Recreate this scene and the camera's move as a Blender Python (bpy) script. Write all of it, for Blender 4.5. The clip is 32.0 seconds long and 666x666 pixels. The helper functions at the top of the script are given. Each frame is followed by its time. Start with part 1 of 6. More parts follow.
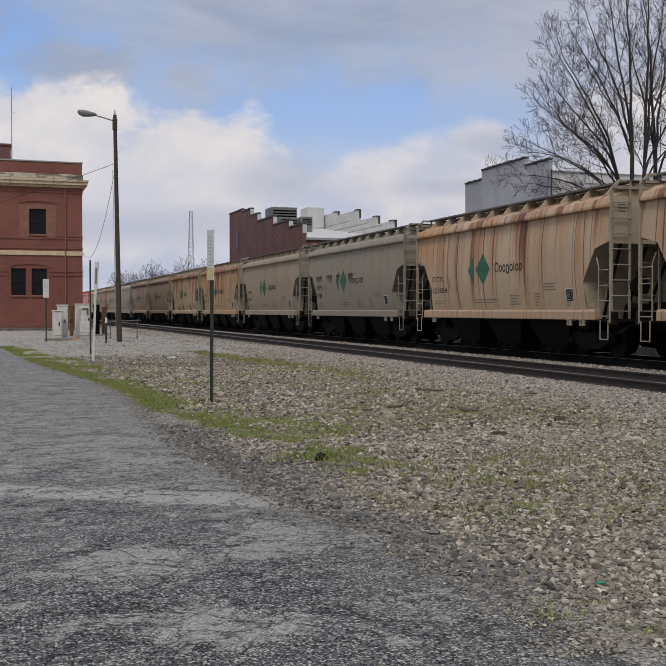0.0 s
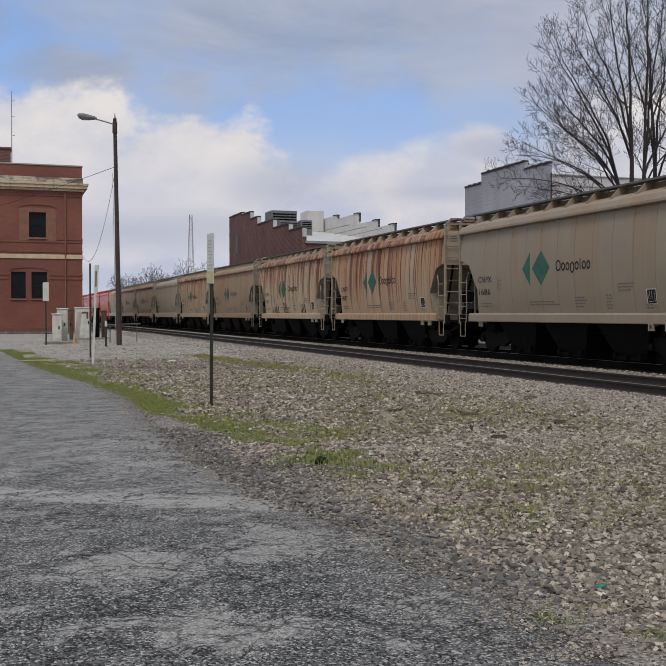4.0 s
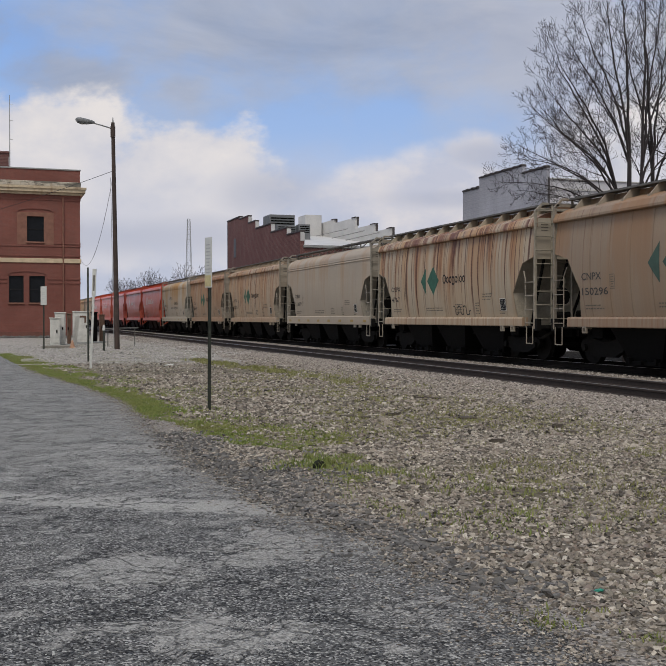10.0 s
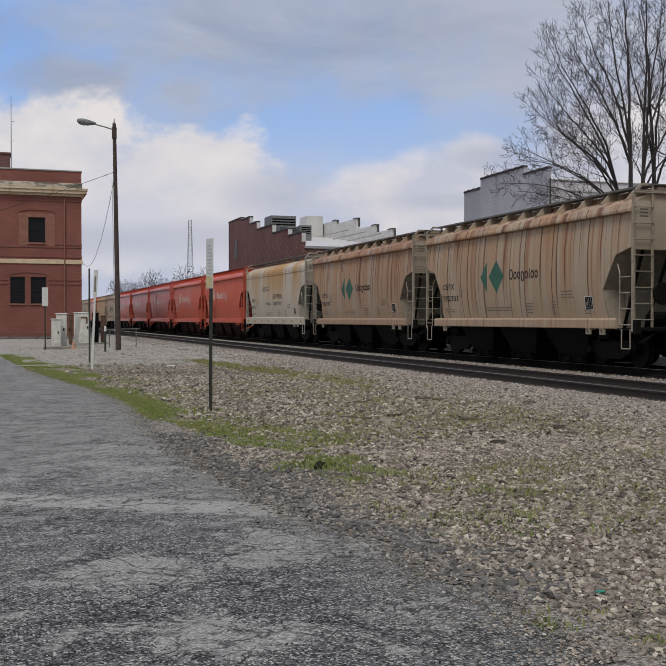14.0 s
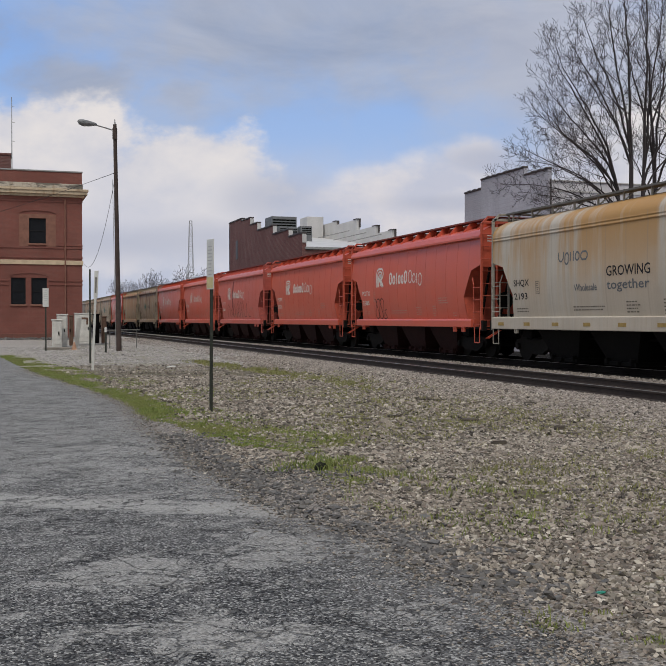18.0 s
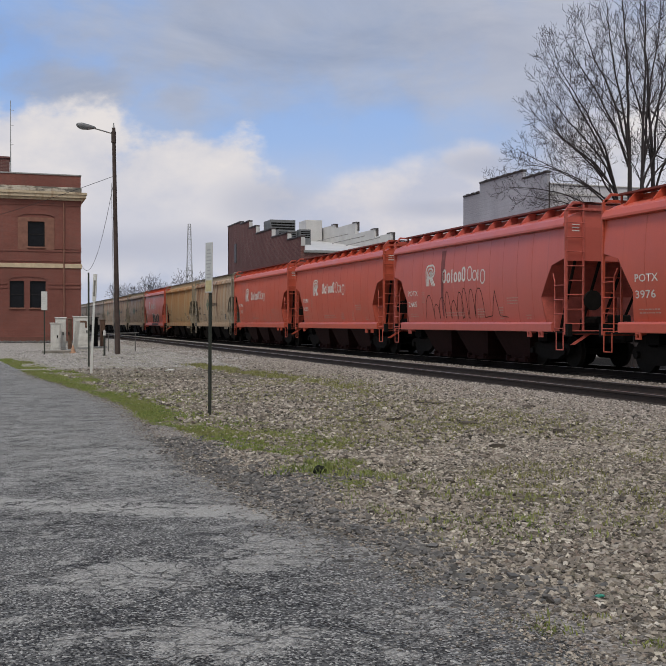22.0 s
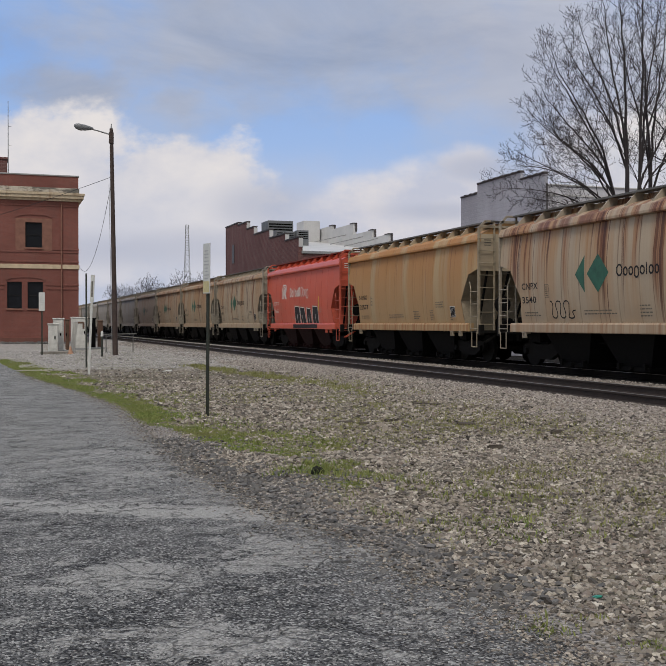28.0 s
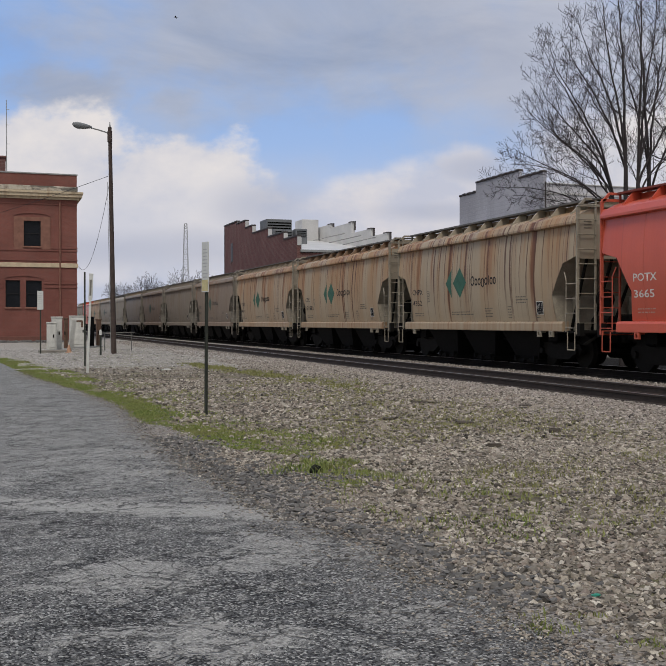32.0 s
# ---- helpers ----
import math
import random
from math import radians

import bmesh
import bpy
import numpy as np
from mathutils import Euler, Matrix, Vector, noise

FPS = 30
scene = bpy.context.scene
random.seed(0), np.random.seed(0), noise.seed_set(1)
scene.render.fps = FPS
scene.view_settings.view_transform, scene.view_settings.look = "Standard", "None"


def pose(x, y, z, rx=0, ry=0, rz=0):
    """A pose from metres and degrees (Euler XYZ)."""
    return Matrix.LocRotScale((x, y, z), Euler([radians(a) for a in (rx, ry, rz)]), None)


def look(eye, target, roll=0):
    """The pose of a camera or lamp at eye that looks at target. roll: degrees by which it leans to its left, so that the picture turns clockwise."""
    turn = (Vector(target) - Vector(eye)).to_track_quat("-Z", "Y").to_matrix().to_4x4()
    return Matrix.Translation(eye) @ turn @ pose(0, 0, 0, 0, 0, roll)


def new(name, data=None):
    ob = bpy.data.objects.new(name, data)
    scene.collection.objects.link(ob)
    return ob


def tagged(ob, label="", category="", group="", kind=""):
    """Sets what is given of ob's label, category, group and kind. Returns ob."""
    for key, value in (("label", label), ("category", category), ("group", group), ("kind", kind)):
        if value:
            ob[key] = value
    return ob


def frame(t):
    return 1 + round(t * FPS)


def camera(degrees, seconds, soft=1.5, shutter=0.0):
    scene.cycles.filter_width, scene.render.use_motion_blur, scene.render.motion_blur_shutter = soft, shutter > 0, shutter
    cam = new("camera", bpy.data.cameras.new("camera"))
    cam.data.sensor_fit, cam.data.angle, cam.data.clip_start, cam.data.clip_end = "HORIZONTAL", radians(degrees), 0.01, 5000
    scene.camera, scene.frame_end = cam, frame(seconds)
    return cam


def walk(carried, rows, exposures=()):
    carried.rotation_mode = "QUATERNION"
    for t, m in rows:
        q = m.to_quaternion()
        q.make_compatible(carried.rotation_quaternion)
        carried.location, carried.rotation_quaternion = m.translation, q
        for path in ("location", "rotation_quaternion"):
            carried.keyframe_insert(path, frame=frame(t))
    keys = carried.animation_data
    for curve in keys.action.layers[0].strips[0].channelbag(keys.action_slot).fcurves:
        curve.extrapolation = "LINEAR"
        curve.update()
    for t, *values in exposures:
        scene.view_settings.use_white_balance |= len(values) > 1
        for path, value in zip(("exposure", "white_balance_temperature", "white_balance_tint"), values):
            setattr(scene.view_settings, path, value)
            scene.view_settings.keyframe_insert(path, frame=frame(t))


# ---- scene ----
from math import atan, cos, sin, tan, pi, degrees

# The camera is held by someone who stands on the lot: it only sways a little.
# World: x across the tracks, y along them, z up; the eye is at x = 0, y = 0.
LENS = 36.5
cam = camera(LENS, 32.0, soft=1.0)
EYE_Z = 1.6
FOCAL = 784 / tan(radians(LENS / 2))
YAW0 = degrees(atan(797.5 / FOCAL))
SHAKE = [
    (0, 0, 0), (0.5, -0.5, 1.5), (1, -0.7, 2.8), (1.5, -0.8, 4.1), (2, -0.8, 5.4),
    (2.5, -0.5, 6.2), (3, -0.3, 7), (3.5, -0.5, 7.5), (5.5, 0.1, 9.7), (6, -0.5, 10.3),
    (6.5, -1.2, 10.9), (7, -1.8, 11.8), (7.5, -2.3, 13.5), (8, -3, 15.3), (8.5, -3.8, 16.5),
    (9, -4.1, 16.9), (9.5, -4.4, 17.1), (10, -5.2, 17.5), (10.5, -5.6, 17.4), (11, -5.6, 17.4),
    (11.5, -5.4, 17.7), (12, -4.9, 18), (12.5, -3.9, 18.4), (13, -2.9, 18.7), (13.5, -2.6, 19.2),
    (14, -2.2, 19.8), (14.5, -1.5, 19.9), (16.5, -1, 21), (17, -0.8, 21), (17.5, -0.8, 21.2),
    (18, -0.9, 21.7), (18.5, -1, 22.6), (19, -1.2, 24.2), (19.5, -1.3, 26.2), (20, -1.6, 27.9),
    (20.5, -2.2, 29), (21, -2.6, 29.2), (21.5, -3.2, 29.1), (22, -3.9, 29.4), (22.5, -4.7, 29.7),
    (23, -5.4, 29.4), (23.5, -5.7, 29.1), (24, -6, 29.2), (24.5, -6.6, 29.6), (25, -7.1, 30.6),
    (25.5, -7.3, 31.6), (27.5, -9, 31.9), (28, -9.2, 31.5), (28.5, -9.4, 30.1), (29, -9.4, 28.4),
    (29.5, -9.5, 27.4), (30, -10.2, 27.2), (30.5, -10.9, 27.3), (31, -11.5, 27.4), (31.5, -12, 27.8),
    (32, -12.5, 28.2),
]


def sway(t, dx, dy):
    yaw = YAW0 - degrees(dx / FOCAL)
    pitch = -degrees(atan((53.0 - dy) / FOCAL))
    return t, pose(0, 0, EYE_Z, 90 + pitch, 0, -yaw)


walk(cam, [sway(*r) for r in SHAKE])

# ---------------------------------------------------------------- light
world = bpy.data.worlds.new("world")
scene.world = world
world.use_nodes = True
wn, wl = world.node_tree.nodes, world.node_tree.links
wn.clear()
w_out = wn.new("ShaderNodeOutputWorld")
w_bg = wn.new("ShaderNodeBackground")
w_sky = wn.new("ShaderNodeTexSky")
w_sky.sky_type, w_sky.sun_disc = "NISHITA", False
SUN_EL, SUN_AZ = 58.0, 215.0
w_sky.sun_elevation, w_sky.sun_rotation = radians(SUN_EL), radians(SUN_AZ)
w_mix = wn.new("ShaderNodeMix")
w_mix.data_type = "RGBA"
w_noise = wn.new("ShaderNodeTexNoise")
w_noise.inputs["Scale"].default_value = 2.2
w_noise.inputs["Detail"].default_value = 5
w_ramp = wn.new("ShaderNodeMapRange")
w_ramp.inputs[1].default_value, w_ramp.inputs[2].default_value = 0.3, 0.62
w_ramp.inputs[3].default_value, w_ramp.inputs[4].default_value = 0.45, 0.95
w_tc = wn.new("ShaderNodeTexCoord")
wl.new(w_tc.outputs["Generated"], w_noise.inputs["Vector"])
wl.new(w_noise.outputs[0], w_ramp.inputs[0])
wl.new(w_ramp.outputs[0], w_mix.inputs[0])
wl.new(w_sky.outputs[0], w_mix.inputs[6])
w_mix.inputs[7].default_value = (6.3, 6.35, 6.6, 1)
wl.new(w_mix.outputs[2], w_bg.inputs[0])
w_bg.inputs[1].default_value = 0.1
wl.new(w_bg.outputs[0], w_out.inputs[0])

sun_data = bpy.data.lights.new("sun", "SUN")
sun_data.energy, sun_data.angle, sun_data.color = 1.9, radians(20), (1.0, 0.95, 0.87)
sun = new("sun", sun_data)
_az, _el = radians(SUN_AZ), radians(SUN_EL)
sun.matrix_world = look(Vector((sin(_az) * cos(_el), cos(_az) * cos(_el), sin(_el))) * 50, (0, 0, 0))


# ---------------------------------------------------------------- mesh building
class Shape:
    """Vertices and faces gathered for one mesh."""

    def __init__(self):
        self.v, self.f = [], []

    def add(self, verts, faces):
        n = len(self.v)
        self.v.extend(tuple(p) for p in verts)
        self.f.extend(tuple(n + i for i in q) for q in faces)
        return self

    def box(self, x0, x1, y0, y1, z0, z1, b=0.0):
        if x0 > x1: x0, x1 = x1, x0
        if y0 > y1: y0, y1 = y1, y0
        if z0 > z1: z0, z1 = z1, z0
        b = min(b, 0.45 * min(x1 - x0, y1 - y0, z1 - z0))
        if b <= 0:
            return self.add([(x0, y0, z0), (x1, y0, z0), (x1, y1, z0), (x0, y1, z0), (x0, y0, z1), (x1, y0, z1), (x1, y1, z1), (x0, y1, z1)],
                            [(0, 3, 2, 1), (4, 5, 6, 7), (0, 1, 5, 4), (1, 2, 6, 5), (2, 3, 7, 6), (3, 0, 4, 7)])
        ring = lambda i, z: [(x0 + i, y0 + b, z), (x0 + b, y0 + i, z), (x1 - b, y0 + i, z), (x1 - i, y0 + b, z),
                             (x1 - i, y1 - b, z), (x1 - b, y1 - i, z), (x0 + b, y1 - i, z), (x0 + i, y1 - b, z)]
        v = ring(b, z0) + ring(0, z0 + b) + ring(0, z1 - b) + ring(b, z1)
        f = [tuple(range(7, -1, -1)), tuple(range(24, 32))]
        for k in range(3):
            f += [(8 * k + i, 8 * k + (i + 1) % 8, 8 * k + 8 + (i + 1) % 8, 8 * k + 8 + i) for i in range(8)]
        return self.add(v, f)

    def tube(self, a, b, r0, r1=None, n=6, caps=True):
        a, b = Vector(a), Vector(b)
        r1 = r0 if r1 is None else r1
        d = (b - a).normalized()
        u = d.orthogonal().normalized()
        w = d.cross(u)
        v = [a + (u * cos(2 * pi * i / n) + w * sin(2 * pi * i / n)) * r0 for i in range(n)]
        v += [b + (u * cos(2 * pi * i / n) + w * sin(2 * pi * i / n)) * r1 for i in range(n)]
        f = [(i, (i + 1) % n, n + (i + 1) % n, n + i) for i in range(n)]
        if caps:
            f += [tuple(range(n - 1, -1, -1)), tuple(range(n, 2 * n))]
        return self.add(v, f)

    def prism(self, pts, axis, a, b):
        """Extrudes the outline pts, in the other two axes in order, from a to b along axis."""
        def at(p, t):
            q = list(p)
            q.insert(axis, t)
            return q
        n = len(pts)
        return self.add([at(p, a) for p in pts] + [at(p, b) for p in pts],
                        [(i, (i + 1) % n, n + (i + 1) % n, n + i) for i in range(n)] + [tuple(range(n - 1, -1, -1)), tuple(range(n, 2 * n))])

    def loft(self, rings, caps=True):
        """Joins rings of equally many points into one skin."""
        n = len(rings[0])
        v = [q for r in rings for q in r]
        f = [(k * n + i, k * n + (i + 1) % n, k * n + n + (i + 1) % n, k * n + n + i) for k in range(len(rings) - 1) for i in range(n)]
        if caps:
            f += [tuple(range(n - 1, -1, -1)), tuple(range(len(v) - n, len(v)))]
        return self.add(v, f)

    def wall(self, x0, x1, z0, z1, y0, y1, holes):
        """An upright wall in one skin, with openings (x0, x1, z0, z1) through it."""
        xs = sorted({x0, x1} | {h[0] for h in holes} | {h[1] for h in holes})
        zs = sorted({z0, z1} | {h[2] for h in holes} | {h[3] for h in holes})
        nx, nz = len(xs), len(zs)
        solid = lambda i, j: 0 <= i < nx - 1 and 0 <= j < nz - 1 and not any(
            h[0] < (xs[i] + xs[i + 1]) / 2 < h[1] and h[2] < (zs[j] + zs[j + 1]) / 2 < h[3] for h in holes)
        at = lambda i, j, k: (k * nz + j) * nx + i
        v = [(x, y, z) for y in (y0, y1) for z in zs for x in xs]
        f = []
        for i in range(nx - 1):
            for j in range(nz - 1):
                if not solid(i, j):
                    continue
                f += [(at(i, j, 0), at(i + 1, j, 0), at(i + 1, j + 1, 0), at(i, j + 1, 0)), (at(i, j, 1), at(i, j + 1, 1), at(i + 1, j + 1, 1), at(i + 1, j, 1))]
                for di, dj, a, b in ((-1, 0, (i, j), (i, j + 1)), (1, 0, (i + 1, j), (i + 1, j + 1)), (0, -1, (i, j), (i + 1, j)), (0, 1, (i, j + 1), (i + 1, j + 1))):
                    if not solid(i + di, j + dj):
                        f.append((at(*a, 0), at(*b, 0), at(*b, 1), at(*a, 1)))
        return self.add(v, f)

    def move(self, m):
        self.v = [tuple(m @ Vector(p)) for p in self.v]
        return self

    def mesh(self, name, smooth=False, sharp=32):
        me = bpy.data.meshes.new(name)
        me.from_pydata(self.v, [], self.f)
        bm = bmesh.new()
        bm.from_mesh(me)
        bmesh.ops.recalc_face_normals(bm, faces=bm.faces)
        bm.to_mesh(me)
        bm.free()
        if smooth:
            me.shade_smooth()
            me.set_sharp_from_angle(angle=radians(sharp))
        return me


def put(name, shape, material, parent=None, label="", at=None, smooth=False):
    """Links a Shape, or a mesh already made, as one object under parent."""
    me = shape.mesh(name, smooth) if isinstance(shape, Shape) else shape
    if not me.materials:
        me.materials.append(material)
    ob = new(name, me)
    if me.materials[0] is not material:
        ob.material_slots[0].link = "OBJECT"
        ob.material_slots[0].material = material
    if at is not None:
        ob.matrix_basis = at
    if parent is not None:
        ob.parent = parent
    if label:
        ob["label"] = label
    return ob


def empty(name, m, label, category, group="", kind=""):
    ob = new(name)
    ob.matrix_basis = m
    return tagged(ob, label, category, group, kind)


# ---------------------------------------------------------------- materials
class Nodes:
    """A small helper round one node material."""

    def __init__(self, name, rough=0.6, metal=0.0, coords="Object"):
        self.m = bpy.data.materials.new(name)
        self.m.use_nodes = True
        self.t = self.m.node_tree
        self.bsdf = self.t.nodes["Principled BSDF"]
        self.bsdf.inputs["Roughness"].default_value = rough
        self.bsdf.inputs["Metallic"].default_value = metal
        self.tc = self.t.nodes.new("ShaderNodeTexCoord").outputs[coords]

    def link(self, a, b):
        self.t.links.new(a, b)

    def put(self, sock, val):
        if hasattr(val, "links"):
            self.link(val, sock)
        elif isinstance(val, tuple) and len(val) == 3 and sock.type == "RGBA":
            sock.default_value = (*val, 1)
        else:
            sock.default_value = val

    def map(self, scale=(1, 1, 1), loc=(0, 0, 0), vec=None):
        n = self.t.nodes.new("ShaderNodeMapping")
        self.link(vec or self.tc, n.inputs[0])
        n.inputs["Location"].default_value, n.inputs["Scale"].default_value = loc, scale
        return n.outputs[0]

    def noise(self, vec=None, scale=5.0, detail=4, rough=0.55, distort=0.0):
        n = self.t.nodes.new("ShaderNodeTexNoise")
        self.link(vec or self.tc, n.inputs["Vector"])
        n.inputs["Scale"].default_value, n.inputs["Detail"].default_value = scale, detail
        n.inputs["Roughness"].default_value, n.inputs["Distortion"].default_value = rough, distort
        return n.outputs[0]

    def voronoi(self, vec=None, scale=5.0, feature="F1"):
        n = self.t.nodes.new("ShaderNodeTexVoronoi")
        n.feature = feature
        self.link(vec or self.tc, n.inputs["Vector"])
        n.inputs["Scale"].default_value = scale
        return n

    def range(self, val, a, b, c=0.0, d=1.0, smooth=False):
        n = self.t.nodes.new("ShaderNodeMapRange")
        if smooth: n.interpolation_type = "SMOOTHSTEP"
        self.put(n.inputs[0], val)
        for i, x in enumerate((a, b, c, d)):
            n.inputs[i + 1].default_value = x
        return n.outputs[0]

    def mix(self, fac, a, b, mode="MIX"):
        n = self.t.nodes.new("ShaderNodeMix")
        n.data_type, n.blend_type = "RGBA", mode
        self.put(n.inputs[0], fac), self.put(n.inputs[6], a), self.put(n.inputs[7], b)
        return n.outputs[2]

    def math(self, op, a, b=0.0, c=0.0):
        n = self.t.nodes.new("ShaderNodeMath")
        n.operation = op
        self.put(n.inputs[0], a), self.put(n.inputs[1], b), self.put(n.inputs[2], c)
        return n.outputs[0]

    def xyz(self, vec=None):
        n = self.t.nodes.new("ShaderNodeSeparateXYZ")
        self.link(vec or self.tc, n.inputs[0])
        return n.outputs

    def random(self):
        return self.t.nodes.new("ShaderNodeObjectInfo").outputs["Random"]

    def island(self):
        return self.t.nodes.new("ShaderNodeNewGeometry").outputs["Random Per Island"]

    def bump(self, height, strength=0.3, distance=0.02):
        n = self.t.nodes.new("ShaderNodeBump")
        n.inputs["Strength"].default_value, n.inputs["Distance"].default_value = strength, distance
        self.link(height, n.inputs["Height"])
        self.link(n.outputs[0], self.bsdf.inputs["Normal"])

    def color(self, val):
        self.put(self.bsdf.inputs["Base Color"], val)
        return self

    def rough(self, val):
        self.put(self.bsdf.inputs["Roughness"], val)


def plain(name, col, rough=0.6, metal=0.0, var=0.25, scale=6.0, bump=0.15):
    """A painted or raw surface with two scales of unevenness."""
    n = Nodes(name, rough, metal)
    a = n.noise(scale=scale, detail=5)
    b = n.noise(scale=scale * 9, detail=3)
    f = n.math("ADD", n.math("MULTIPLY", a, 0.65), n.math("MULTIPLY", b, 0.35))
    dark = tuple(c * (1 - var) for c in col)
    lite = tuple(min(1, c * (1 + var * 0.7)) for c in col)
    n.color(n.mix(n.range(f, 0.3, 0.7), dark, lite))
    n.rough(n.range(b, 0.3, 0.7, max(0.05, rough - 0.1), min(1, rough + 0.1)))
    if bump: n.bump(b, bump, 0.01)
    if max(col) < 0.03: n.bsdf.inputs["Specular IOR Level"].default_value = 0.15
    return n.m


def car_paint(name, base, rust, runs, wash, grime, seed, ochre=None, gloss=0.6, top=0.0):
    """Weathered car paint: rust runs that start at the roof, an orange wash round them, dirty seams, dust and grime.
    top lets the wash gather under the roof instead of along the whole side."""
    runs = min(1.0, 1.35 * runs)
    n = Nodes(name, gloss)
    n.bsdf.inputs["Specular IOR Level"].default_value = 0.35
    if gloss < 0.5:
        n.bsdf.inputs["Coat Weight"].default_value, n.bsdf.inputs["Coat Roughness"].default_value = 0.3, 0.3
    o = n.xyz()
    z = o[2]
    wave = n.noise(n.map((0.0, 0.8, 0.35), (seed * 1.9, seed, 0)), 1.0, 3, 0.5)
    along = n.math("ADD", o[1], n.range(wave, 0.2, 0.8, -0.10, 0.10))
    line = n.t.nodes.new("ShaderNodeCombineXYZ")
    n.link(along, line.inputs[1])
    row = line.outputs[0]
    broad = n.noise(n.map((0, 0.95, 0.10), (seed, seed * 3.7, 0)), 1.0, 5, 0.62)
    core = n.noise(n.map((0, 1.5, 0.02), (seed * 1.7, seed * 4.1, 0), row), 1.0, 5, 0.66)
    thin = n.noise(n.map((0, 6.5, 0), (seed * 1.3, seed * 5.1, 0), row), 1.0, 3, 0.6)
    hair = n.noise(n.map((0.0, 16.0, 0.25), (seed * 2.1, seed, 0)), 1.0, 3, 0.6)
    reach = n.noise(n.map((0, 1.7, 0), (seed * 0.7, seed * 2.3, 0), row), 1.0, 2)
    blotch = n.noise(n.map((0.4, 0.5, 0.7), (seed, seed, seed)), 1.0, 6, 0.62)
    grain = n.noise(n.map((1, 1, 1), (seed, 0, 0)), 26.0, 4)
    ochre = ochre or (0.90 * base[0], 0.56 * base[1], 0.27 * base[2])
    col = n.mix(n.range(blotch, 0.35, 0.65), tuple(0.90 * c for c in base), tuple(min(1, 1.06 * c) for c in base))
    col = n.mix(n.range(hair, 0.45, 0.75, 0, 0.10 + 0.20 * wash), col, tuple(c * 0.62 for c in base))
    # orange wash in broad bands, strongest under the roof
    fall = n.range(z, 1.2, 3.9, 0.25 - 0.25 * top, 1.0)
    fall = n.math("MULTIPLY", fall, n.range(n.math("ADD", z, n.range(blotch, 0.3, 0.7, -0.7, 0.7)), 2.0, 3.1, 1.0 - top, 1.0))
    bands = n.range(broad, 0.52 - 0.20 * wash, 0.66 - 0.17 * wash, 0, 1, True)
    col = n.mix(n.math("MULTIPLY", n.math("MULTIPLY", bands, fall), min(0.95, 0.30 + 0.75 * wash)), col, ochre)
    # dark runs of uneven length, with a soft rim
    end = n.range(reach, 0.34, 0.66, 3.4, 1.0)
    left = n.range(n.math("SUBTRACT", z, end), -0.2, 1.3, 0, 1, True)
    wide = n.math("MULTIPLY", n.range(core, 0.68 - 0.20 * runs, 0.73 - 0.19 * runs, 0, 1, True), n.range(hair, 0.25, 0.6, 0.5, 1.0))
    rim = n.math("MULTIPLY", n.range(core, 0.58 - 0.18 * runs, 0.72 - 0.20 * runs, 0, 1, True), left)
    col = n.mix(n.math("MULTIPLY", rim, min(0.85, runs * 1.8)), col, tuple(0.55 * a + 0.7 * b for a, b in zip(ochre, rust)))
    col = n.mix(n.math("MULTIPLY", n.math("MULTIPLY", wide, left), min(0.95, runs * 2.4)), col, tuple(0.7 * r for r in rust))
    trick = n.math("MULTIPLY", n.range(thin, 0.65 - 0.14 * runs, 0.69 - 0.13 * runs, 0, 1, True), n.range(n.math("SUBTRACT", z, end), -0.9, 0.5))
    col = n.mix(n.math("MULTIPLY", trick, min(0.9, runs * 2.2)), col, tuple(0.6 * r for r in rust))
    # stained roof edge and sill
    rail = n.math("MULTIPLY", n.range(z, 3.91, 3.95), n.range(n.noise(n.map((0, 1.9, 0), (seed * 2.9, seed * 1.1, 0)), 1.0, 4, 0.6), 0.60 - 0.14 * runs, 0.68 - 0.14 * runs))
    col = n.mix(n.math("MULTIPLY", rail, min(0.85, 1.5 * runs)), col, tuple(0.9 * r + 0.06 * b for r, b in zip(rust, base)))
    low = n.math("MULTIPLY", n.range(z, 1.33, 1.27), n.range(thin, 0.40, 0.62))
    col = n.mix(n.math("MULTIPLY", low, min(0.85, (0.05 + wash * 0.9) * (1 - 0.9 * min(1.0, 3 * top)))), col, tuple(0.6 * r + 0.5 * b for r, b in zip(rust, ochre)))
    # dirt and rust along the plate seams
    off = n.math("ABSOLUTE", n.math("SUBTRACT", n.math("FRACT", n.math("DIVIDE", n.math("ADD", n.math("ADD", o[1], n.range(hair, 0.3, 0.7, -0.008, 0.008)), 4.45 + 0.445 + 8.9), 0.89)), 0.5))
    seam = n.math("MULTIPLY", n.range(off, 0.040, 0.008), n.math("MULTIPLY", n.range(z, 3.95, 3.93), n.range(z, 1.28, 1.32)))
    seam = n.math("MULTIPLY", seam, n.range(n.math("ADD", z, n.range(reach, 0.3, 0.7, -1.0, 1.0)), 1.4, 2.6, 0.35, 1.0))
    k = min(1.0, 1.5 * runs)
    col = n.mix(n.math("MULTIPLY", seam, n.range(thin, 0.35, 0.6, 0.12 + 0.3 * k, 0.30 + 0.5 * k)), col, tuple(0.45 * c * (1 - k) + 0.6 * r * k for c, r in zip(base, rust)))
    col = n.mix(n.math("MULTIPLY", n.range(blotch, 0.25, 0.7, 0.3, 1.0), grime), col, (0.10, 0.085, 0.065))
    col = n.mix(n.range(grain, 0.3, 0.75, 0, 0.14), col, tuple(c * 0.5 for c in base))
    n.color(col)
    n.rough(n.range(blotch, 0.3, 0.7, gloss - 0.1, gloss + 0.12))
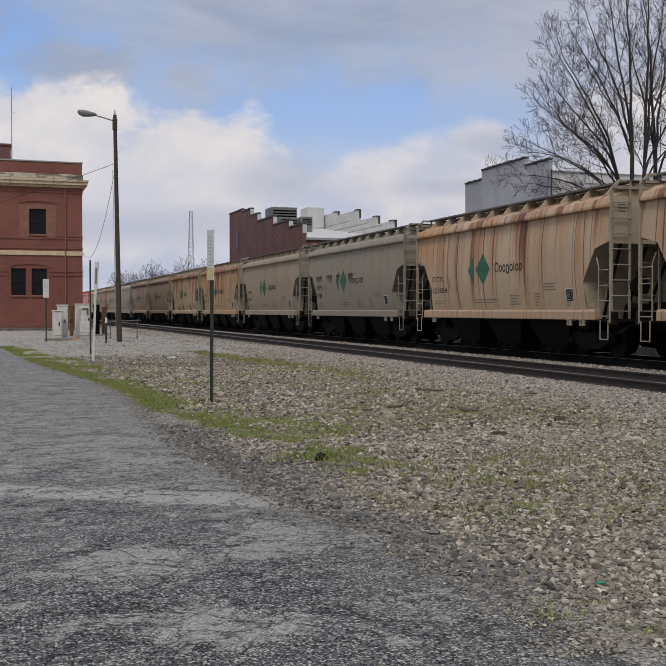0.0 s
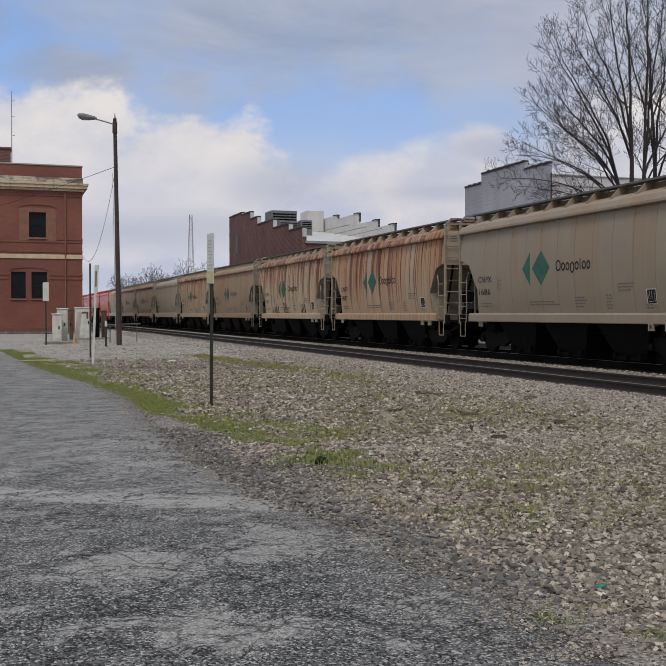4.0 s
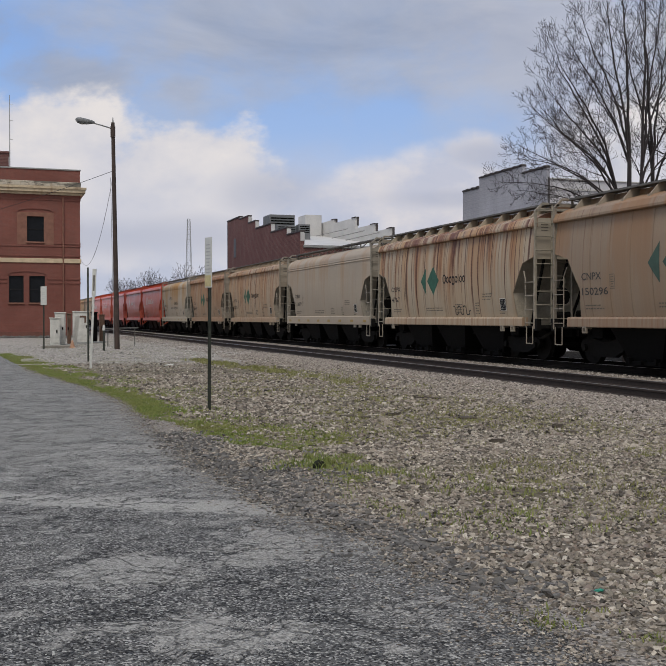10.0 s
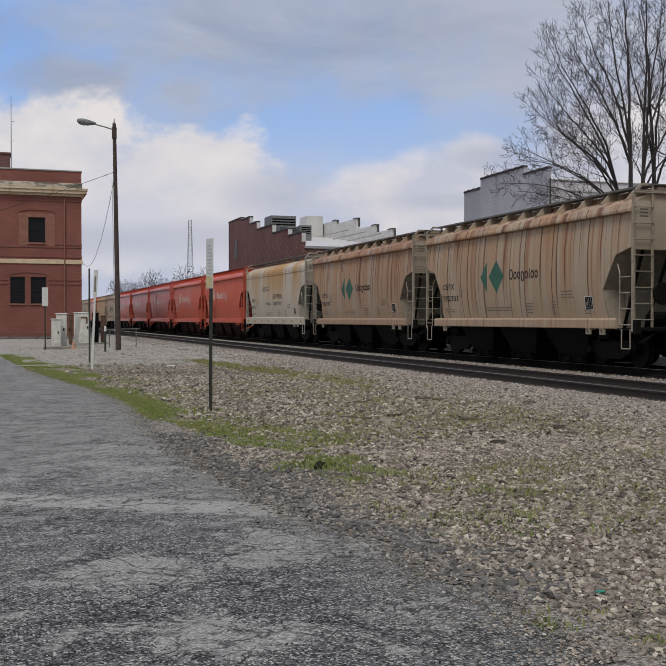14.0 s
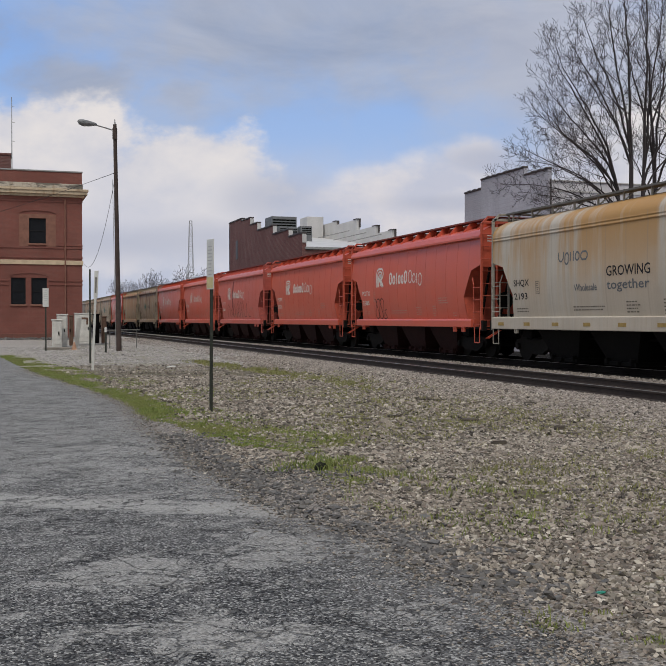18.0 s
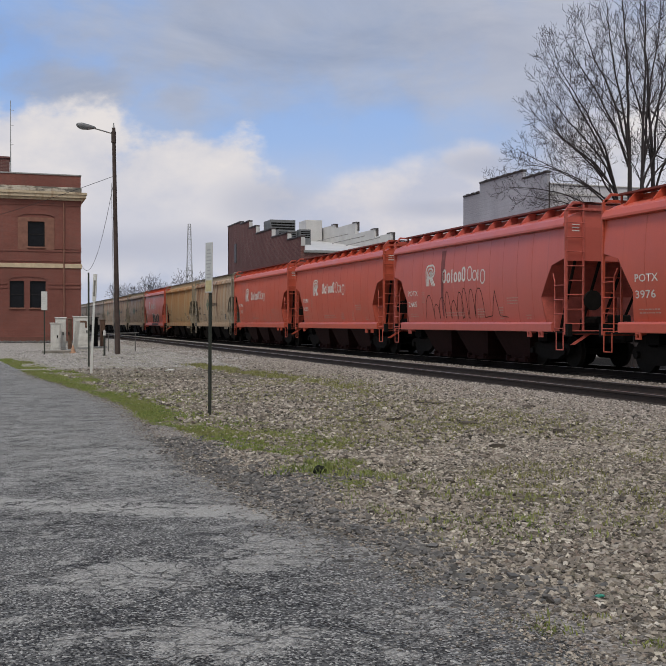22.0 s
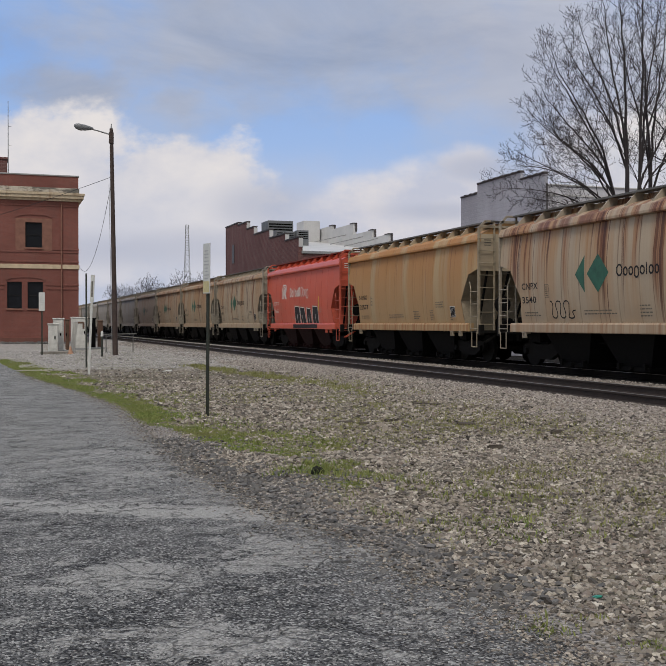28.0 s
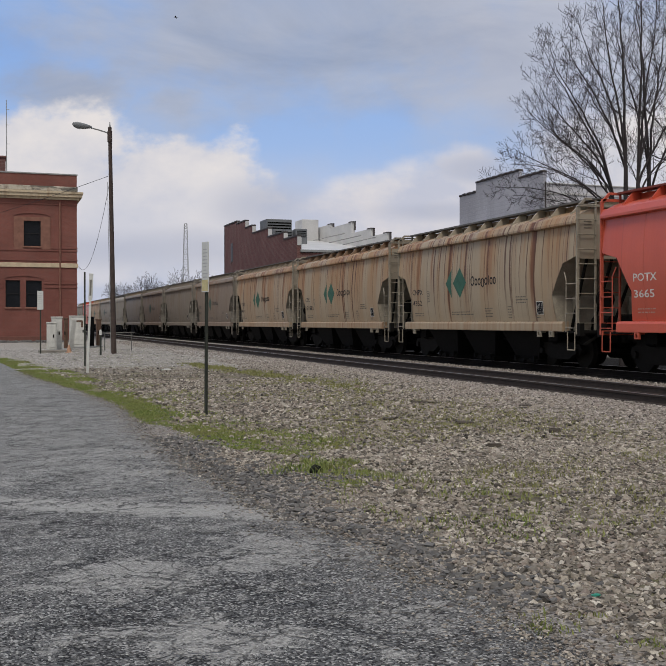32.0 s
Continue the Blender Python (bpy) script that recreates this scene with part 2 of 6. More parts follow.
    n.bump(n.math("ADD", grain, n.math("MULTIPLY", broad, 2.0)), 0.08, 0.02)
    return n.m


def brick_mat(name, a, b, mortar, scale=1.0):
    n = Nodes(name, 0.85)
    o = n.xyz()
    along = n.math("ADD", o[0], o[1])
    comb = n.t.nodes.new("ShaderNodeCombineXYZ")
    n.link(along, comb.inputs[0]), n.link(o[2], comb.inputs[1])
    bt = n.t.nodes.new("ShaderNodeTexBrick")
    n.link(comb.outputs[0], bt.inputs["Vector"])
    bt.inputs["Scale"].default_value = scale
    for k, v in (("Brick Width", 0.215), ("Row Height", 0.072), ("Mortar Size", 0.008), ("Mortar Smooth", 0.2), ("Bias", -0.1)):
        bt.inputs[k].default_value = v
    bt.inputs["Color1"].default_value, bt.inputs["Color2"].default_value, bt.inputs["Mortar"].default_value = (*a, 1), (*b, 1), (*mortar, 1)
    big = n.noise(scale=0.35, detail=5)
    small = n.noise(scale=14, detail=4)
    col = n.mix(n.range(big, 0.35, 0.65, 0, 0.65), bt.outputs[0], tuple(c * 0.55 for c in a))
    stain = n.noise(n.map((1.2, 1.2, 0.25)), 0.8, 5, 0.65)
    col = n.mix(n.range(stain, 0.52, 0.72, 0, 0.4), col, tuple(0.6 * m for m in mortar))
    col = n.mix(n.range(small, 0.4, 0.75, 0, 0.3), col, tuple(min(1, c * 1.7) for c in a))
    n.color(col)
    n.bump(n.math("SUBTRACT", small, bt.outputs[1]), 0.35, 0.01)
    return n.m


M_ASPHALT = None
# near-black underframe, truck and wheel steel: colour also carries the shade beneath cars
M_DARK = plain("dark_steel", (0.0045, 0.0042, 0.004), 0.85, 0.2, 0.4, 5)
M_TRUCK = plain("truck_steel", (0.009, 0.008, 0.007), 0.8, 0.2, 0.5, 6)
M_WHEEL = plain("shaded_wheel_steel", (0.010, 0.009, 0.008), 0.8, 0.2, 0.4, 6)
M_RAIL = plain("rail_rust", (0.030, 0.020, 0.016), 0.8, 0.1, 0.5, 8)
# main-track rails and ties: darker copies with the train's shade in their colour
M_RAIL_SHADED = plain("shaded_rail", (0.010, 0.008, 0.007), 0.9, 0, 0.4, 8)
M_TIE_SHADED = plain("shaded_tie", (0.009, 0.008, 0.007), 0.95, 0, 0.4, 7, 0.4)
M_RAILHEAD = plain("rail_head", (0.30, 0.28, 0.27), 0.35, 0.9, 0.2, 12)
M_TIE = plain("tie_wood", (0.045, 0.036, 0.028), 0.9, 0, 0.5, 7, 0.5)
M_WHITE = plain("white_letters", (0.62, 0.6, 0.55), 0.6, 0, 0.2, 9, 0)
M_GRATE = plain("grating_steel", (0.13, 0.125, 0.115), 0.7, 0.3, 0.4, 6)
M_PRINT = plain("faded_print", (0.13, 0.11, 0.085), 0.7, 0, 0.4, 8, 0)
M_BLACK = plain("black_letters", (0.022, 0.021, 0.022), 0.6, 0, 0.3, 9, 0)
M_GREEN = plain("green_logo", (0.024, 0.105, 0.066), 0.6, 0, 0.5, 4, 0)
M_FADED = plain("faded_letters", (0.16, 0.15, 0.13), 0.7, 0, 0.3, 6, 0)
M_DULL = plain("dull_green", (0.045, 0.085, 0.065), 0.7, 0, 0.4, 3, 0)
M_INK = plain("dull_ink", (0.05, 0.046, 0.042), 0.7, 0, 0.35, 5, 0)
M_POLE = plain("pole_wood", (0.058, 0.040, 0.034), 0.9, 0, 0.5, 4, 0.5)
M_GALV = plain("galvanised", (0.32, 0.32, 0.31), 0.5, 0.6, 0.25, 10)
M_CABINET = plain("cabinet_paint", (0.55, 0.54, 0.5), 0.55, 0, 0.3, 3)
M_RUSTY = plain("rusty_plate", (0.13, 0.075, 0.05), 0.8, 0.2, 0.5, 5)
M_GLASS = plain("dark_pane", (0.010, 0.011, 0.014), 0.35, 0, 0.4, 3, 0)
M_BRICK = brick_mat("depot_brick", (0.205, 0.064, 0.047), (0.150, 0.046, 0.035), (0.18, 0.105, 0.085))
M_BRICK2 = brick_mat("far_brick", (0.155, 0.055, 0.048), (0.075, 0.030, 0.028), (0.24, 0.17, 0.15), 0.6)
M_FOOT = plain("plinth_stone", (0.15, 0.062, 0.047), 0.9, 0, 0.3, 3)
M_STONE = plain("cream_trim", (0.52, 0.41, 0.28), 0.8, 0, 0.3, 2.5)
M_PATCH = plain("patched_stucco", (0.215, 0.10, 0.070), 0.85, 0, 0.3, 3)
M_WALLGREY = brick_mat("painted_block", (0.40, 0.40, 0.45), (0.37, 0.37, 0.425), (0.35, 0.355, 0.40), 0.36)
M_ANNEX = plain("pale_stucco", (0.54, 0.53, 0.56), 0.8, 0, 0.15, 0.9)
M_ROOF = plain("white_roof", (0.52, 0.51, 0.50), 0.6, 0, 0.15, 0.6)
M_CAP = plain("coping_tile", (0.06, 0.05, 0.05), 0.7, 0, 0.3, 3)
M_BARK = plain("bark", (0.034, 0.027, 0.028), 0.9, 0, 0.4, 5, 0.4)


def stained(name, col, stain, drip, low, high):
    """Pale masonry under dark lichen and rusty drips."""
    n = Nodes(name, 0.85)
    a = n.noise(n.map((0.8, 0.8, 2.6)), 1.0, 6, 0.7)
    b = n.noise(n.map((2.4, 2.4, 0.3), (5, 2, 1)), 1.0, 4, 0.6)
    c = n.mix(n.range(n.noise(scale=5, detail=4), 0.35, 0.65), tuple(k * 0.8 for k in col), col)
    c = n.mix(n.math("MULTIPLY", n.range(b, 0.55, 0.68), 0.6), c, drip)
    n.color(n.mix(n.math("MULTIPLY", n.range(a, low, high), 0.85), c, stain))
    n.bump(a, 0.3, 0.03)
    return n.m


M_LEDGE = stained("lichened_ledge", (0.50, 0.45, 0.37), (0.07, 0.065, 0.055), (0.22, 0.13, 0.07), 0.46, 0.56)
M_CORNICE = stained("cornice_stone", (0.53, 0.43, 0.30), (0.16, 0.12, 0.08), (0.25, 0.14, 0.07), 0.58, 0.70)
M_BARS = plain("sign_print", (0.40, 0.40, 0.40), 0.6, 0, 0.3, 30, 0)
M_SIGN = plain("sign_face", (0.55, 0.55, 0.52), 0.5, 0.1, 0.12, 6)
M_YELLOW = plain("yellow_sticker", (0.65, 0.42, 0.05), 0.5, 0, 0.15, 8)
M_REFLECT = plain("reflector_yellow", (0.30, 0.20, 0.05), 0.5, 0, 0.3, 8)
M_POST = plain("green_post", (0.035, 0.04, 0.03), 0.7, 0.2, 0.4, 9)


# ---------------------------------------------------------------- sky
def sky_material():
    n = Nodes("cloudy_sky", coords="UV")
    t = n.t
    t.nodes.remove(n.bsdf)
    uv = n.map((1, 1, 0))
    billow = n.noise(n.map((0.0046, 0.0066, 1)), 1.0, 10, 0.56)
    wisps = n.noise(n.map((0.0016, 0.0045, 1), (3, 1, 0)), 1.0, 7, 0.6, 0.6)
    y = n.xyz()[1]
    wob = n.math("MULTIPLY", n.math("SUBTRACT", billow, 0.5), 2.6)

    def blob(cx, cy, rx, ry, soft=0.5, w=1.0):
        k = t.nodes.new("ShaderNodeVectorMath")
        k.operation = "LENGTH"
        n.link(n.map((1 / rx, 1 / ry, 0), (-cx / rx, -cy / ry, 0)), k.inputs[0])
        d = n.math("ADD", k.outputs["Value"], n.math("MULTIPLY", wob, w))
        return n.range(d, 1.0 + soft, 1.0 - soft, 0, 1, True)

    def either(masks):
        out = masks[0]
        for m in masks[1:]:
            out = n.math("MAXIMUM", out, m)
        return out

    blue = n.mix(n.range(y, 60, 650, 0, 1), (0.25, 0.42, 0.78), (0.46, 0.58, 0.78))
    veil = n.range(wisps, 0.42, 0.72, 0, 0.6)
    col = n.mix(veil, blue, (0.43, 0.49, 0.62))
    low = n.range(n.math("ADD", y, n.math("MULTIPLY", wob, 60.0)), 290, 470, 0, 0.92, True)
    col = n.mix(low, col, n.mix(n.range(billow, 0.35, 0.65), (0.60, 0.61, 0.70), (0.47, 0.51, 0.63)))
    grey = either([blob(760, 20, 600, 170, 0.5, 0.5), blob(180, 165, 140, 60, 0.6), blob(450, 215, 90, 55, 0.7), blob(-350, 60, 300, 150)])
    pale = either([blob(1290, 90, 260, 200, 0.5, 0.5), blob(1600, 250, 400, 330, 0.4, 0.4)])
    col = n.mix(n.math("MULTIPLY", grey, n.range(billow, 0.2, 0.75, 1.0, 0.7)), col, n.mix(n.range(wisps, 0.35, 0.65), (0.32, 0.36, 0.46), (0.45, 0.48, 0.57)))
    col = n.mix(n.math("MULTIPLY", pale, 0.9), col, n.mix(n.range(wisps, 0.35, 0.65), (0.41, 0.44, 0.54), (0.52, 0.54, 0.62)))
    white = either([blob(40, 395, 350, 180, 0.2, 0.7), blob(430, 420, 230, 140, 0.22, 0.8), blob(250, 500, 330, 110, 0.4), 
                    blob(240, 590, 190, 45, 0.6), blob(1560, 400, 220, 160, 0.7), blob(-420, 420, 300, 170)])
    tone = n.mix(n.range(billow, 0.36, 0.60), (0.78, 0.74, 0.73), (0.62, 0.62, 0.68))
    shade = n.range(y, 330, 520, 0, 0.6)
    tone = n.mix(shade, tone, (0.60, 0.61, 0.69))
    col = n.mix(white, col, tone)
    soft = either([blob(985, 450, 190, 72, 0.35, 0.8), blob(1125, 345, 80, 42, 0.5, 0.8), blob(1060, 405, 120, 60, 0.5, 0.8), blob(1060, 490, 190, 60, 0.6), blob(830, 470, 120, 50, 0.6)])
    col = n.mix(n.math("MULTIPLY", soft, 0.78), col, n.mix(n.range(billow, 0.38, 0.6), (0.76, 0.71, 0.70), (0.56, 0.57, 0.66)))
    dusk = either([blob(1150, 355, 90, 30, 0.6), blob(1050, 455, 120, 20, 0.7), blob(640, 440, 90, 45, 0.8), blob(300, 545, 260, 40, 0.8)])
    col = n.mix(n.math("MULTIPLY", dusk, 0.6), col, (0.42, 0.45, 0.56))
    em = t.nodes.new("ShaderNodeEmission")
    n.link(col, em.inputs[0])
    n.link(em.outputs[0], t.nodes["Material Output"].inputs[0])
    return n.m


def build_sky():
    R, na, ne = 2600.0, 64, 28
    v, f, uv = [], [], []
    for j in range(ne + 1):
        el = radians(-1.0 + 46.0 * j / ne)
        for i in range(na + 1):
            az = radians(-62 + 124.0 * i / na)
            a = az + radians(YAW0)
            v.append((R * sin(a) * cos(el), R * cos(a) * cos(el), R * sin(el)))
            uv.append((784 + FOCAL * tan(az), 731 - FOCAL * tan(el) / cos(az)))
    for j in range(ne):
        for i in range(na):
            k = j * (na + 1) + i
            f.append((k, k + 1, k + na + 2, k + na + 1))
    me = bpy.data.meshes.new("sky_backdrop")
    me.from_pydata(v, [], f)
    lay = me.uv_layers.new(name="sky")
    lay.data.foreach_set("uv", [c for lp in me.loops for c in uv[lp.vertex_index]])
    me.materials.append(sky_material())
    me.shade_smooth()
    ob = new("backdrop", me)
    ob.location = (0, 0, EYE_Z)
    return tagged(ob, "cloudy blue and grey sky with white cumulus banks", "sky", kind="structure")


SKY = build_sky()


# ---------------------------------------------------------------- ground
def smooth(a, b, x):
    t = min(1.0, max(0.0, (x - a) / (b - a)))
    return t * t * (3 - 2 * t)


RAIL_TOP = 0.33
BED = 0.15


def ground_z(x, y):
    rise = BED * smooth(7.8, 10.0, x) * (1 - smooth(19.6, 21.5, x))
    if 2.6 < x < 9.8 and -3 < y < 70:
        rise += 0.045 * (noise.noise((x * 0.9, y * 0.9, 3.0))) * smooth(2.6, 4.0, x)
    return rise


def along(pts, y):
    """A value read off a bent line of (y, value) knots."""
    if y <= pts[0][0]:
        return pts[0][1]
    for (y0, a), (y1, b) in zip(pts, pts[1:]):
        if y <= y1:
            return a + (b - a) * (y - y0) / (y1 - y0)
    return pts[-1][1]


EDGE = [(2.0, 2.85), (4.0, 2.72), (6.5, 2.64), (7.6, 2.38), (9.4, 2.18), (12, 2.12), (16, 2.22), (20, 2.35), (25, 1.9), (31, 1.15), (47, 0.2), (60, 0.0)]
GRASS_NEAR = [(9.0, 3.35), (11.4, 3.38), (13, 2.82), (15.4, 2.70), (16.3, 2.38), (20.6, 2.42), (26, 1.85), (31, 1.15), (47, 0.25)]
GRASS_FAR = [(9.0, 3.7), (10.2, 3.95), (12.7, 4.6), (14, 4.0), (17.3, 3.75), (24.3, 3.6), (31, 2.9), (45, 1.3), (50, 0.6)]


def lot_edge(y):
    """Where the asphalt ends, across the tracks."""
    return along(EDGE, y) + 0.06 * noise.noise((y * 0.9, 7.3, 0)) + 0.07 * noise.noise((y * 2.3, 1.3, 0)) + 0.07 * noise.noise((y * 6.0, 4.3, 0)) + 0.04 * noise.noise((y * 15.0, 2.3, 0))


def ground_material():
    n = Nodes("gravel_ground", 0.9, coords="Object")
    n.bsdf.inputs["Specular IOR Level"].default_value = 0.08
    o = n.xyz()
    cell = n.voronoi(scale=24)
    cell2 = n.voronoi(scale=60)
    big = n.noise(scale=0.35, detail=5, rough=0.6)
    mid = n.noise(scale=2.3, detail=5, rough=0.65)
    fine = n.noise(scale=70, detail=3)
    sep = n.t.nodes.new("ShaderNodeSeparateColor")
    n.link(cell.outputs["Color"], sep.inputs[0])
    stone = n.mix(sep.outputs[0], (0.07, 0.06, 0.05), (0.50, 0.44, 0.37))
    stone = n.mix(n.range(sep.outputs[1], 0.7, 1.0, 0, 0.8), stone, (0.30, 0.22, 0.18))
    soil = n.mix(n.range(mid, 0.3, 0.7), (0.05, 0.041, 0.032), (0.13, 0.108, 0.085))
    col = n.mix(n.range(mid, 0.42, 0.62, 0.15, 0.7), soil, stone)
    # grey crushed rock by the tracks
    bed = n.range(n.math("ADD", o[0], n.math("MULTIPLY", big, 1.5)), 9.3, 10.6)
    yard = n.math("MULTIPLY", n.range(n.math("ADD", o[1], n.math("MULTIPLY", big, 14.0)), 38, 44), n.range(o[1], 90, 120, 1, 0))
    bed = n.math("MAXIMUM", bed, yard)
    rock = n.mix(sep.outputs[0], (0.11, 0.095, 0.082), (0.42, 0.37, 0.325))
    rock = n.mix(n.math("MULTIPLY", yard, 0.45), rock, n.mix(sep.outputs[1], (0.22, 0.21, 0.20), (0.62, 0.60, 0.57)))
    col = n.mix(bed, col, rock)
    # shade under and behind the train, painted near-black into the ground colour
    painted_shade = n.math("MULTIPLY", n.range(n.math("ADD", o[0], n.math("MULTIPLY", mid, 0.6)), 15.1, 15.6), n.range(o[0], 30.0, 26.0))
    # moss and low weeds between the lot and the tracks
    band = n.math("MULTIPLY", n.range(o[0], 2.4, 3.6), n.range(o[0], 9.6, 7.6))
    moss = n.math("MULTIPLY", band, n.range(n.noise(scale=1.1, detail=6, rough=0.7), 0.46, 0.64, 0, 0.65))
    col = n.mix(moss, col, n.mix(mid, (0.11, 0.12, 0.045), (0.22, 0.20, 0.09)))
    near = n.range(o[1], 13, 17, 3.2, 2.4)
    near = n.math("SUBTRACT", near, n.range(o[1], 20, 47, 0, 2.2))
    reach = n.math("SUBTRACT", n.math("SUBTRACT", o[0], near), n.range(mid, 0.3, 0.7, -0.35, 0.35))
    verge = n.math("MULTIPLY", n.math("MULTIPLY", n.range(reach, -0.1, 0.1), n.range(reach, 1.7, 0.9)), n.math("MULTIPLY", n.range(o[1], 9.2, 10.6), n.range(o[1], 52, 44)))
    col = n.mix(n.math("MULTIPLY", verge, n.range(n.noise(scale=2.6, detail=5, rough=0.7), 0.40, 0.60, 0.10, 0.75)), col, n.mix(mid, (0.12, 0.145, 0.035), (0.23, 0.225, 0.075)))
    sep2 = n.t.nodes.new("ShaderNodeSeparateColor")
    n.link(cell2.outputs["Color"], sep2.inputs[0])
    grit = n.math("MULTIPLY", n.range(n.math("ADD", o[0], n.range(mid, 0.3, 0.7, -0.5, 0.5)), 3.7, 2.9), n.range(o[1], 30, 18))
    col = n.mix(n.math("MULTIPLY", grit, n.range(verge, 0.2, 0.0)), col, n.mix(sep2.outputs[0], (0.055, 0.05, 0.047), (0.40, 0.37, 0.34)))
    far = n.math("MULTIPLY", n.range(o[1], 120, 260), 0.9)
    col = n.mix(far, col, (0.10, 0.10, 0.06))
    col = n.mix(n.range(fine, 0.4, 0.75, 0, 0.3), col, (0.07, 0.06, 0.05))
    col = n.mix(n.math("MULTIPLY", painted_shade, 0.97), col, (0.006, 0.0055, 0.005))
    n.color(col)
    h = n.math("ADD", n.math("MULTIPLY", cell.outputs["Distance"], -1.0), n.math("MULTIPLY", mid, 0.6))
    n.bump(h, 0.7, 0.035)
    return n.m


def asphalt_material():
    n = Nodes("worn_asphalt", 0.88)
    n.bsdf.inputs["Specular IOR Level"].default_value = 0.25
    o = n.xyz()
    pebble = n.voronoi(scale=85)
    sep = n.t.nodes.new("ShaderNodeSeparateColor")
    n.link(pebble.outputs["Color"], sep.inputs[0])
    wide = n.noise(n.map((0.8, 0.8, 1)), 0.7, 6, 0.66)
    patch = n.noise(n.map((0.9, 0.8, 1), (4, 2, 0)), 1.35, 8, 0.66, 0.3)
    grain = n.noise(scale=130, detail=2)
    coarse = n.noise(n.map((1.0, 1.0, 1), (2, 9, 0)), 9.0, 6, 0.72)
    lumps = n.noise(n.map((0.8, 1.25, 1), (1, 5, 0)), 2.4, 6, 0.66, 0.3)
    col = n.mix(n.range(wide, 0.36, 0.64), (0.098, 0.098, 0.098), (0.168, 0.165, 0.160))
    col = n.mix(n.range(sep.outputs[0], 0.62, 0.84, 0, 0.9), col, (0.47, 0.465, 0.44))
    col = n.mix(n.range(sep.outputs[1], 0.5, 0.8, 0, 0.92), col, (0.016, 0.016, 0.017))
    # worn pale patches with ragged, fading edges, and one long pale strip
    def spot(cx, cy, rx, ry):
        k = n.t.nodes.new("ShaderNodeVectorMath")
        k.operation = "LENGTH"
        n.link(n.map((1 / rx, 1 / ry, 0), (-cx / rx, -cy / ry, 0)), k.inputs[0])
        return n.range(k.outputs["Value"], 1.3, 0.5, 0, 1, True)
    fray = n.math("ADD", n.range(coarse, 0.25, 0.75, -0.11, 0.11), n.range(grain, 0.3, 0.7, -0.04, 0.04))
    worn = n.math("ADD", n.math("ADD", n.math("MULTIPLY", patch, 0.6), n.math("MULTIPLY", lumps, 0.4)), fray)
    place = n.math("MAXIMUM", spot(1.45, 11.6, 0.8, 1.5), n.math("MAXIMUM", spot(0.8, 6.4, 0.5, 0.5), n.math("MAXIMUM", spot(1.95, 6.9, 0.7, 0.7), spot(1.1, 5.0, 0.45, 0.35))))
    worn = n.math("ADD", worn, n.math("MULTIPLY", place, 0.085))
    lane = n.math("ADD", n.math("ADD", o[1], n.math("MULTIPLY", o[0], 0.6)), n.math("MULTIPLY", n.math("ADD", fray, n.range(lumps, 0.3, 0.7, -0.2, 0.2)), 0.8))
    lane = n.math("MULTIPLY", n.range(lane, 8.98, 9.14), n.range(lane, 9.78, 9.62))
    pale = n.math("MAXIMUM", n.range(worn, 0.545, 0.572, 0, 0.85), n.math("MULTIPLY", lane, n.range(fray, -0.1, 0.06, 0.35, 0.95)))
    # brightness of the grazing view, painted in as paler asphalt with distance
    far = n.range(n.math("ADD", o[1], n.range(wide, 0.3, 0.7, -2.0, 2.0)), 6.0, 12.5, 0, 0.58)
    pale = n.math("MAXIMUM", pale, n.math("MULTIPLY", far, n.range(lumps, 0.34, 0.56, 0.35, 1.0)))
    col = n.mix(n.math("MULTIPLY", pale, n.range(sep.outputs[2], 0.0, 1.0, 0.35, 1.0)), col, (0.43, 0.42, 0.395))
    col = n.mix(n.range(coarse, 0.57, 0.70, 0, 0.5), col, (0.034, 0.035, 0.038))
    col = n.mix(n.math("MULTIPLY", lane, n.range(sep.outputs[2], 0.0, 1.0, 0.30, 0.70)), col, (0.43, 0.42, 0.395))
    # crumbled ledges and cracks
    def ledge(scale, stretch, shift, width, where):
        v = n.noise(n.map((stretch, 1.0, 1), (shift, shift * 2.1, 0)), scale, 5, 0.62, 0.35)
        d = n.math("ABSOLUTE", n.math("SUBTRACT", v, 0.5))
        return n.math("MULTIPLY", n.range(d, width, width * 0.25), n.range(n.noise(n.map((1, 1, 1), (shift * 3.0, shift, 0)), where, 3, 0.6), 0.50, 0.58))
    line = n.math("MAXIMUM", ledge(1.1, 0.8, 3.0, 0.009, 1.2), ledge(2.6, 0.8, 8.0, 0.014, 1.7))
    line = n.math("MAXIMUM", line, n.math("MULTIPLY", ledge(6.0, 0.8, 5.0, 0.022, 2.5), 0.85))
    col = n.mix(n.math("MULTIPLY", line, n.range(coarse, 0.35, 0.6, 0.5, 0.95)), col, (0.012, 0.012, 0.013))
    warp = n.t.nodes.new("ShaderNodeVectorMath")
    warp.operation = "ADD"
    drift = n.t.nodes.new("ShaderNodeTexNoise")
    drift.inputs["Scale"].default_value = 5.0
    n.link(n.tc, drift.inputs["Vector"])
    less = n.t.nodes.new("ShaderNodeVectorMath")
    less.operation = "SCALE"
    less.inputs["Scale"].default_value = 0.22
    n.link(drift.outputs["Color"], less.inputs[0])
    n.link(n.tc, warp.inputs[0]), n.link(less.outputs[0], warp.inputs[1])
    craze = n.range(n.voronoi(warp.outputs[0], 3.2, "DISTANCE_TO_EDGE").outputs["Distance"], 0.026, 0.006)
    craze = n.math("MULTIPLY", craze, n.math("MULTIPLY", n.range(worn, 0.49, 0.56), n.range(coarse, 0.40, 0.55)))
    line = n.math("MAXIMUM", line, craze)
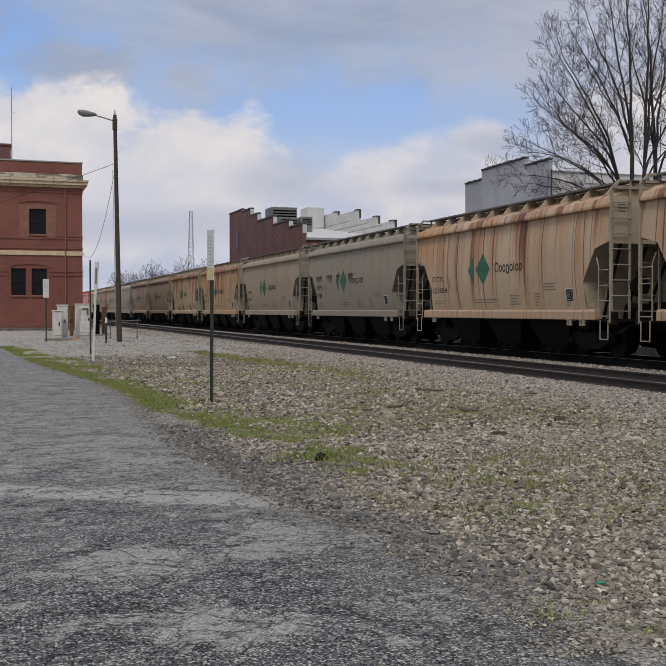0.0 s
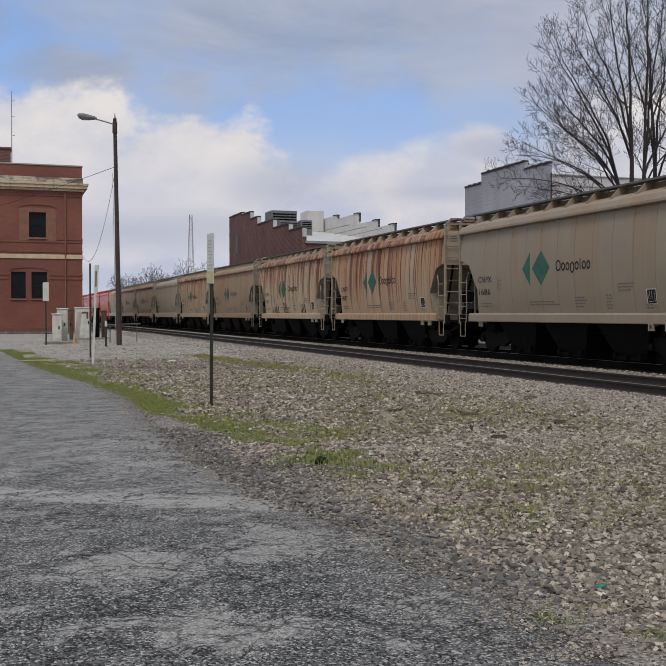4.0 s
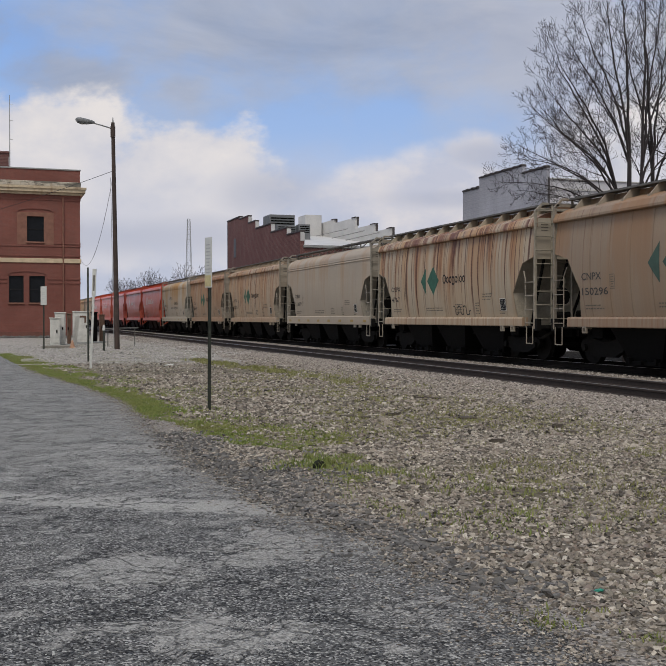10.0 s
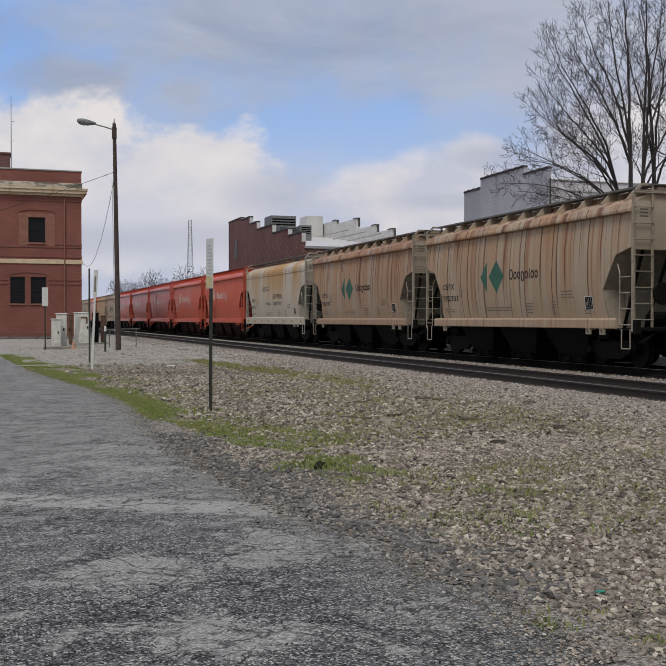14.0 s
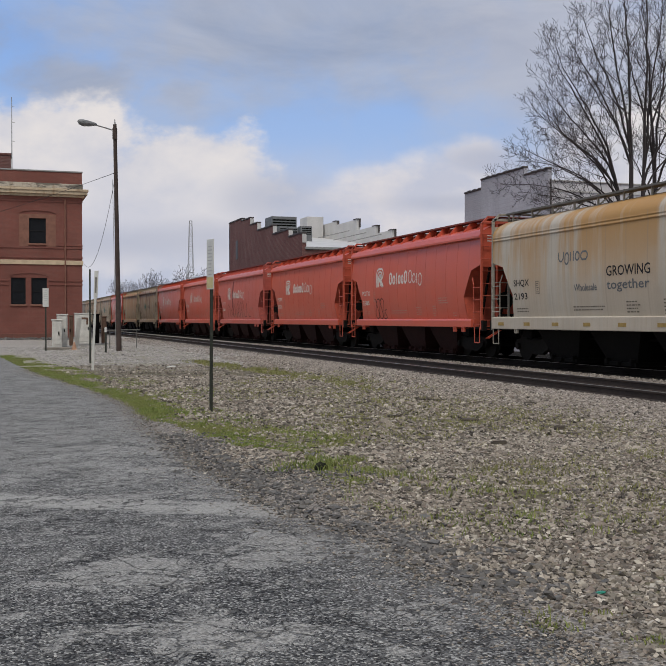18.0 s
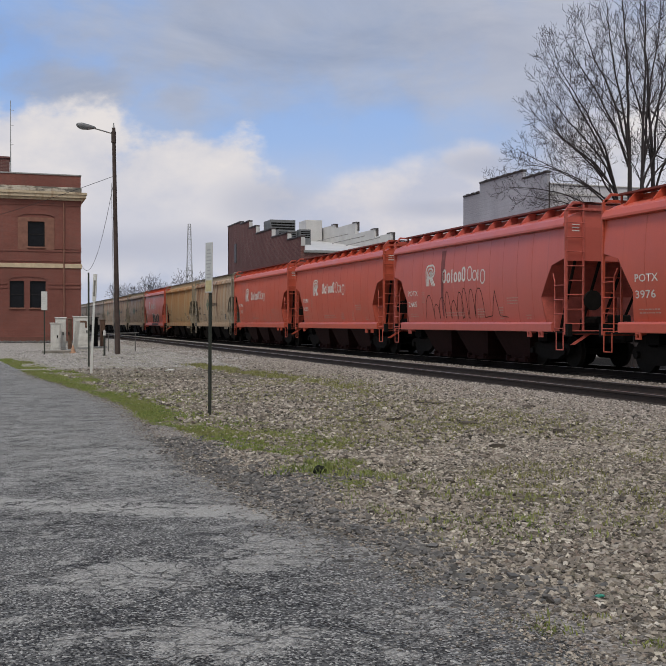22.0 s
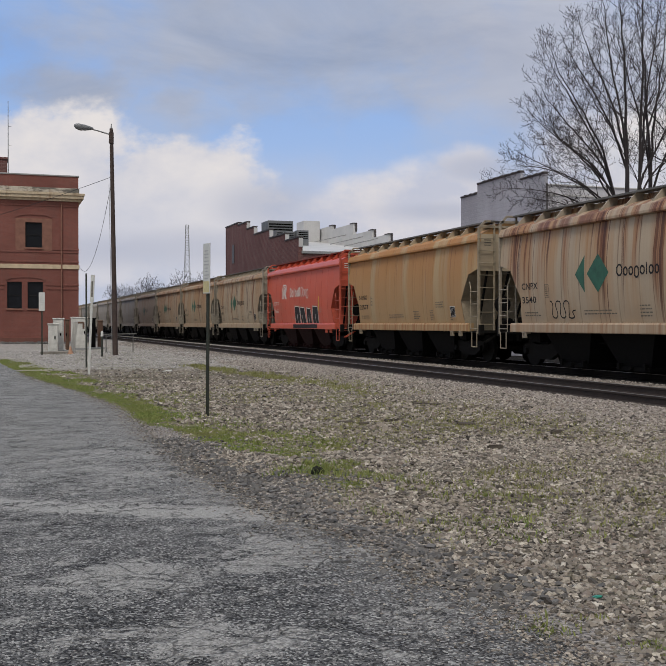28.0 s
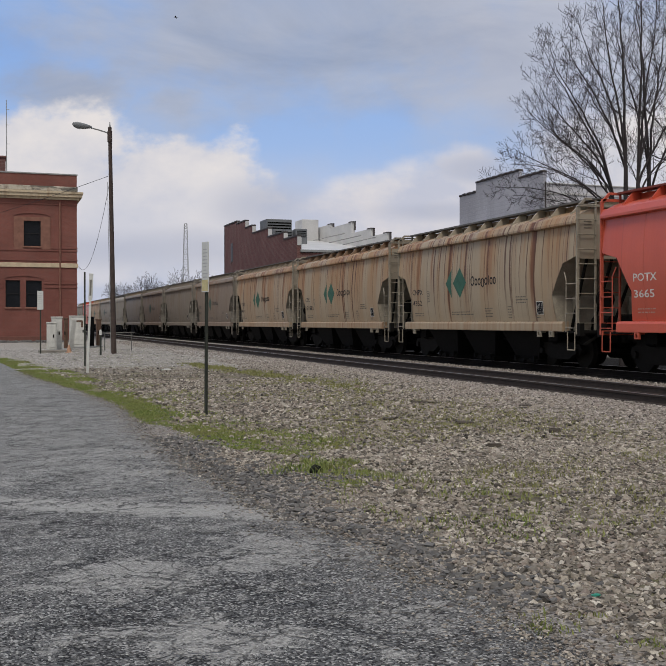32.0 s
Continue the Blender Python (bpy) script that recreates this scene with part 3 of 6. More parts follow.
    col = n.mix(n.math("MULTIPLY", craze, 0.6), col, (0.02, 0.02, 0.02))
    edge = n.math("MULTIPLY", n.range(n.math("ADD", o[0], n.math("MULTIPLY", worn, 1.2)), 2.35, 3.1, 0, 0.55), n.range(o[1], 6.5, 9.0, 0.35, 1.0))
    col = n.mix(edge, col, n.mix(sep.outputs[2], (0.06, 0.055, 0.05), (0.28, 0.255, 0.23)))
    n.color(col)
    h = n.math("ADD", n.math("MULTIPLY", pebble.outputs["Distance"], -0.8), n.math("MULTIPLY", grain, 0.5))
    h = n.math("SUBTRACT", h, n.math("MULTIPLY", line, 2.0))
    n.bump(h, 0.9, 0.015)
    return n.m


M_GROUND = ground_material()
M_ASPHALT = asphalt_material()


def build_ground():
    xs = [-2600, -600, -150, -60, -30, -12, -5, 0, 1.5]
    xs += [2 + 0.3 * i for i in range(29)] + [11, 12, 14, 16, 18, 19.6, 20.2, 20.8, 21.5, 24, 30, 45, 80, 200, 700, 2600]
    ys = [-600, -150, -50, -20, -8] + [-4 + 0.5 * i for i in range(50)] + [21 + 1.5 * i for i in range(34)] + [75, 85, 100, 130, 180, 260, 400, 700, 1300, 2600]
    v = [(x, y, ground_z(x, y)) for y in ys for x in xs]
    w = len(xs)
    f = [(j * w + i, j * w + i + 1, (j + 1) * w + i + 1, (j + 1) * w + i) for j in range(len(ys) - 1) for i in range(w - 1)]
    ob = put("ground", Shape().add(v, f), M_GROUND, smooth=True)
    tagged(ob, "stony gravel ground with moss beside the railway", "ground", kind="structure")
    ys2 = [-40 + 2.0 * i for i in range(18)] + [-4 + 0.04 * i for i in range(600)] + [20 + 0.12 * i for i in range(220)] + [46.4 + 0.4 * i for i in range(10)]
    v, f = [], []
    for y in ys2:
        e = lot_edge(y)
        x0 = -32.0
        v += [(x0, y, 0.018), (e - 2.5, y, 0.018), (e - 0.25, y, 0.016), (e, y, 0.004), (e + 0.02, y, -0.03)]
    for j in range(len(ys2) - 1):
        f += [(5 * j + i, 5 * j + i + 1, 5 * j + 6 + i, 5 * j + 5 + i) for i in range(4)]
    lot = put("pavement", Shape().add(v, f), M_ASPHALT, smooth=True)
    tagged(lot, "worn grey asphalt lot with pale patches and cracks", "pavement", kind="structure")


build_ground()


# ---------------------------------------------------------------- tracks
RAILS_NEAR = (11.09, 12.6)
TRAIN_X = 16.6
RAILS_FAR = (TRAIN_X - 0.755, TRAIN_X + 0.755)


def build_track(name, rails, label, steel, wood):
    track = empty(name, pose(0, 0, 0), label, "railway track", kind="structure")
    for x in rails:
        z = RAIL_TOP
        foot = [(x - 0.07, z - 0.172), (x + 0.07, z - 0.172), (x + 0.07, z - 0.16), (x + 0.012, z - 0.14), (x + 0.009, z - 0.05), (x + 0.034, z - 0.036),
                (x + 0.034, z - 0.006), (x - 0.034, z - 0.006), (x - 0.034, z - 0.036), (x - 0.009, z - 0.05), (x - 0.012, z - 0.14), (x - 0.07, z - 0.16)]
        rail = put("rail", Shape().prism(foot, 1, -320, 900), steel, track)
        put("rail_head", Shape().box(x - 0.03, x + 0.03, -320, 900, z - 0.0055, z, 0), M_RAILHEAD, rail, "polished steel running surface")
    mid = sum(rails) / 2
    me = Shape().box(-1.3, 1.3, -0.115, 0.115, -0.17, 0, 0.012).mesh("tie")
    rnd = random.Random(5)
    many = Shape()
    for i in range(560):
        y = -12 + 0.53 * i
        if i < 150:
            put("tie", me, wood, track, at=pose(mid + rnd.uniform(-0.05, 0.05), y, RAIL_TOP - 0.174, 0, 0, rnd.uniform(-0.8, 0.8)))
        else:
            many.box(mid - 1.3, mid + 1.3, y - 0.115, y + 0.115, RAIL_TOP - 0.34, RAIL_TOP - 0.174)
    tagged(put("far_ties", many, wood, track), kind="stuff")
    return track


build_track("siding_track", RAILS_NEAR, "empty railway track with dark rusty rails on ballast", M_RAIL, M_TIE)
build_track("main_track", RAILS_FAR, "railway track that carries the freight train", M_RAIL_SHADED, M_TIE_SHADED)


# ---------------------------------------------------------------- train
HALF = 6.2
SEAMS = [-4.45 + 0.89 * i for i in range(11)]
PROFILE = [(1.30, 1.475), (1.50, 1.515), (1.75, 1.55), (2.03, 1.58), (2.35, 1.60), (2.65, 1.607), (2.90, 1.603), (3.0, 1.60), (3.3, 1.583), (3.55, 1.56), (3.80, 1.53), (3.95, 1.512)]


def half_width(z):
    if z <= PROFILE[0][0]:
        return PROFILE[0][1]
    for (z0, w0), (z1, w1) in zip(PROFILE, PROFILE[1:]):
        if z <= z1:
            return w0 + (w1 - w0) * (z - z0) / (z1 - z0)
    return PROFILE[-1][1]


def end_y(z):
    pts = [(1.30, 5.05), (2.03, 4.95), (2.90, 5.55), (3.0, 5.95), (3.06, HALF)]
    if z >= 3.06:
        return HALF
    for (z0, a), (z1, b) in zip(pts, pts[1:]):
        if z <= z1:
            return a + (b - a) * (z - z0) / (z1 - z0)
    return pts[0][1]


def side_shell(groove=True, rows=PROFILE):
    """Both curved sides of the body, with the plate seams as shallow grooves."""
    s = Shape()
    rows = sorted(set(list(rows) + [(3.06, half_width(3.06))]))
    st = []
    for y in SEAMS:
        st += [(y - 0.010, 0), (y, -0.012), (y + 0.010, 0)] if groove else [(y, 0)]
    for sx in (-1, 1):
        v, f = [], []
        for z, w in rows:
            e = end_y(z)
            line = [(-e, 0)] + st + [(e, 0)]
            v += [(sx * (w + d), y, z) for y, d in line]
        k = len(st) + 2
        for j in range(len(rows) - 1):
            f += [(j * k + i, j * k + i + 1, j * k + k + i + 1, j * k + k + i) for i in range(k - 1)]
        s.add(v, f)
    return s


def body_a():
    return side_shell()


def end_top():
    return Shape().box(-1.55, 1.55, -HALF + 0.02, -HALF - 0.015, 3.0, 4.2)


def end_a():
    s = Shape()
    e = -1
    line = [(3.06, HALF)] + [(z, end_y(z)) for z in (3.0, 2.9, 2.5, 2.03, 1.3)] + [(1.03, 5.06)]
    v = []
    for z, y in line:
        w = half_width(z) - 0.004
        v += [(-w, e * y, z), (w, e * y, z)]
    s.add(v, [(2 * i, 2 * i + 1, 2 * i + 3, 2 * i + 2) for i in range(len(line) - 1)])
    return s


def end_rib():
    return Shape().box(-0.04, 0.04, -5.02, -5.12, 1.03, 2.0)


def end_beam():
    return Shape().box(-1.55, 1.55, -HALF - 0.02, -HALF - 0.09, 4.40, 4.47)


def chord_a():
    s = Shape()
    for sx in (-1, 1):
        pts = [(sx * 1.48, 3.93), (sx * 1.61, 3.93), (sx * 1.645, 3.95), (sx * 1.645, 4.01), (sx * 1.575, 4.16), (sx * 1.54, 4.19), (sx * 1.48, 4.19)]
        s.prism(pts, 1, -HALF - 0.03, HALF + 0.03)
    return s


def roof_a():
    pts = [(-1.55, 4.15), (-1.24, 4.31), (-0.86, 4.42), (-0.82, 4.57), (0.82, 4.57), (0.86, 4.42), (1.24, 4.31), (1.55, 4.15)]
    return Shape().prism(pts, 1, -HALF, HALF)


def bracket_a():
    """One gusset plate under the walkway, with a folded outer lip."""
    plate = [(-1.32, 4.26), (-0.86, 4.41), (-0.84, 4.60), (-1.06, 4.60), (-1.12, 4.55), (-1.34, 4.31)]
    s = Shape().prism(plate, 1, -0.02, 0.02)
    s.box(-1.345, -1.325, -0.02, 0.10, 4.25, 4.315)
    return s


def walkway():
    s = Shape()
    for sx in (-1, 1):
        s.box(sx * 0.72, sx * 1.13, -HALF - 0.1, HALF + 0.1, 4.605, 4.635)
        s.box(sx * 1.12, sx * 1.145, -HALF - 0.1, HALF + 0.1, 4.585, 4.638)
    for e in (-1, 1):
        s.box(-1.06, 1.06, e * (HALF - 0.25), e * (HALF + 0.1), 4.607, 4.633)
    return s


def sill_a():
    s = Shape()
    for sx in (-1, 1):
        pts = [(sx * 1.40, 1.02), (sx * 1.60, 1.02), (sx * 1.61, 1.04), (sx * 1.61, 1.24), (sx * 1.58, 1.29), (sx * 1.40, 1.30)]
        s.prism(pts, 1, -5.55, 5.55)
    return s


def end_frame():
    """The corner post and ladder stile, chamfered into the roof corner."""
    s = Shape()
    y = -HALF - 0.05
    s.box(-1.615, -1.525, y - 0.03, y + 0.03, 0.95, 4.40, 0.008)
    s.prism([(-1.615, 4.38), (-1.525, 4.36), (-1.33, 4.585), (-1.36, 4.64)], 1, y - 0.03, y + 0.03)
    s.box(-1.36, -0.98, y - 0.03, y + 0.03, 4.575, 4.64, 0.008)
    s.box(-1.045, -0.985, y - 0.025, y + 0.025, 1.05, 4.575, 0.008)
    for k in range(9):
        z = 1.25 + 0.4 * k
        s.tube((-1.57, y - 0.035, z), (-1.0, y - 0.035, z), 0.014, n=6)
    return s


def mirrored(make, flip_x, flip_y):
    s = make()
    s.v = [(-x if flip_x else x, -y if flip_y else y, z) for x, y, z in s.v]
    return s


def ladder_rail():
    """The bent round bars that carry the rungs of a side ladder and its lower step."""
    s = Shape()
    y = -HALF - 0.03
    for a, b in (((-1.60, y + 0.50, 1.02), (-1.60, y + 0.50, 2.42)), ((-1.60, y + 0.50, 2.42), (-1.58, y + 0.63, 2.66)),
                 ((-1.60, y + 0.42, 0.52), (-1.60, y + 0.42, 1.02)), ((-1.60, y + 0.06, 0.52), (-1.60, y + 0.06, 1.02)), ((-1.60, y + 0.06, 0.52), (-1.60, y + 0.42, 0.52))):
        s.tube(a, b, 0.016, n=6)
    return s


def ladder_rung():
    y = -HALF - 0.03
    return Shape().tube((-1.61, y + 0.02, 0), (-1.61, y + 0.50, 0), 0.014, n=6)


def end_platform():
    s = Shape()
    s.box(-1.55, 1.55, -6.35, -4.9, 0.98, 1.04)
    s.box(-0.22, 0.22, -6.45, -4.5, 0.72, 1.0)
    s.box(-0.12, 0.12, -6.85, -6.3, 0.78, 0.95, 0.03)
    s.box(-0.16, 0.16, -6.95, -6.75, 0.74, 0.99, 0.04)
    s.box(-1.6, -1.45, -6.4, -6.2, 0.9, 1.25)
    s.box(1.45, 1.6, -6.4, -6.2, 0.9, 1.25)
    return s


def brake_gear():
    s = Shape()
    s.tube((-0.3, -5.2, 1.3), (-0.3, -6.0, 1.3), 0.16, n=10)
    s.box(0.25, 0.75, -6.0, -5.5, 1.1, 1.5, 0.04)
    s.tube((-0.75, -6.28, 1.9), (-0.75, -6.36, 1.9), 0.28, n=14)
    for i in range(4):
        s.tube((-1.2 + 0.8 * i, -6.12, 3.0), (-1.0 + 0.66 * i, -5.05, 1.04), 0.045, n=5)
    return s


def hopper_bay():
    """A sloping chute with its gate and side flanges."""
    s = Shape()
    b, t = 0.12, 1.34
    s.add([(-1.45, -1.37, t), (1.45, -1.37, t), (1.45, 1.37, t), (-1.45, 1.37, t), (-1.05, -0.62, b), (1.05, -0.62, b), (1.05, 0.62, b), (-1.05, 0.62, b)],
          [(0, 1, 2, 3), (4, 7, 6, 5), (0, 4, 5, 1), (1, 5, 6, 2), (2, 6, 7, 3), (3, 7, 4, 0)])
    s.box(-1.15, 1.15, -0.70, 0.70, b - 0.05, b + 0.05)
    for k in (-0.55, 0.55):
        s.box(-1.22, -1.08, k - 0.05, k + 0.05, b - 0.02, b + 0.14, 0.01)
    s.tube((-1.25, 0, b + 0.02), (-1.05, 0, b + 0.02), 0.06, n=8)
    return s


def end_sill():
    """The painted beam across the car's end, with the brace down to the coupler."""
    s = Shape()
    s.box(-1.60, 1.60, -HALF - 0.10, -HALF + 0.02, 0.94, 1.06, 0.01)
    s.prism([(-0.95, 0.95), (-0.80, 0.95), (-1.30, 0.66), (-1.42, 0.66)], 1, -HALF - 0.08, -HALF - 0.02)
    return s


def end_bars():
    s = Shape()
    for k in range(3):
        s.box(-1.36, -1.12, -HALF - 0.022, -HALF - 0.016, 3.82 + 0.085 * k, 3.85 + 0.085 * k)
    return s


def jack_pad():
    """A small painted square with a dark hole's rim, below the sill."""
    s = Shape()
    s.box(-1.62, -1.55, -0.09, 0.09, 0.86, 0.90).box(-1.62, -1.55, -0.09, 0.09, 1.0, 1.04)
    s.box(-1.62, -1.55, -0.09, -0.05, 0.90, 1.0).box(-1.62, -1.55, 0.05, 0.09, 0.90, 1.0)
    s.box(-1.58, -1.40, -0.05, 0.05, 0.97, 1.03)
    return s


def reflector():
    """A yellow plate on the sill of the round-shouldered cars."""
    return Shape().box(-1.640, -1.631, -0.17, 0.17, 1.09, 1.19)


def underframe():
    s = Shape()
    s.box(-0.35, 0.35, -6.3, 6.3, 0.7, 1.3)
    s.box(-1.35, 1.35, -4.35, 4.35, 1.1, 1.32)
    for e in (-1, 1):
        s.box(-1.3, 1.3, e * 4.3, e * 4.8, 0.74, 1.28)
        s.tube((-1.2, e * 3.4, 0.62), (1.2, e * 3.4, 0.62), 0.05, n=6)
    s.tube((-0.95, -4.2, 0.75), (-0.95, 4.2, 0.75), 0.03, n=5)
    return s


def truck_frame():
    s = Shape()
    for sx in (-1, 1):
        x0, x1 = sx * 0.93, sx * 1.08
        out = [(-1.15, 0.52), (-1.05, 0.66), (-0.55, 0.72), (-0.3, 0.66), (0.3, 0.66), (0.55, 0.72), (1.05, 0.66), (1.15, 0.52), (1.02, 0.36), (0.75, 0.36),
               (0.45, 0.22), (-0.45, 0.22), (-0.75, 0.36), (-1.02, 0.36)]
        s.prism(out, 0, x0, x1)
        for k in (-0.2, 0, 0.2):
            s.tube((sx * 1.0, k, 0.3), (sx * 1.0, k, 0.6), 0.075, n=8)
        for k in (-0.89, 0.89):
            s.tube((sx * 1.06, k, 0.457), (sx * 1.16, k, 0.457), 0.1, n=10)
    s.box(-1.0, 1.0, -0.2, 0.2, 0.45, 0.72)
    return s


def wheelset():
    s = Shape()
    s.tube((-1.0, 0, 0), (1.0, 0, 0), 0.08, n=8)
    for sx in (-1, 1):
        s.tube((sx * 0.70, 0, 0), (sx * 0.725, 0, 0), 0.487, n=24)
        s.tube((sx * 0.725, 0, 0), (sx * 0.83, 0, 0), 0.457, 0.452, n=24)
    return s


def body_b():
    """A rounder body with a smooth shoulder."""
    prof = PROFILE[:8] + [(3.4, 1.60), (3.72, 1.585)]
    return side_shell(False, prof)


def roof_b():
    side = [(1.585, 3.70), (1.615, 3.74), (1.60, 3.79), (1.615, 3.83), (1.60, 3.88), (1.60, 3.94), (1.55, 4.06), (1.42, 4.2), (1.15, 4.34), (0.8, 4.44)]
    pts = [(-x, z) for x, z in side] + [(x, z) for x, z in reversed(side)]
    return Shape().prism(pts, 1, -HALF, HALF)


def bracket_b():
    s = Shape()
    for sx in (-1,):
        s.box(sx * 1.02, sx * 1.06, -0.03, 0.03, 4.32, 4.67)
        s.tube((sx * 1.04, 0, 4.36), (sx * 0.75, 0, 4.6), 0.02, n=5)
    return s


def sill_b():
    s = Shape()
    for sx in (-1, 1):
        pts = [(sx * 1.40, 0.98), (sx * 1.62, 0.98), (sx * 1.63, 1.0), (sx * 1.63, 1.33), (sx * 1.58, 1.36), (sx * 1.40, 1.36)]
        s.prism(pts, 1, -6.2, 6.2)
    return s


LETTERS = {}


def letters(text, u, z, height, width=None):
    """A word on the near side of a car: it starts u metres from the middle towards the front and reads along the train."""
    key = (text, u, z, height, width)
    if key in LETTERS:
        return LETTERS[key]
    c = bpy.data.curves.new("letters", "FONT")
    c.body, c.size, c.resolution_u, c.offset = text, 1.0, 2, 0.010
    ob = bpy.data.objects.new("letters", c)
    scene.collection.objects.link(ob)
    bpy.context.view_layer.update()
    me = bpy.data.meshes.new_from_object(ob.evaluated_get(bpy.context.evaluated_depsgraph_get()))
    bpy.data.objects.remove(ob)
    xs = [p.co.x for p in me.vertices]
    x0, span = min(xs), max(xs) - min(xs)
    k = height / 0.70
    kx = k if width is None else width / span
    for p in me.vertices:
        zz = z + p.co.y * k
        p.co = (-half_width(zz) - 0.006, -(u + (p.co.x - x0) * kx), zz)
    LETTERS[key] = me
    return me


def decal(polys):
    """Flat painted shapes (lists of (u, z)), cut at the side's bends and laid on its curve."""
    s = Shape()
    cuts = [-1.0] + [z for z, w in PROFILE[:-2]] + [9.0]
    for p in polys:
        for lo, hi in zip(cuts, cuts[1:]):
            q = p
            for lim, sign in ((lo, 1), (hi, -1)):
                out = []
                for (u0, z0), (u1, z1) in zip(q, q[1:] + q[:1]):
                    a, b = sign * (z0 - lim), sign * (z1 - lim)
                    if a >= 0:
                        out.append((u0, z0))
                    if a * b < 0:
                        t = a / (a - b)
                        out.append((u0 + (u1 - u0) * t, z0 + (z1 - z0) * t))
                q = out
                if not q:
                    break
            if len(q) > 2 and max(z for u, z in q) - min(z for u, z in q) > 1e-4:
                s.add([(-half_width(z) - 0.006, -u, z) for u, z in q], [tuple(range(len(q)))])
    return s


def bar(u, z, w, h):
    return [(u, z), (u + w, z), (u + w, z + h), (u, z + h)]


def stroke(pts, w):
    """A painted line through the points (u, z)."""
    out = []
    for (u0, z0), (u1, z1) in zip(pts, pts[1:]):
        d = Vector((u1 - u0, z1 - z0))
        if d.length < 1e-6:
            continue
        k = Vector((-d.y, d.x)).normalized() * w / 2
        e = d.normalized() * w * 0.3
        out.append([(u0 + k.x - e.x, z0 + k.y - e.y), (u0 - k.x - e.x, z0 - k.y - e.y), (u1 - k.x + e.x, z1 - k.y + e.y), (u1 + k.x + e.x, z1 + k.y + e.y)])
    return out


def word_shape(u, z, cap, spec, stroke_w):
    """A brand word as a row of plain rounded rings and bars: spec holds (width, bottom, top) in cap heights."""
    out = []
    for w, lo, hi in spec:
        w, a, b, k = w * cap, z + lo * cap, z + hi * cap, stroke_w * cap
        if w < 0.5 * cap:
            out.append(bar(u + 0.1 * w, a, max(k, 0.3 * w), b - a))
        else:
            c = min(0.32 * (w - k), 0.32 * (b - a))
            o = [(c, 0), (w - 0.8 * k - c, 0), (w - 0.8 * k, c), (w - 0.8 * k, b - a - c), (w - 0.8 * k - c, b - a), (c, b - a), (0, b - a - c), (0, c)]
            mx, mz = (w - 0.8 * k) / 2, (b - a) / 2
            fx, fz = 1 - k / mx, 1 - k / mz
            i = [(mx + (x - mx) * fx, mz + (y - mz) * fz) for x, y in o]
            for q in range(8):
                r = (q + 1) % 8
                out.append([(u + o[q][0], a + o[q][1]), (u + o[r][0], a + o[r][1]), (u + i[r][0], a + i[r][1]), (u + i[q][0], a + i[q][1])])
        u += w
    return out


TAN_WORD = [(0.95, 0, 1.0), (0.72, 0, 0.74), (0.74, 0, 0.74), (0.74, -0.24, 0.74), (0.76, 0, 0.74), (0.38, 0, 0.95), (0.74, 0, 0.74), (0.66, 0, 0.74)]
RED_WORD_A = [(0.72, 0, 1.0), (0.72, 0, 0.72), (0.45, 0, 0.92), (0.66, 0, 0.72), (0.60, 0, 0.72), (0.68, 0, 1.02)]
RED_WORD_B = [(0.78, 0, 1.0), (0.72, 0, 0.72), (0.45, 0, 0.72), (0.72, -0.25, 0.72)]


def tan_marks():
    dia = [[(-1.95, 2.60), (-1.50, 2.10), (-1.50, 2.60)], [(-1.95, 2.60), (-1.50, 2.60), (-1.50, 3.10)], [(-1.38, 2.60), (-0.88, 2.09), (-0.38, 2.60)], [(-1.38, 2.60), (-0.38, 2.60), (-0.88, 3.11)]]
    return decal(dia), decal(word_shape(-0.05, 2.47, 0.31, TAN_WORD, 0.145))


def red_marks():
    """Three nested stripes that loop round and end in slanted legs."""
    mark = []
    for k in range(3):
        o = 0.115 * k
        left, top, right, low = -3.18 + o, 3.34 - o, -2.42 - o, 2.93 + 0.3 * o
        c = 0.20 - 0.03 * k
        path = [(left + 0.05, 2.62), (left, top - c), (left + 0.07, top - 0.05), (left + 0.2, top), (right - c, top), (right - 0.07, top - 0.07), (right, top - c),
                (right - 0.03, low + 0.1), (right - 0.13, low), (right - 0.24 + o, low)]
        mark += stroke(path, 0.068)
        mark += stroke([(-2.92 + o, 2.97 - 0.2 * o), (-2.62 + o, 2.62)], 0.068)
    return decal(mark), decal(word_shape(-1.75, 2.66, 0.49, RED_WORD_A, 0.165)), decal(word_shape(0.2, 2.66, 0.49, RED_WORD_B, 0.085))


def stencils(rnd):
    """Rows of small writing that is too small to read, and the ruled inspection box."""
    out = []
    for u, z, rows, w in ((-4.75, 1.50, 2, 0.85), (-1.6, 1.52, 2, 1.7), (0.85, 1.45, 4, 0.5), (2.9, 1.85, 3, 0.7), (2.35, 1.4, 5, 0.22), (4.0, 1.40, 2, 0.25)):
        for r in range(rows):
            x = u
            while x < u + w * rnd.uniform(0.75, 1.0):
                k = rnd.uniform(0.04, 0.13)
                out.append(bar(x, z + 0.085 * r, k, 0.032))
                x += k + 0.03
    u, z, w, h = -3.55, 2.02, 0.21, 0.36
    out += [bar(u, z, w, 0.014), bar(u, z + h, w, 0.014), bar(u, z, 0.014, h), bar(u + w, z, 0.014, h)]
    out += [bar(u + 0.04, z + 0.05 + 0.06 * i, 0.13 - 0.03 * (i % 2), 0.02) for i in range(5)]
    return decal(out)


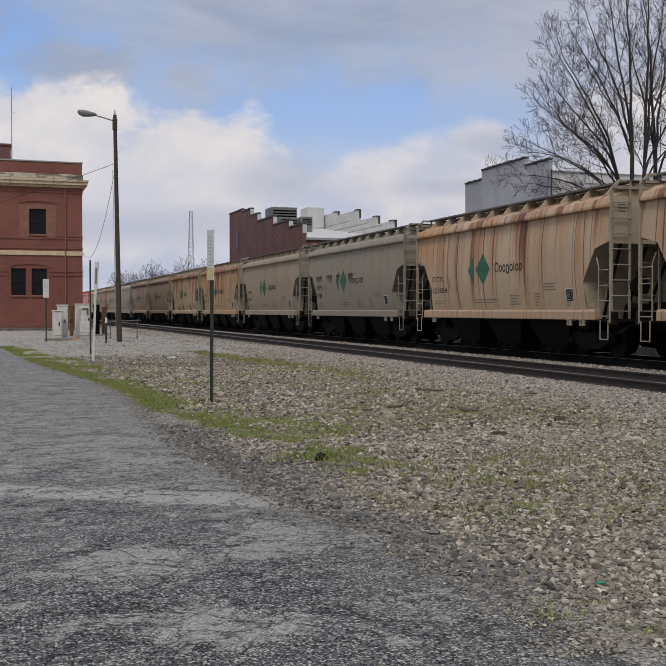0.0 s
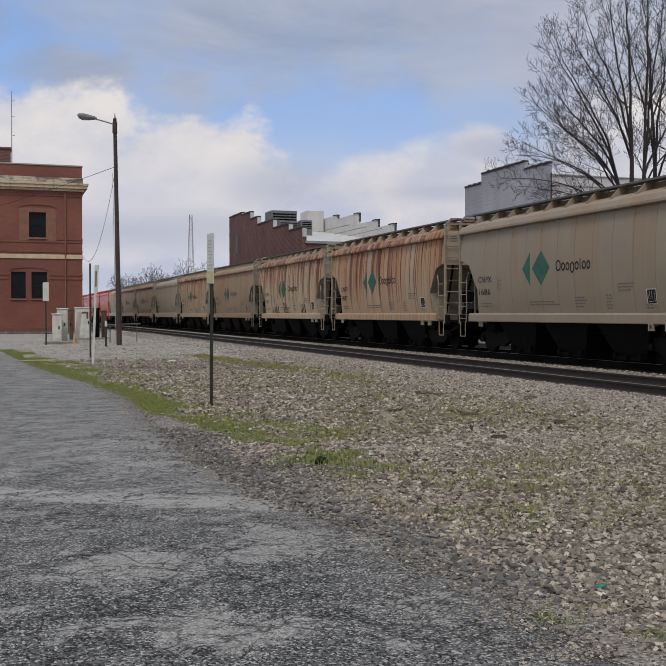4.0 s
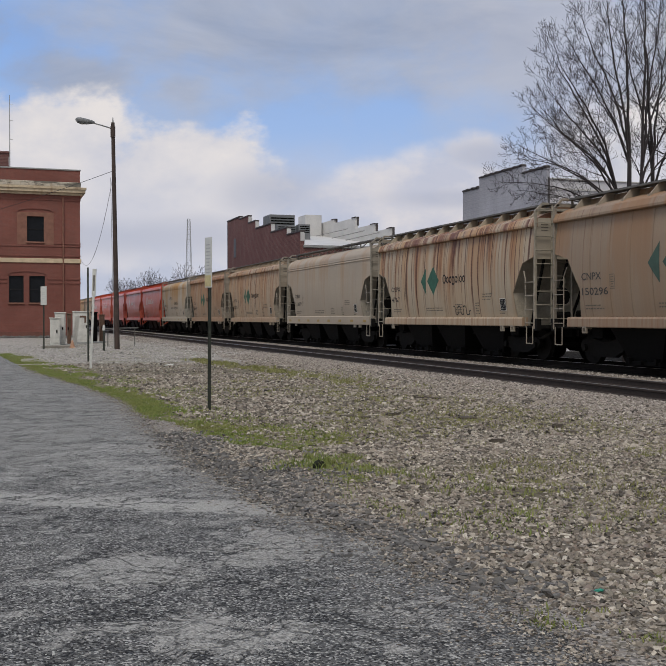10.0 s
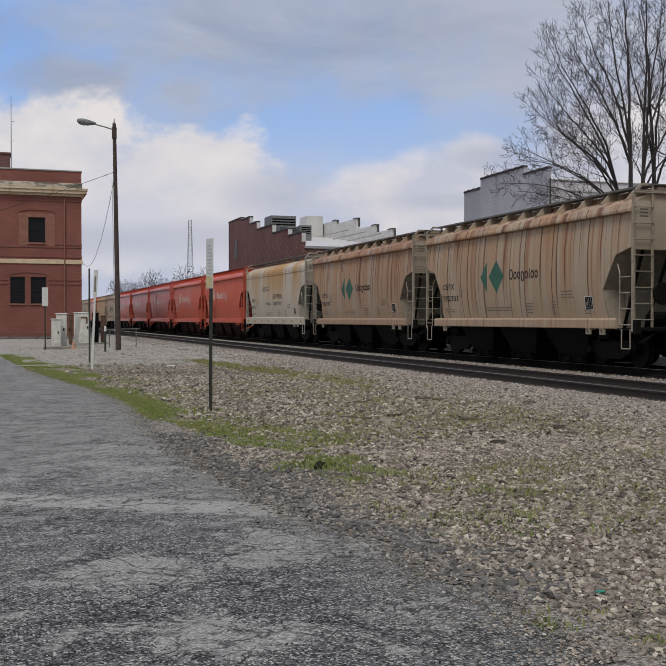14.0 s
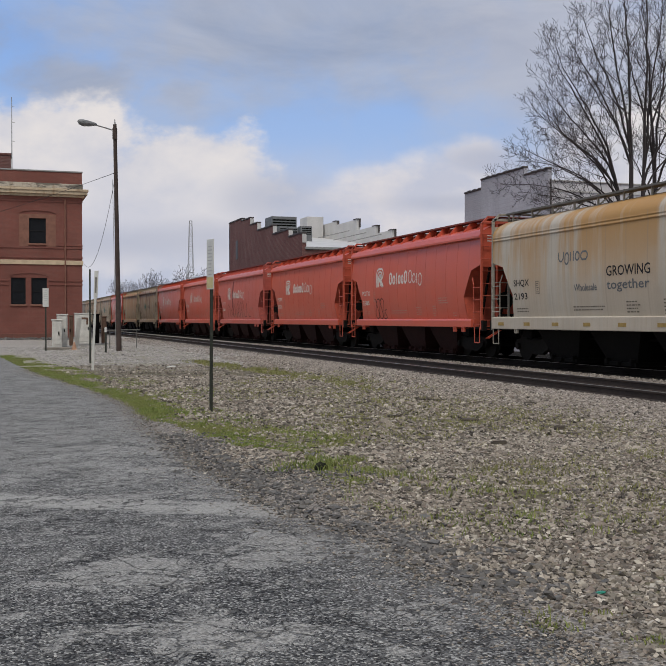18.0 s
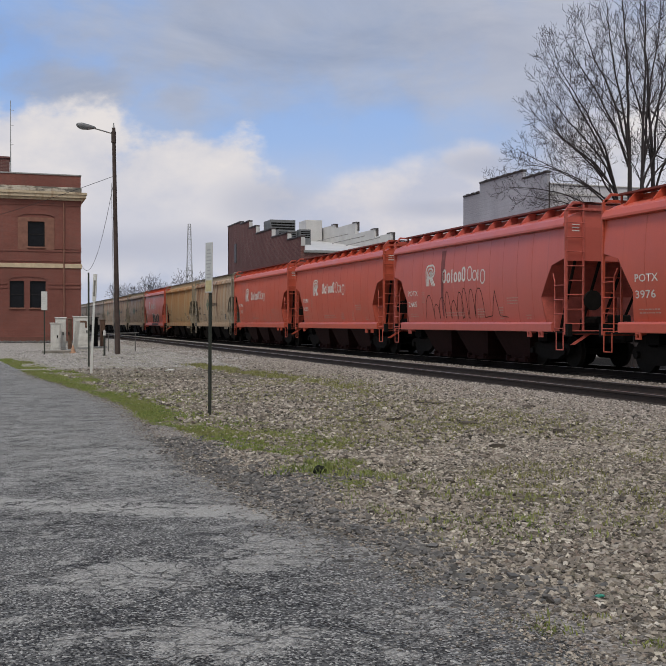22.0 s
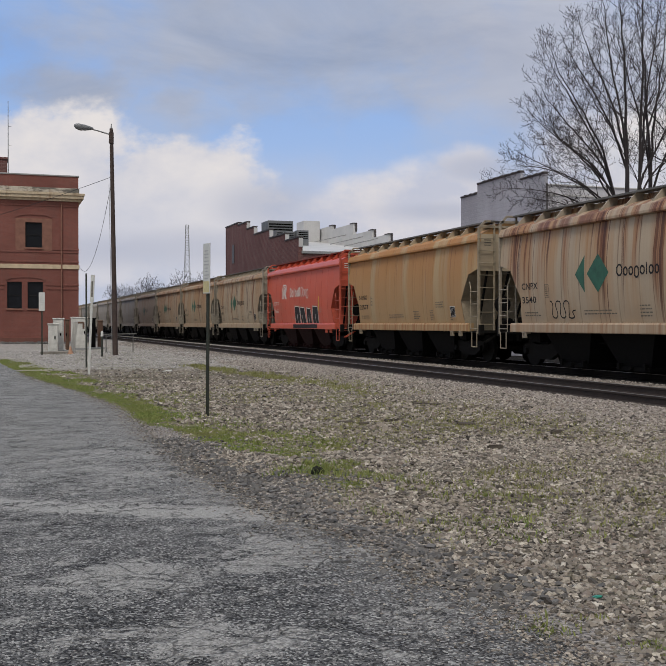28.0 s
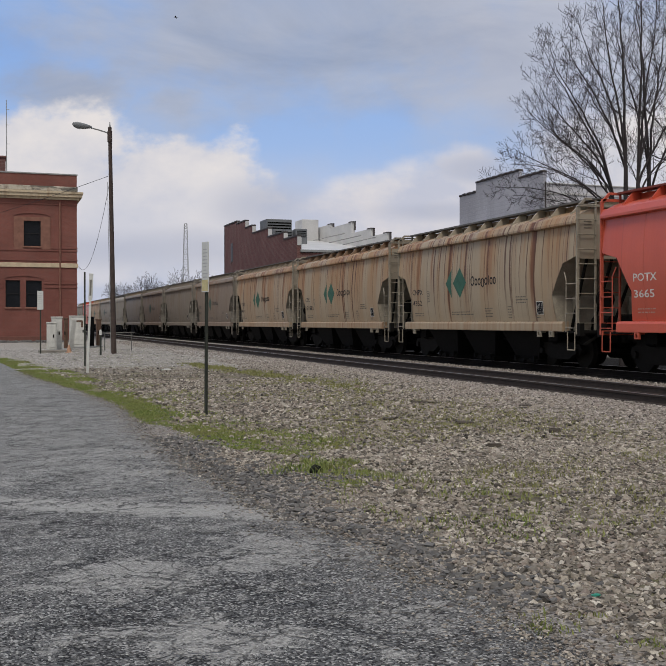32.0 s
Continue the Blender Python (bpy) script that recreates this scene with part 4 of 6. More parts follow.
def placard():
    u, z, w, h = 4.08, 1.52, 0.34, 0.34
    rim = [bar(u - 0.02, z - 0.02, w + 0.04, 0.02), bar(u - 0.02, z + h, w + 0.04, 0.02), bar(u - 0.02, z, 0.02, h), bar(u + w, z, 0.02, h)]
    lines = [bar(u + 0.03, z + 0.04, 0.19, 0.022), bar(u + 0.27, z + 0.03, 0.02, 0.28), bar(u + 0.09, z + 0.1, 0.02, 0.2), bar(u + 0.17, z + 0.1, 0.02, 0.2), bar(u + 0.04, z + 0.12, 0.02, 0.12)]
    return decal(rim), decal([bar(u, z, w, h)]), decal(lines)


SH = {}


def shared(key, make, smooth_it=False):
    if key not in SH:
        SH[key] = make().mesh(key, smooth_it, 11 if key == "body_a" else 32)
    return SH[key]


TURN = Matrix.Rotation(pi, 4, "Z")
TURNED = pose(0, 0, 0, 0, 0, 180)


PLAIN_ENDS = {}


def build_car(kind, paint, paint_base, seed, code, number, ink, marks, label):
    """One covered hopper: kind 'a' has brackets on its roof, 'b' a smooth round shoulder."""
    car = empty("hopper_car", pose(TRAIN_X, 0, RAIL_TOP), label, "freight car", "cars of the freight train")
    rnd = random.Random(seed)
    key = tuple(paint_base)
    red = paint_base[0] > 2 * paint_base[1]
    if key not in PLAIN_ENDS:
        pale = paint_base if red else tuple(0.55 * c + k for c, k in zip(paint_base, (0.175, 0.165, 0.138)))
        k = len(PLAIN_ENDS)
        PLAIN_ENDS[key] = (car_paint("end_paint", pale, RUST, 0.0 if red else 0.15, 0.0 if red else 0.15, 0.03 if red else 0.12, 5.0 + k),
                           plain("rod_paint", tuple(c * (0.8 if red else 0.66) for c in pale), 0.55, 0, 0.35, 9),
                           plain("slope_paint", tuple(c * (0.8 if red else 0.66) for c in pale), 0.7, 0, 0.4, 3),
                           M_GRATE if not red else plain("red_grating", tuple(c * 0.3 for c in pale), 0.7, 0, 0.4, 6),
                           # chute red is darkened to include the shade below the car
                           M_DARK if not red else plain("shaded_red_chute", (0.018, 0.005, 0.0045), 0.8, 0, 0.4, 4))
    ends, rods, slope, grate, chute = PLAIN_ENDS[key]
    if kind == "a":
        body = put("body", shared("body_a", body_a, True), paint, car)
        put("top_chord", shared("chord_a", chord_a), paint, body)
        put("roof", shared("roof_a", roof_a), paint, car)
        put("side_sill", shared("sill_a", sill_a), paint, car)
        me = shared("bracket_a", bracket_a)
        for i in range(11):
            for m in (pose(0, -5.6 + 1.12 * i, 0), pose(0, -5.6 + 1.12 * i, 0, 0, 0, 180)):
                put("roof_bracket", me, ends, car, at=m)
    else:
        body = put("body", shared("body_b", body_b, True), paint, car)
        put("roof", shared("roof_b", roof_b, True), paint, car)
        put("side_sill", shared("sill_b", sill_b), paint, car)
        me = shared("bracket_b", bracket_b)
        for i in range(11):
            for m in (pose(0, -5.9 + 1.18 * i, 0), pose(0, -5.9 + 1.18 * i, 0, 0, 0, 180)):
                put("walkway_post", me, rods, car, at=m)
        for i in range(8):
            put("reflector", shared("reflector", reflector), M_REFLECT, car, "dull yellow reflector plate", pose(0, -5.6 + 1.6 * i, 0))
    put("roof_walkway", shared("walkway", walkway), grate, car)
    for m in (pose(0, 0, 0), TURNED):
        put("end_sheet", shared("end_top", end_top), ends, car, at=m)
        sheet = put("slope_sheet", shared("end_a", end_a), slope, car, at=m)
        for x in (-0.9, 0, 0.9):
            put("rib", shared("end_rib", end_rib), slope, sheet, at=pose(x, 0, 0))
        put("end_beam", shared("end_beam", end_beam), rods, car, at=m)
        put("end_sill", shared("end_sill", end_sill), ends if red else M_TRUCK, car, at=m)
        put("end_marking", shared("end_bars", end_bars), M_WHITE if red else M_PRINT, car, at=m)
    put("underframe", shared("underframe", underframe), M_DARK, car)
    for fx in (0, 1):
        for fy in (0, 1):
            put("end_ladder", shared("end_frame%d%d" % (fx, fy), lambda: mirrored(end_frame, fx, fy)), rods, car)
            lad = put("side_ladder", shared("ladder_rail%d%d" % (fx, fy), lambda: mirrored(ladder_rail, fx, fy)), rods, car)
            for k in range(4):
                put("rung", shared("ladder_rung%d%d" % (fx, fy), lambda: mirrored(ladder_rung, fx, fy)), rods, lad, at=pose(0, 0, 1.12 + 0.40 * k))
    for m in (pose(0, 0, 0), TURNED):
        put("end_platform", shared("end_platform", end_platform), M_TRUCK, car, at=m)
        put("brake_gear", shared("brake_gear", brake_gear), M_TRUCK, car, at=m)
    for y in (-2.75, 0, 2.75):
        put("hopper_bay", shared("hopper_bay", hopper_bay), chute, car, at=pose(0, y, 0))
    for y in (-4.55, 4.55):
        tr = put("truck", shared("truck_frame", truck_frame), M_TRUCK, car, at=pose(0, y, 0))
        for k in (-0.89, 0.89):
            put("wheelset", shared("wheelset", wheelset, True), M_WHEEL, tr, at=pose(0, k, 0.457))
    # lettering
    if code:
        tagged(put("reporting_mark", letters(code, -4.85, 2.28, 0.19, 0.23 * len(code)), ink, body), kind="stuff")
        tagged(put("car_number", letters(number, -4.85, 1.88, 0.19, 0.20 * len(number)), ink, body), kind="stuff")
    tagged(put("stencil", stencils(rnd), M_FADEWHITE if ink is M_WHITE else M_PRINT, body), kind="stuff")
    for y in (-4.95, -4.3, 4.7):
        put("jack_pad", shared("jack_pad", jack_pad), rods, car, at=pose(0, y, 0))
    if marks == "tan":
        d, w = shared_marks("tan")
        put("logo", d, M_GREEN, body, "green diamonds")
        tagged(put("brand_word", w, M_BLACK, body), kind="stuff")
    elif marks == "faint":
        d, w = shared_marks("tan")
        put("logo", d, M_DULL, body, "dirty dull green diamonds")
        tagged(put("brand_word", w, M_INK, body), kind="stuff")
    elif marks == "red":
        d, w, x = shared_marks("red")
        put("logo", d, M_WHITE, body, "white looped emblem")
        tagged(put("brand_word", w, M_WHITE, body), kind="stuff")
        tagged(put("brand_word", x, M_WHITE, body), kind="stuff")
    extra_marks(body, marks, number)
    if marks == "red":
        return car
    fr, pl, sp = shared_marks("placard")
    put("placard_frame", fr, M_WHITE, body)
    put("placard", pl, M_BLACK, body)
    put("placard_mark", sp, M_WHITE, body)
    return car


MARKS = {}
M_DRIP = plain("rust_drips", (0.07, 0.022, 0.012), 0.8, 0, 0.4, 9, 0)
M_RUN = plain("dark_red_run", (0.20, 0.055, 0.05), 0.7, 0, 0.5, 3, 0)
M_FADEWHITE = plain("faded_white_print", (0.46, 0.27, 0.22), 0.7, 0, 0.3, 9, 0)
M_SLOGAN = plain("slogan_grey", (0.10, 0.11, 0.12), 0.6, 0, 0.2, 9, 0)
M_SPRAY = plain("spray_black", (0.02, 0.02, 0.022), 0.45, 0, 0.3, 5, 0)


def extra_marks(body, marks, number):
    """What one car alone has: drips, scrawls and slogans."""
    rnd = random.Random(len(number) * 7 + int(number or 0))
    if number == "3465":
        d = []
        for u0, u1 in ((-3.6, -2.3), (-1.1, -0.2), (2.1, 2.9)):
            u = u0
            while u < u1:
                h, w = rnd.uniform(0.10, 0.62), rnd.uniform(0.07, 0.20)
                d.append([(u, 1.31), (u + w, 1.31), (u + w * 0.85, 1.31 + 0.6 * h), (u + w * 0.95, 1.31 + 0.9 * h), (u + w * 0.6, 1.31 + h), (u + w * 0.15, 1.31 + h * 0.85), (u + w * 0.25, 1.31 + 0.5 * h)])
                u += w + rnd.uniform(0.02, 0.12)
        tagged(put("rust_drips", decal(d), M_DRIP, body, "dark rust drips above the sill"), kind="stuff")
    elif number in ("3585", "3540", "4767"):
        u0, z0, k = {"3585": (-3.45, 1.30, 0.85), "3540": (-3.3, 1.42, 0.5), "4767": (0.7, 1.38, 0.3)}[number]
        pts = []
        for i in range(46):
            a = i * 0.42
            pts.append((u0 + 0.028 * i + 0.16 * k * sin(a * 2.0), z0 + k * (0.5 + 0.48 * cos(a)) * (1.0 if i < 34 else 0.45)))
        tagged(put("scrawl", decal(stroke(pts, 0.035)), M_SPRAY, body, "thin black scrawl"), kind="stuff")
    elif number == "2465":
        pts, u = [], -3.3
        for k in range(9):
            w, h = rnd.uniform(0.4, 0.75), rnd.uniform(0.5, 1.05)
            pts += [(u + w * (0.5 - 0.5 * cos(pi * i / 7)), 1.42 + h * sin(pi * i / 7) + 0.05 * rnd.random()) for i in range(8)]
            u += w * rnd.uniform(0.75, 1.25)
        pts += [(u + 0.5, 1.5), (u + 0.75, 2.3), (u + 1.0, 1.5), (u + 1.5, 1.45)]
        tagged(put("scrawl", decal(stroke(pts, 0.03)), M_DRIP, body, "long thin dark scrawl"), kind="stuff")
        put("streak", decal([[(-1.9, 3.8), (-1.55, 3.8), (-1.75, 1.5), (-1.85, 1.5)]]), M_RUN, body, "dark run below the roof")
    elif number == "1788":
        d = []
        for u0, u1 in ((-4.9, -4.0), (-3.4, -2.5), (-1.9, -1.3), (-0.2, 0.5)):
            u = u0
            while u < u1:
                h, w = rnd.uniform(0.1, 0.5), rnd.uniform(0.03, 0.09)
                d.append([(u, 2.92), (u + w, 2.93), (u + w * 0.8, 2.92 - 0.6 * h), (u + w * 0.5, 2.92 - h), (u + w * 0.1, 2.92 - 0.5 * h)])
                u += w * rnd.uniform(0.8, 1.6)
        tagged(put("rust_drips", decal(d), M_DRIP, body, "ragged rust drips across the side"), kind="stuff")
    elif number == "3665":
        black, white = [], []
        for u, w, h in ((-1.05, 1.0, 0.86), (0.0, 0.98, 0.80), (1.02, 0.85, 0.74), (1.95, 1.0, 0.82)):
            lean = rnd.uniform(-0.12, 0.12)
            q = [(u, 1.31), (u + w - 0.06, 1.31), (u + w - 0.04 + lean, 1.31 + 0.55 * h), (u + w - 0.1 + lean, 1.31 + h), (u + 0.08 + lean, 1.31 + h + 0.05)]
            black.append(q)
            white += stroke([(a - 0.02 + 0.05 * (a < u + w / 2), c - 0.03 * (c > 1.6)) for a, c in q[1:] + q[:1]], 0.045)
            white += stroke([(u + w * 0.42 + lean, 1.31), (u + w * 0.46 + lean, 1.31 + 0.5 * h)], 0.04)
        white = [p for p in white if min(z for x, z in p) > 1.28]
        bs = decal(black)
        bs.v = [(x - 0.003, y, z) for x, y, z in bs.v]
        tagged(put("graffiti", bs, M_SPRAY, body, "block graffiti in black spray paint"), kind="stuff")
        ws = decal(white)
        ws.v = [(x - 0.006, y, z) for x, y, z in ws.v]
        tagged(put("graffiti_outline", ws, M_WHITE, body, "white spray outline"), kind="stuff")
        put("graffiti", Shape().box(-1.618, -1.611, -2.95, 1.1, 1.06, 1.25), M_SPRAY, body, "black spray paint on the sill")
        put("yellow_mark", decal([[(3.0, 1.9), (3.1, 1.9), (3.2, 2.6), (3.12, 2.6)]]), M_YELLOW, body)
    if marks == "agri":
        tagged(put("brand_word", decal(word_shape(-2.3, 2.87, 0.36, [(0.95, 0, 1.05), (0.7, -0.25, 0.72), (0.45, 0, 0.72), (0.3, 0, 1.0), (0.75, 0, 0.72), (1.1, 0, 0.72)], 0.13)), M_SLOGAN, body), kind="stuff")
        put("slogan", letters("GROWING", 0.05, 2.40, 0.26, 1.85), M_BLACK, body)
        put("slogan", letters("together", 0.05, 2.06, 0.24, 1.8), M_SLOGAN, body)
        put("slogan", letters("Wholesale", -1.5, 2.05, 0.19, 1.1), M_SLOGAN, body)


def shared_marks(k):
    if k not in MARKS:
        MARKS[k] = [s.mesh(k) for s in (tan_marks() if k == "tan" else red_marks() if k == "red" else placard())]
    return MARKS[k]


RUST = (0.125, 0.030, 0.015)
GREY, OLIVE, BROWN = (0.27, 0.232, 0.188), (0.225, 0.19, 0.155), (0.24, 0.19, 0.152)
DUSTY, BEIGE = (0.255, 0.220, 0.172), (0.31, 0.27, 0.21)
RED, PINK = (0.545, 0.097, 0.052), (0.54, 0.118, 0.088)
L_TAN = "tan covered hopper car with green diamonds and rust streaks"
L_GREY = "dusty grey-tan covered hopper car with green diamond emblem"
L_FAINT = "grimy brown covered hopper car with faded lettering"
L_RED = "orange-red covered hopper car with white emblem and lettering"
# kind, paint, rust runs, orange wash, grime, code, number, marks, label
CARS = [
    ("a", (0.455, 0.340, 0.235), 0.40, 0.55, 0.06, "CNPX", "151802", "tan", L_TAN), ("a", (0.465, 0.350, 0.243), 0.40, 0.50, 0.04, "CITX", "151854", "tan", L_TAN),
    ("a", DUSTY, 0.06, 0.05, 0.12, "CNPX", "1788", "tan", L_GREY), ("a", (0.300, 0.247, 0.185), 0.03, 0.05, 0.12, "CNPX", "1686", "tan", L_GREY),
    ("a", (0.443, 0.335, 0.231), 0.55, 0.70, 0.05, "CNPX", "3827", "tan", L_TAN), ("a", (0.465, 0.384, 0.279), 0.62, 0.45, 0.05, "CNPX", "3465", "tan", L_TAN),
    ("a", (0.312, 0.233, 0.165), 0.16, 0.40, 0.12, "CNPX", "150296", "faint", L_FAINT), ("a", (0.454, 0.375, 0.276), 0.52, 0.50, 0.07, "CNPX", "4767", "tan", L_TAN),
    ("b", (0.385, 0.325, 0.258), 0.04, 0.18, 0.07, "TCMX", "313391", "none", "plain light beige round-shouldered hopper car"), ("a", (0.413, 0.320, 0.227), 0.42, 0.45, 0.08, "CEFX", "302303", "tan", L_TAN),
    ("a", (0.380, 0.284, 0.206), 0.36, 0.55, 0.10, "CEFX", "302979", "tan", L_TAN), ("b", (0.475, 0.430, 0.365), 0.0, 0.78, 0.04, "SHQX", "2193", "agri", "pale grey round-shouldered hopper car with yellow stains"),
    ("a", RED, 0.0, 0.0, 0.02, "POTX", "3585", "red", L_RED), ("a", RED, 0.0, 0.0, 0.05, "POTX", "3976", "red", L_RED),
    ("a", PINK, 0.0, 0.05, 0.08, "POTX", "2465", "red", "faded pinkish red covered hopper car with scrawled graffiti"), ("a", RED, 0.0, 0.0, 0.03, "POTX", "3085", "red", L_RED),
    ("a", RED, 0.0, 0.0, 0.05, "POTX", "3965", "red", L_RED), ("a", (0.433, 0.344, 0.246), 0.42, 0.55, 0.08, "CNPX", "3540", "tan", L_TAN),
    ("a", (0.443, 0.316, 0.172), 0.12, 0.95, 0.08, "NRNX", "20577", "none", "plain ochre covered hopper car with no emblem"), ("a", RED, 0.0, 0.0, 0.02, "POTX", "3665", "red", "orange-red covered hopper car with black graffiti"),
    ("a", (0.391, 0.316, 0.221), 0.40, 0.40, 0.08, "CNPX", "4352", "tan", L_TAN), ("a", (0.380, 0.300, 0.206), 0.32, 0.50, 0.10, "CTX", "151581", "tan", L_TAN),
    ("a", (0.391, 0.310, 0.221), 0.38, 0.45, 0.10, "CNPX", "4810", "tan", L_TAN), ("a", BROWN, 0.15, 0.30, 0.2, "CNPX", "1502", "faint", L_FAINT),
    ("a", OLIVE, 0.05, 0.10, 0.3, "", "", "none", L_FAINT), ("a", BROWN, 0.12, 0.25, 0.2, "", "", "faint", L_FAINT), ("a", GREY, 0.12, 0.2, 0.15, "", "", "none", L_GREY),
    ("b", BEIGE, 0.0, 0.1, 0.12, "", "", "none", "plain light beige round-shouldered hopper car"), ("a", GREY, 0.15, 0.3, 0.2, "", "", "faint", L_GREY), ("a", (0.422, 0.316, 0.217), 0.3, 0.5, 0.15, "", "", "tan", L_TAN),
    ("a", RED, 0.0, 0.0, 0.05, "", "", "red", L_RED), ("a", GREY, 0.2, 0.4, 0.2, "", "", "tan", L_GREY),
]
# where each car's front post stands at the start, in units of 13.374 m from the eye's plane
POSTS = [1.02, 2.047, 3.076, 4.131, 5.157, 6.176, 7.214, 8.23, 9.235, 10.291, 11.324, 12.362, 13.356, 14.375, 15.445, 16.468, 17.515, 18.52, 19.563, 20.586,
         21.605, 22.611, 23.613, 24.622, 25.669, 26.716, 27.74, 28.77, 29.80, 30.83, 31.85, 32.88]
UNIT = 13.374
TRAIN = []


def build_train():
    for i, ((kind, base, runs, wash, grime, code, number, marks, label), post) in enumerate(zip(CARS, POSTS)):
        red = base in (RED, PINK)
        stain = (0.40, 0.20, 0.035) if marks == "agri" else None
        streak = (0.16, 0.035, 0.025) if red else RUST
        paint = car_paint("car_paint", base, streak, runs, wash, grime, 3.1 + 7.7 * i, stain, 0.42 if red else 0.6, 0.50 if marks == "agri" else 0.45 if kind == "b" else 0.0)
        ink = M_WHITE if red else M_BLACK if marks != "faint" else M_INK
        car = build_car(kind, paint, base, i, code, number, ink, marks, label)
        TRAIN.append((car, post * UNIT - 15.0 * 0.33545 + HALF + 0.05))


build_train()


# ---------------------------------------------------------------- depot
def build_depot():
    Y, X1 = 88.3, 7.15
    X0 = -9.0
    depth = 34.0
    house = empty("depot_building", pose(0, 0, 0), "two-storey red brick depot with cream cornice and belt course", "building")
    holes = [(2.82, 4.19, 8.0, 10.11), (1.36, 2.54, 2.88, 5.12), (2.99, 4.26, 2.88, 5.12), (-3.2, -1.8, 8.0, 10.11), (-4.6, -3.4, 2.88, 5.12), (-3.0, -1.8, 2.88, 5.12)]
    put("front_wall", Shape().wall(X0, X1, 0, 14.05, Y, Y + 0.4, holes), M_BRICK, house)
    put("side_wall", Shape().box(X1 - 0.4, X1, Y + 0.4, Y + depth, 0, 14.05), M_BRICK, house)
    put("back_wall", Shape().box(X0, X1, Y + depth, Y + depth + 0.4, 0, 14.05).box(X0, X0 + 0.4, Y + 0.4, Y + depth, 0, 14.05), M_BRICK, house)
    put("roof", Shape().box(X0 + 0.4, X1 - 0.4, Y + 0.4, Y + depth, 12.4, 12.6), M_CAP, house)
    # cornice in three courses, with its stained top
    c = Shape()
    for z0, z1, o in ((11.95, 12.15, 0.18), (12.15, 12.42, 0.42), (12.42, 12.62, 0.5)):
        c.box(X0 - o, X1 + o, Y - o, Y, z0, z1, 0.02)
        c.box(X1, X1 + o, Y, Y + depth, z0, z1, 0.02)
    put("cornice", c, M_CORNICE, house, "stained cream stone cornice")
    put("gutter", Shape().box(X0 - 0.5, X1 + 0.05, Y - 0.3, Y, 12.64, 13.05, 0.03), M_LEDGE, house, "pale ledge dark with lichen")
    put("parapet_cap", Shape().box(X0 - 0.06, X1 + 0.06, Y - 0.06, Y + 0.46, 14.05, 14.17, 0.02).box(X1 - 0.46, X1 + 0.06, Y + 0.46, Y + depth, 14.05, 14.17), M_GALV, house)
    put("belt_course", Shape().box(X0, X1 + 0.08, Y - 0.08, Y, 6.23, 6.6, 0.02).box(X1, X1 + 0.08, Y, Y + depth, 6.23, 6.6), M_STONE, house, "cream stone belt course")
    for z, a, b in ((7.72, X0, X1 + 0.04), (11.62, X0, X1 + 0.04), (6.9, X0, X1 + 0.04), (7.95, X0, -4.0), (7.95, 4.98, X1 + 0.04), (4.62, 4.45, X1 + 0.04), (4.62, -1.65, 1.2), (4.95, X0, -4.75), (4.95, -1.65, 1.2), (4.95, 4.45, X1 + 0.04)):
        put("brick_course", Shape().box(a, b, Y - 0.05, Y, z - 0.13, z, 0.01), M_BRICK, house)
    for a, b, lo, hi in holes:
        w = put("window", Shape().box(a, b, Y + 0.16, Y + 0.2, lo, hi), M_GLASS, house, "dark blank window")
        put("frame", Shape().box(a, a + 0.07, Y + 0.1, Y + 0.16, lo, hi).box(b - 0.07, b, Y + 0.1, Y + 0.16, lo, hi)
            .box(a + 0.07, b - 0.07, Y + 0.1, Y + 0.16, hi - 0.07, hi).box(a + 0.07, b - 0.07, Y + 0.1, Y + 0.16, (lo + hi) / 2 - 0.03, (lo + hi) / 2 + 0.03), M_BLACK, w)
        put("sill", Shape().box(a - 0.08, b + 0.08, Y - 0.1, Y + 0.1, lo - 0.14, lo, 0.02), M_PATCH, w)
    for a, b, lo, hi, mx0, mx1 in ((2.04, 4.98, 7.74, 10.45, 2.82, 4.19), (-4.0, -1.0, 7.74, 10.45, -3.2, -1.8)):
        p = Shape().box(a, mx0, Y - 0.03, Y, lo, hi).box(mx1, b, Y - 0.03, Y, lo, hi).box(mx0, mx1, Y - 0.03, Y, 10.12, hi)
        put("infill", p, M_PATCH, house, "orange stucco infill round a window")
        f = lambda t: (a + (b - a) * t, hi + 0.05 + 0.25 * (1 - (2 * t - 1) ** 2) ** 0.5)
        arch = Shape().loft([[(x, Y - 0.07, z), (x, Y, z), (x, Y, z + 0.16), (x, Y - 0.07, z + 0.16)] for x, z in map(f, [i / 10 for i in range(11)])])
        put("arch", arch, M_BRICK, house)
    a, b = 1.25, 4.4
    f = lambda t: (a + (b - a) * t, 5.2 + 0.28 * (1 - (2 * t - 1) ** 2) ** 0.5)
    arch = Shape().loft([[(x, Y - 0.06, z), (x, Y, z), (x, Y, z + 0.18), (x, Y - 0.06, z + 0.18)] for x, z in map(f, [i / 10 for i in range(11)])])
    put("arch", arch, M_BRICK, house)
    put("downpipe", Shape().tube((5.75, Y - 0.1, 0.3), (5.75, Y - 0.1, 11.75), 0.06, n=8), M_PATCH, house, "painted downpipe")
    put("plinth", Shape().box(X0, X1 + 0.06, Y - 0.06, Y, 0, 0.45, 0.02), M_FOOT, house, "stained brick plinth")
    put("chimney", Shape().box(-1.2, 1.45, Y + 3, Y + 5, 12.5, 15.75, 0.02).box(-1.28, 1.53, Y + 2.92, Y + 5.08, 15.75, 15.9), M_BRICK2, house, "dark brick rooftop block")
    ant = Shape().tube((1.5, Y + 1.0, 12.5), (1.5, Y + 1.0, 20.3), 0.05, 0.025, n=6)
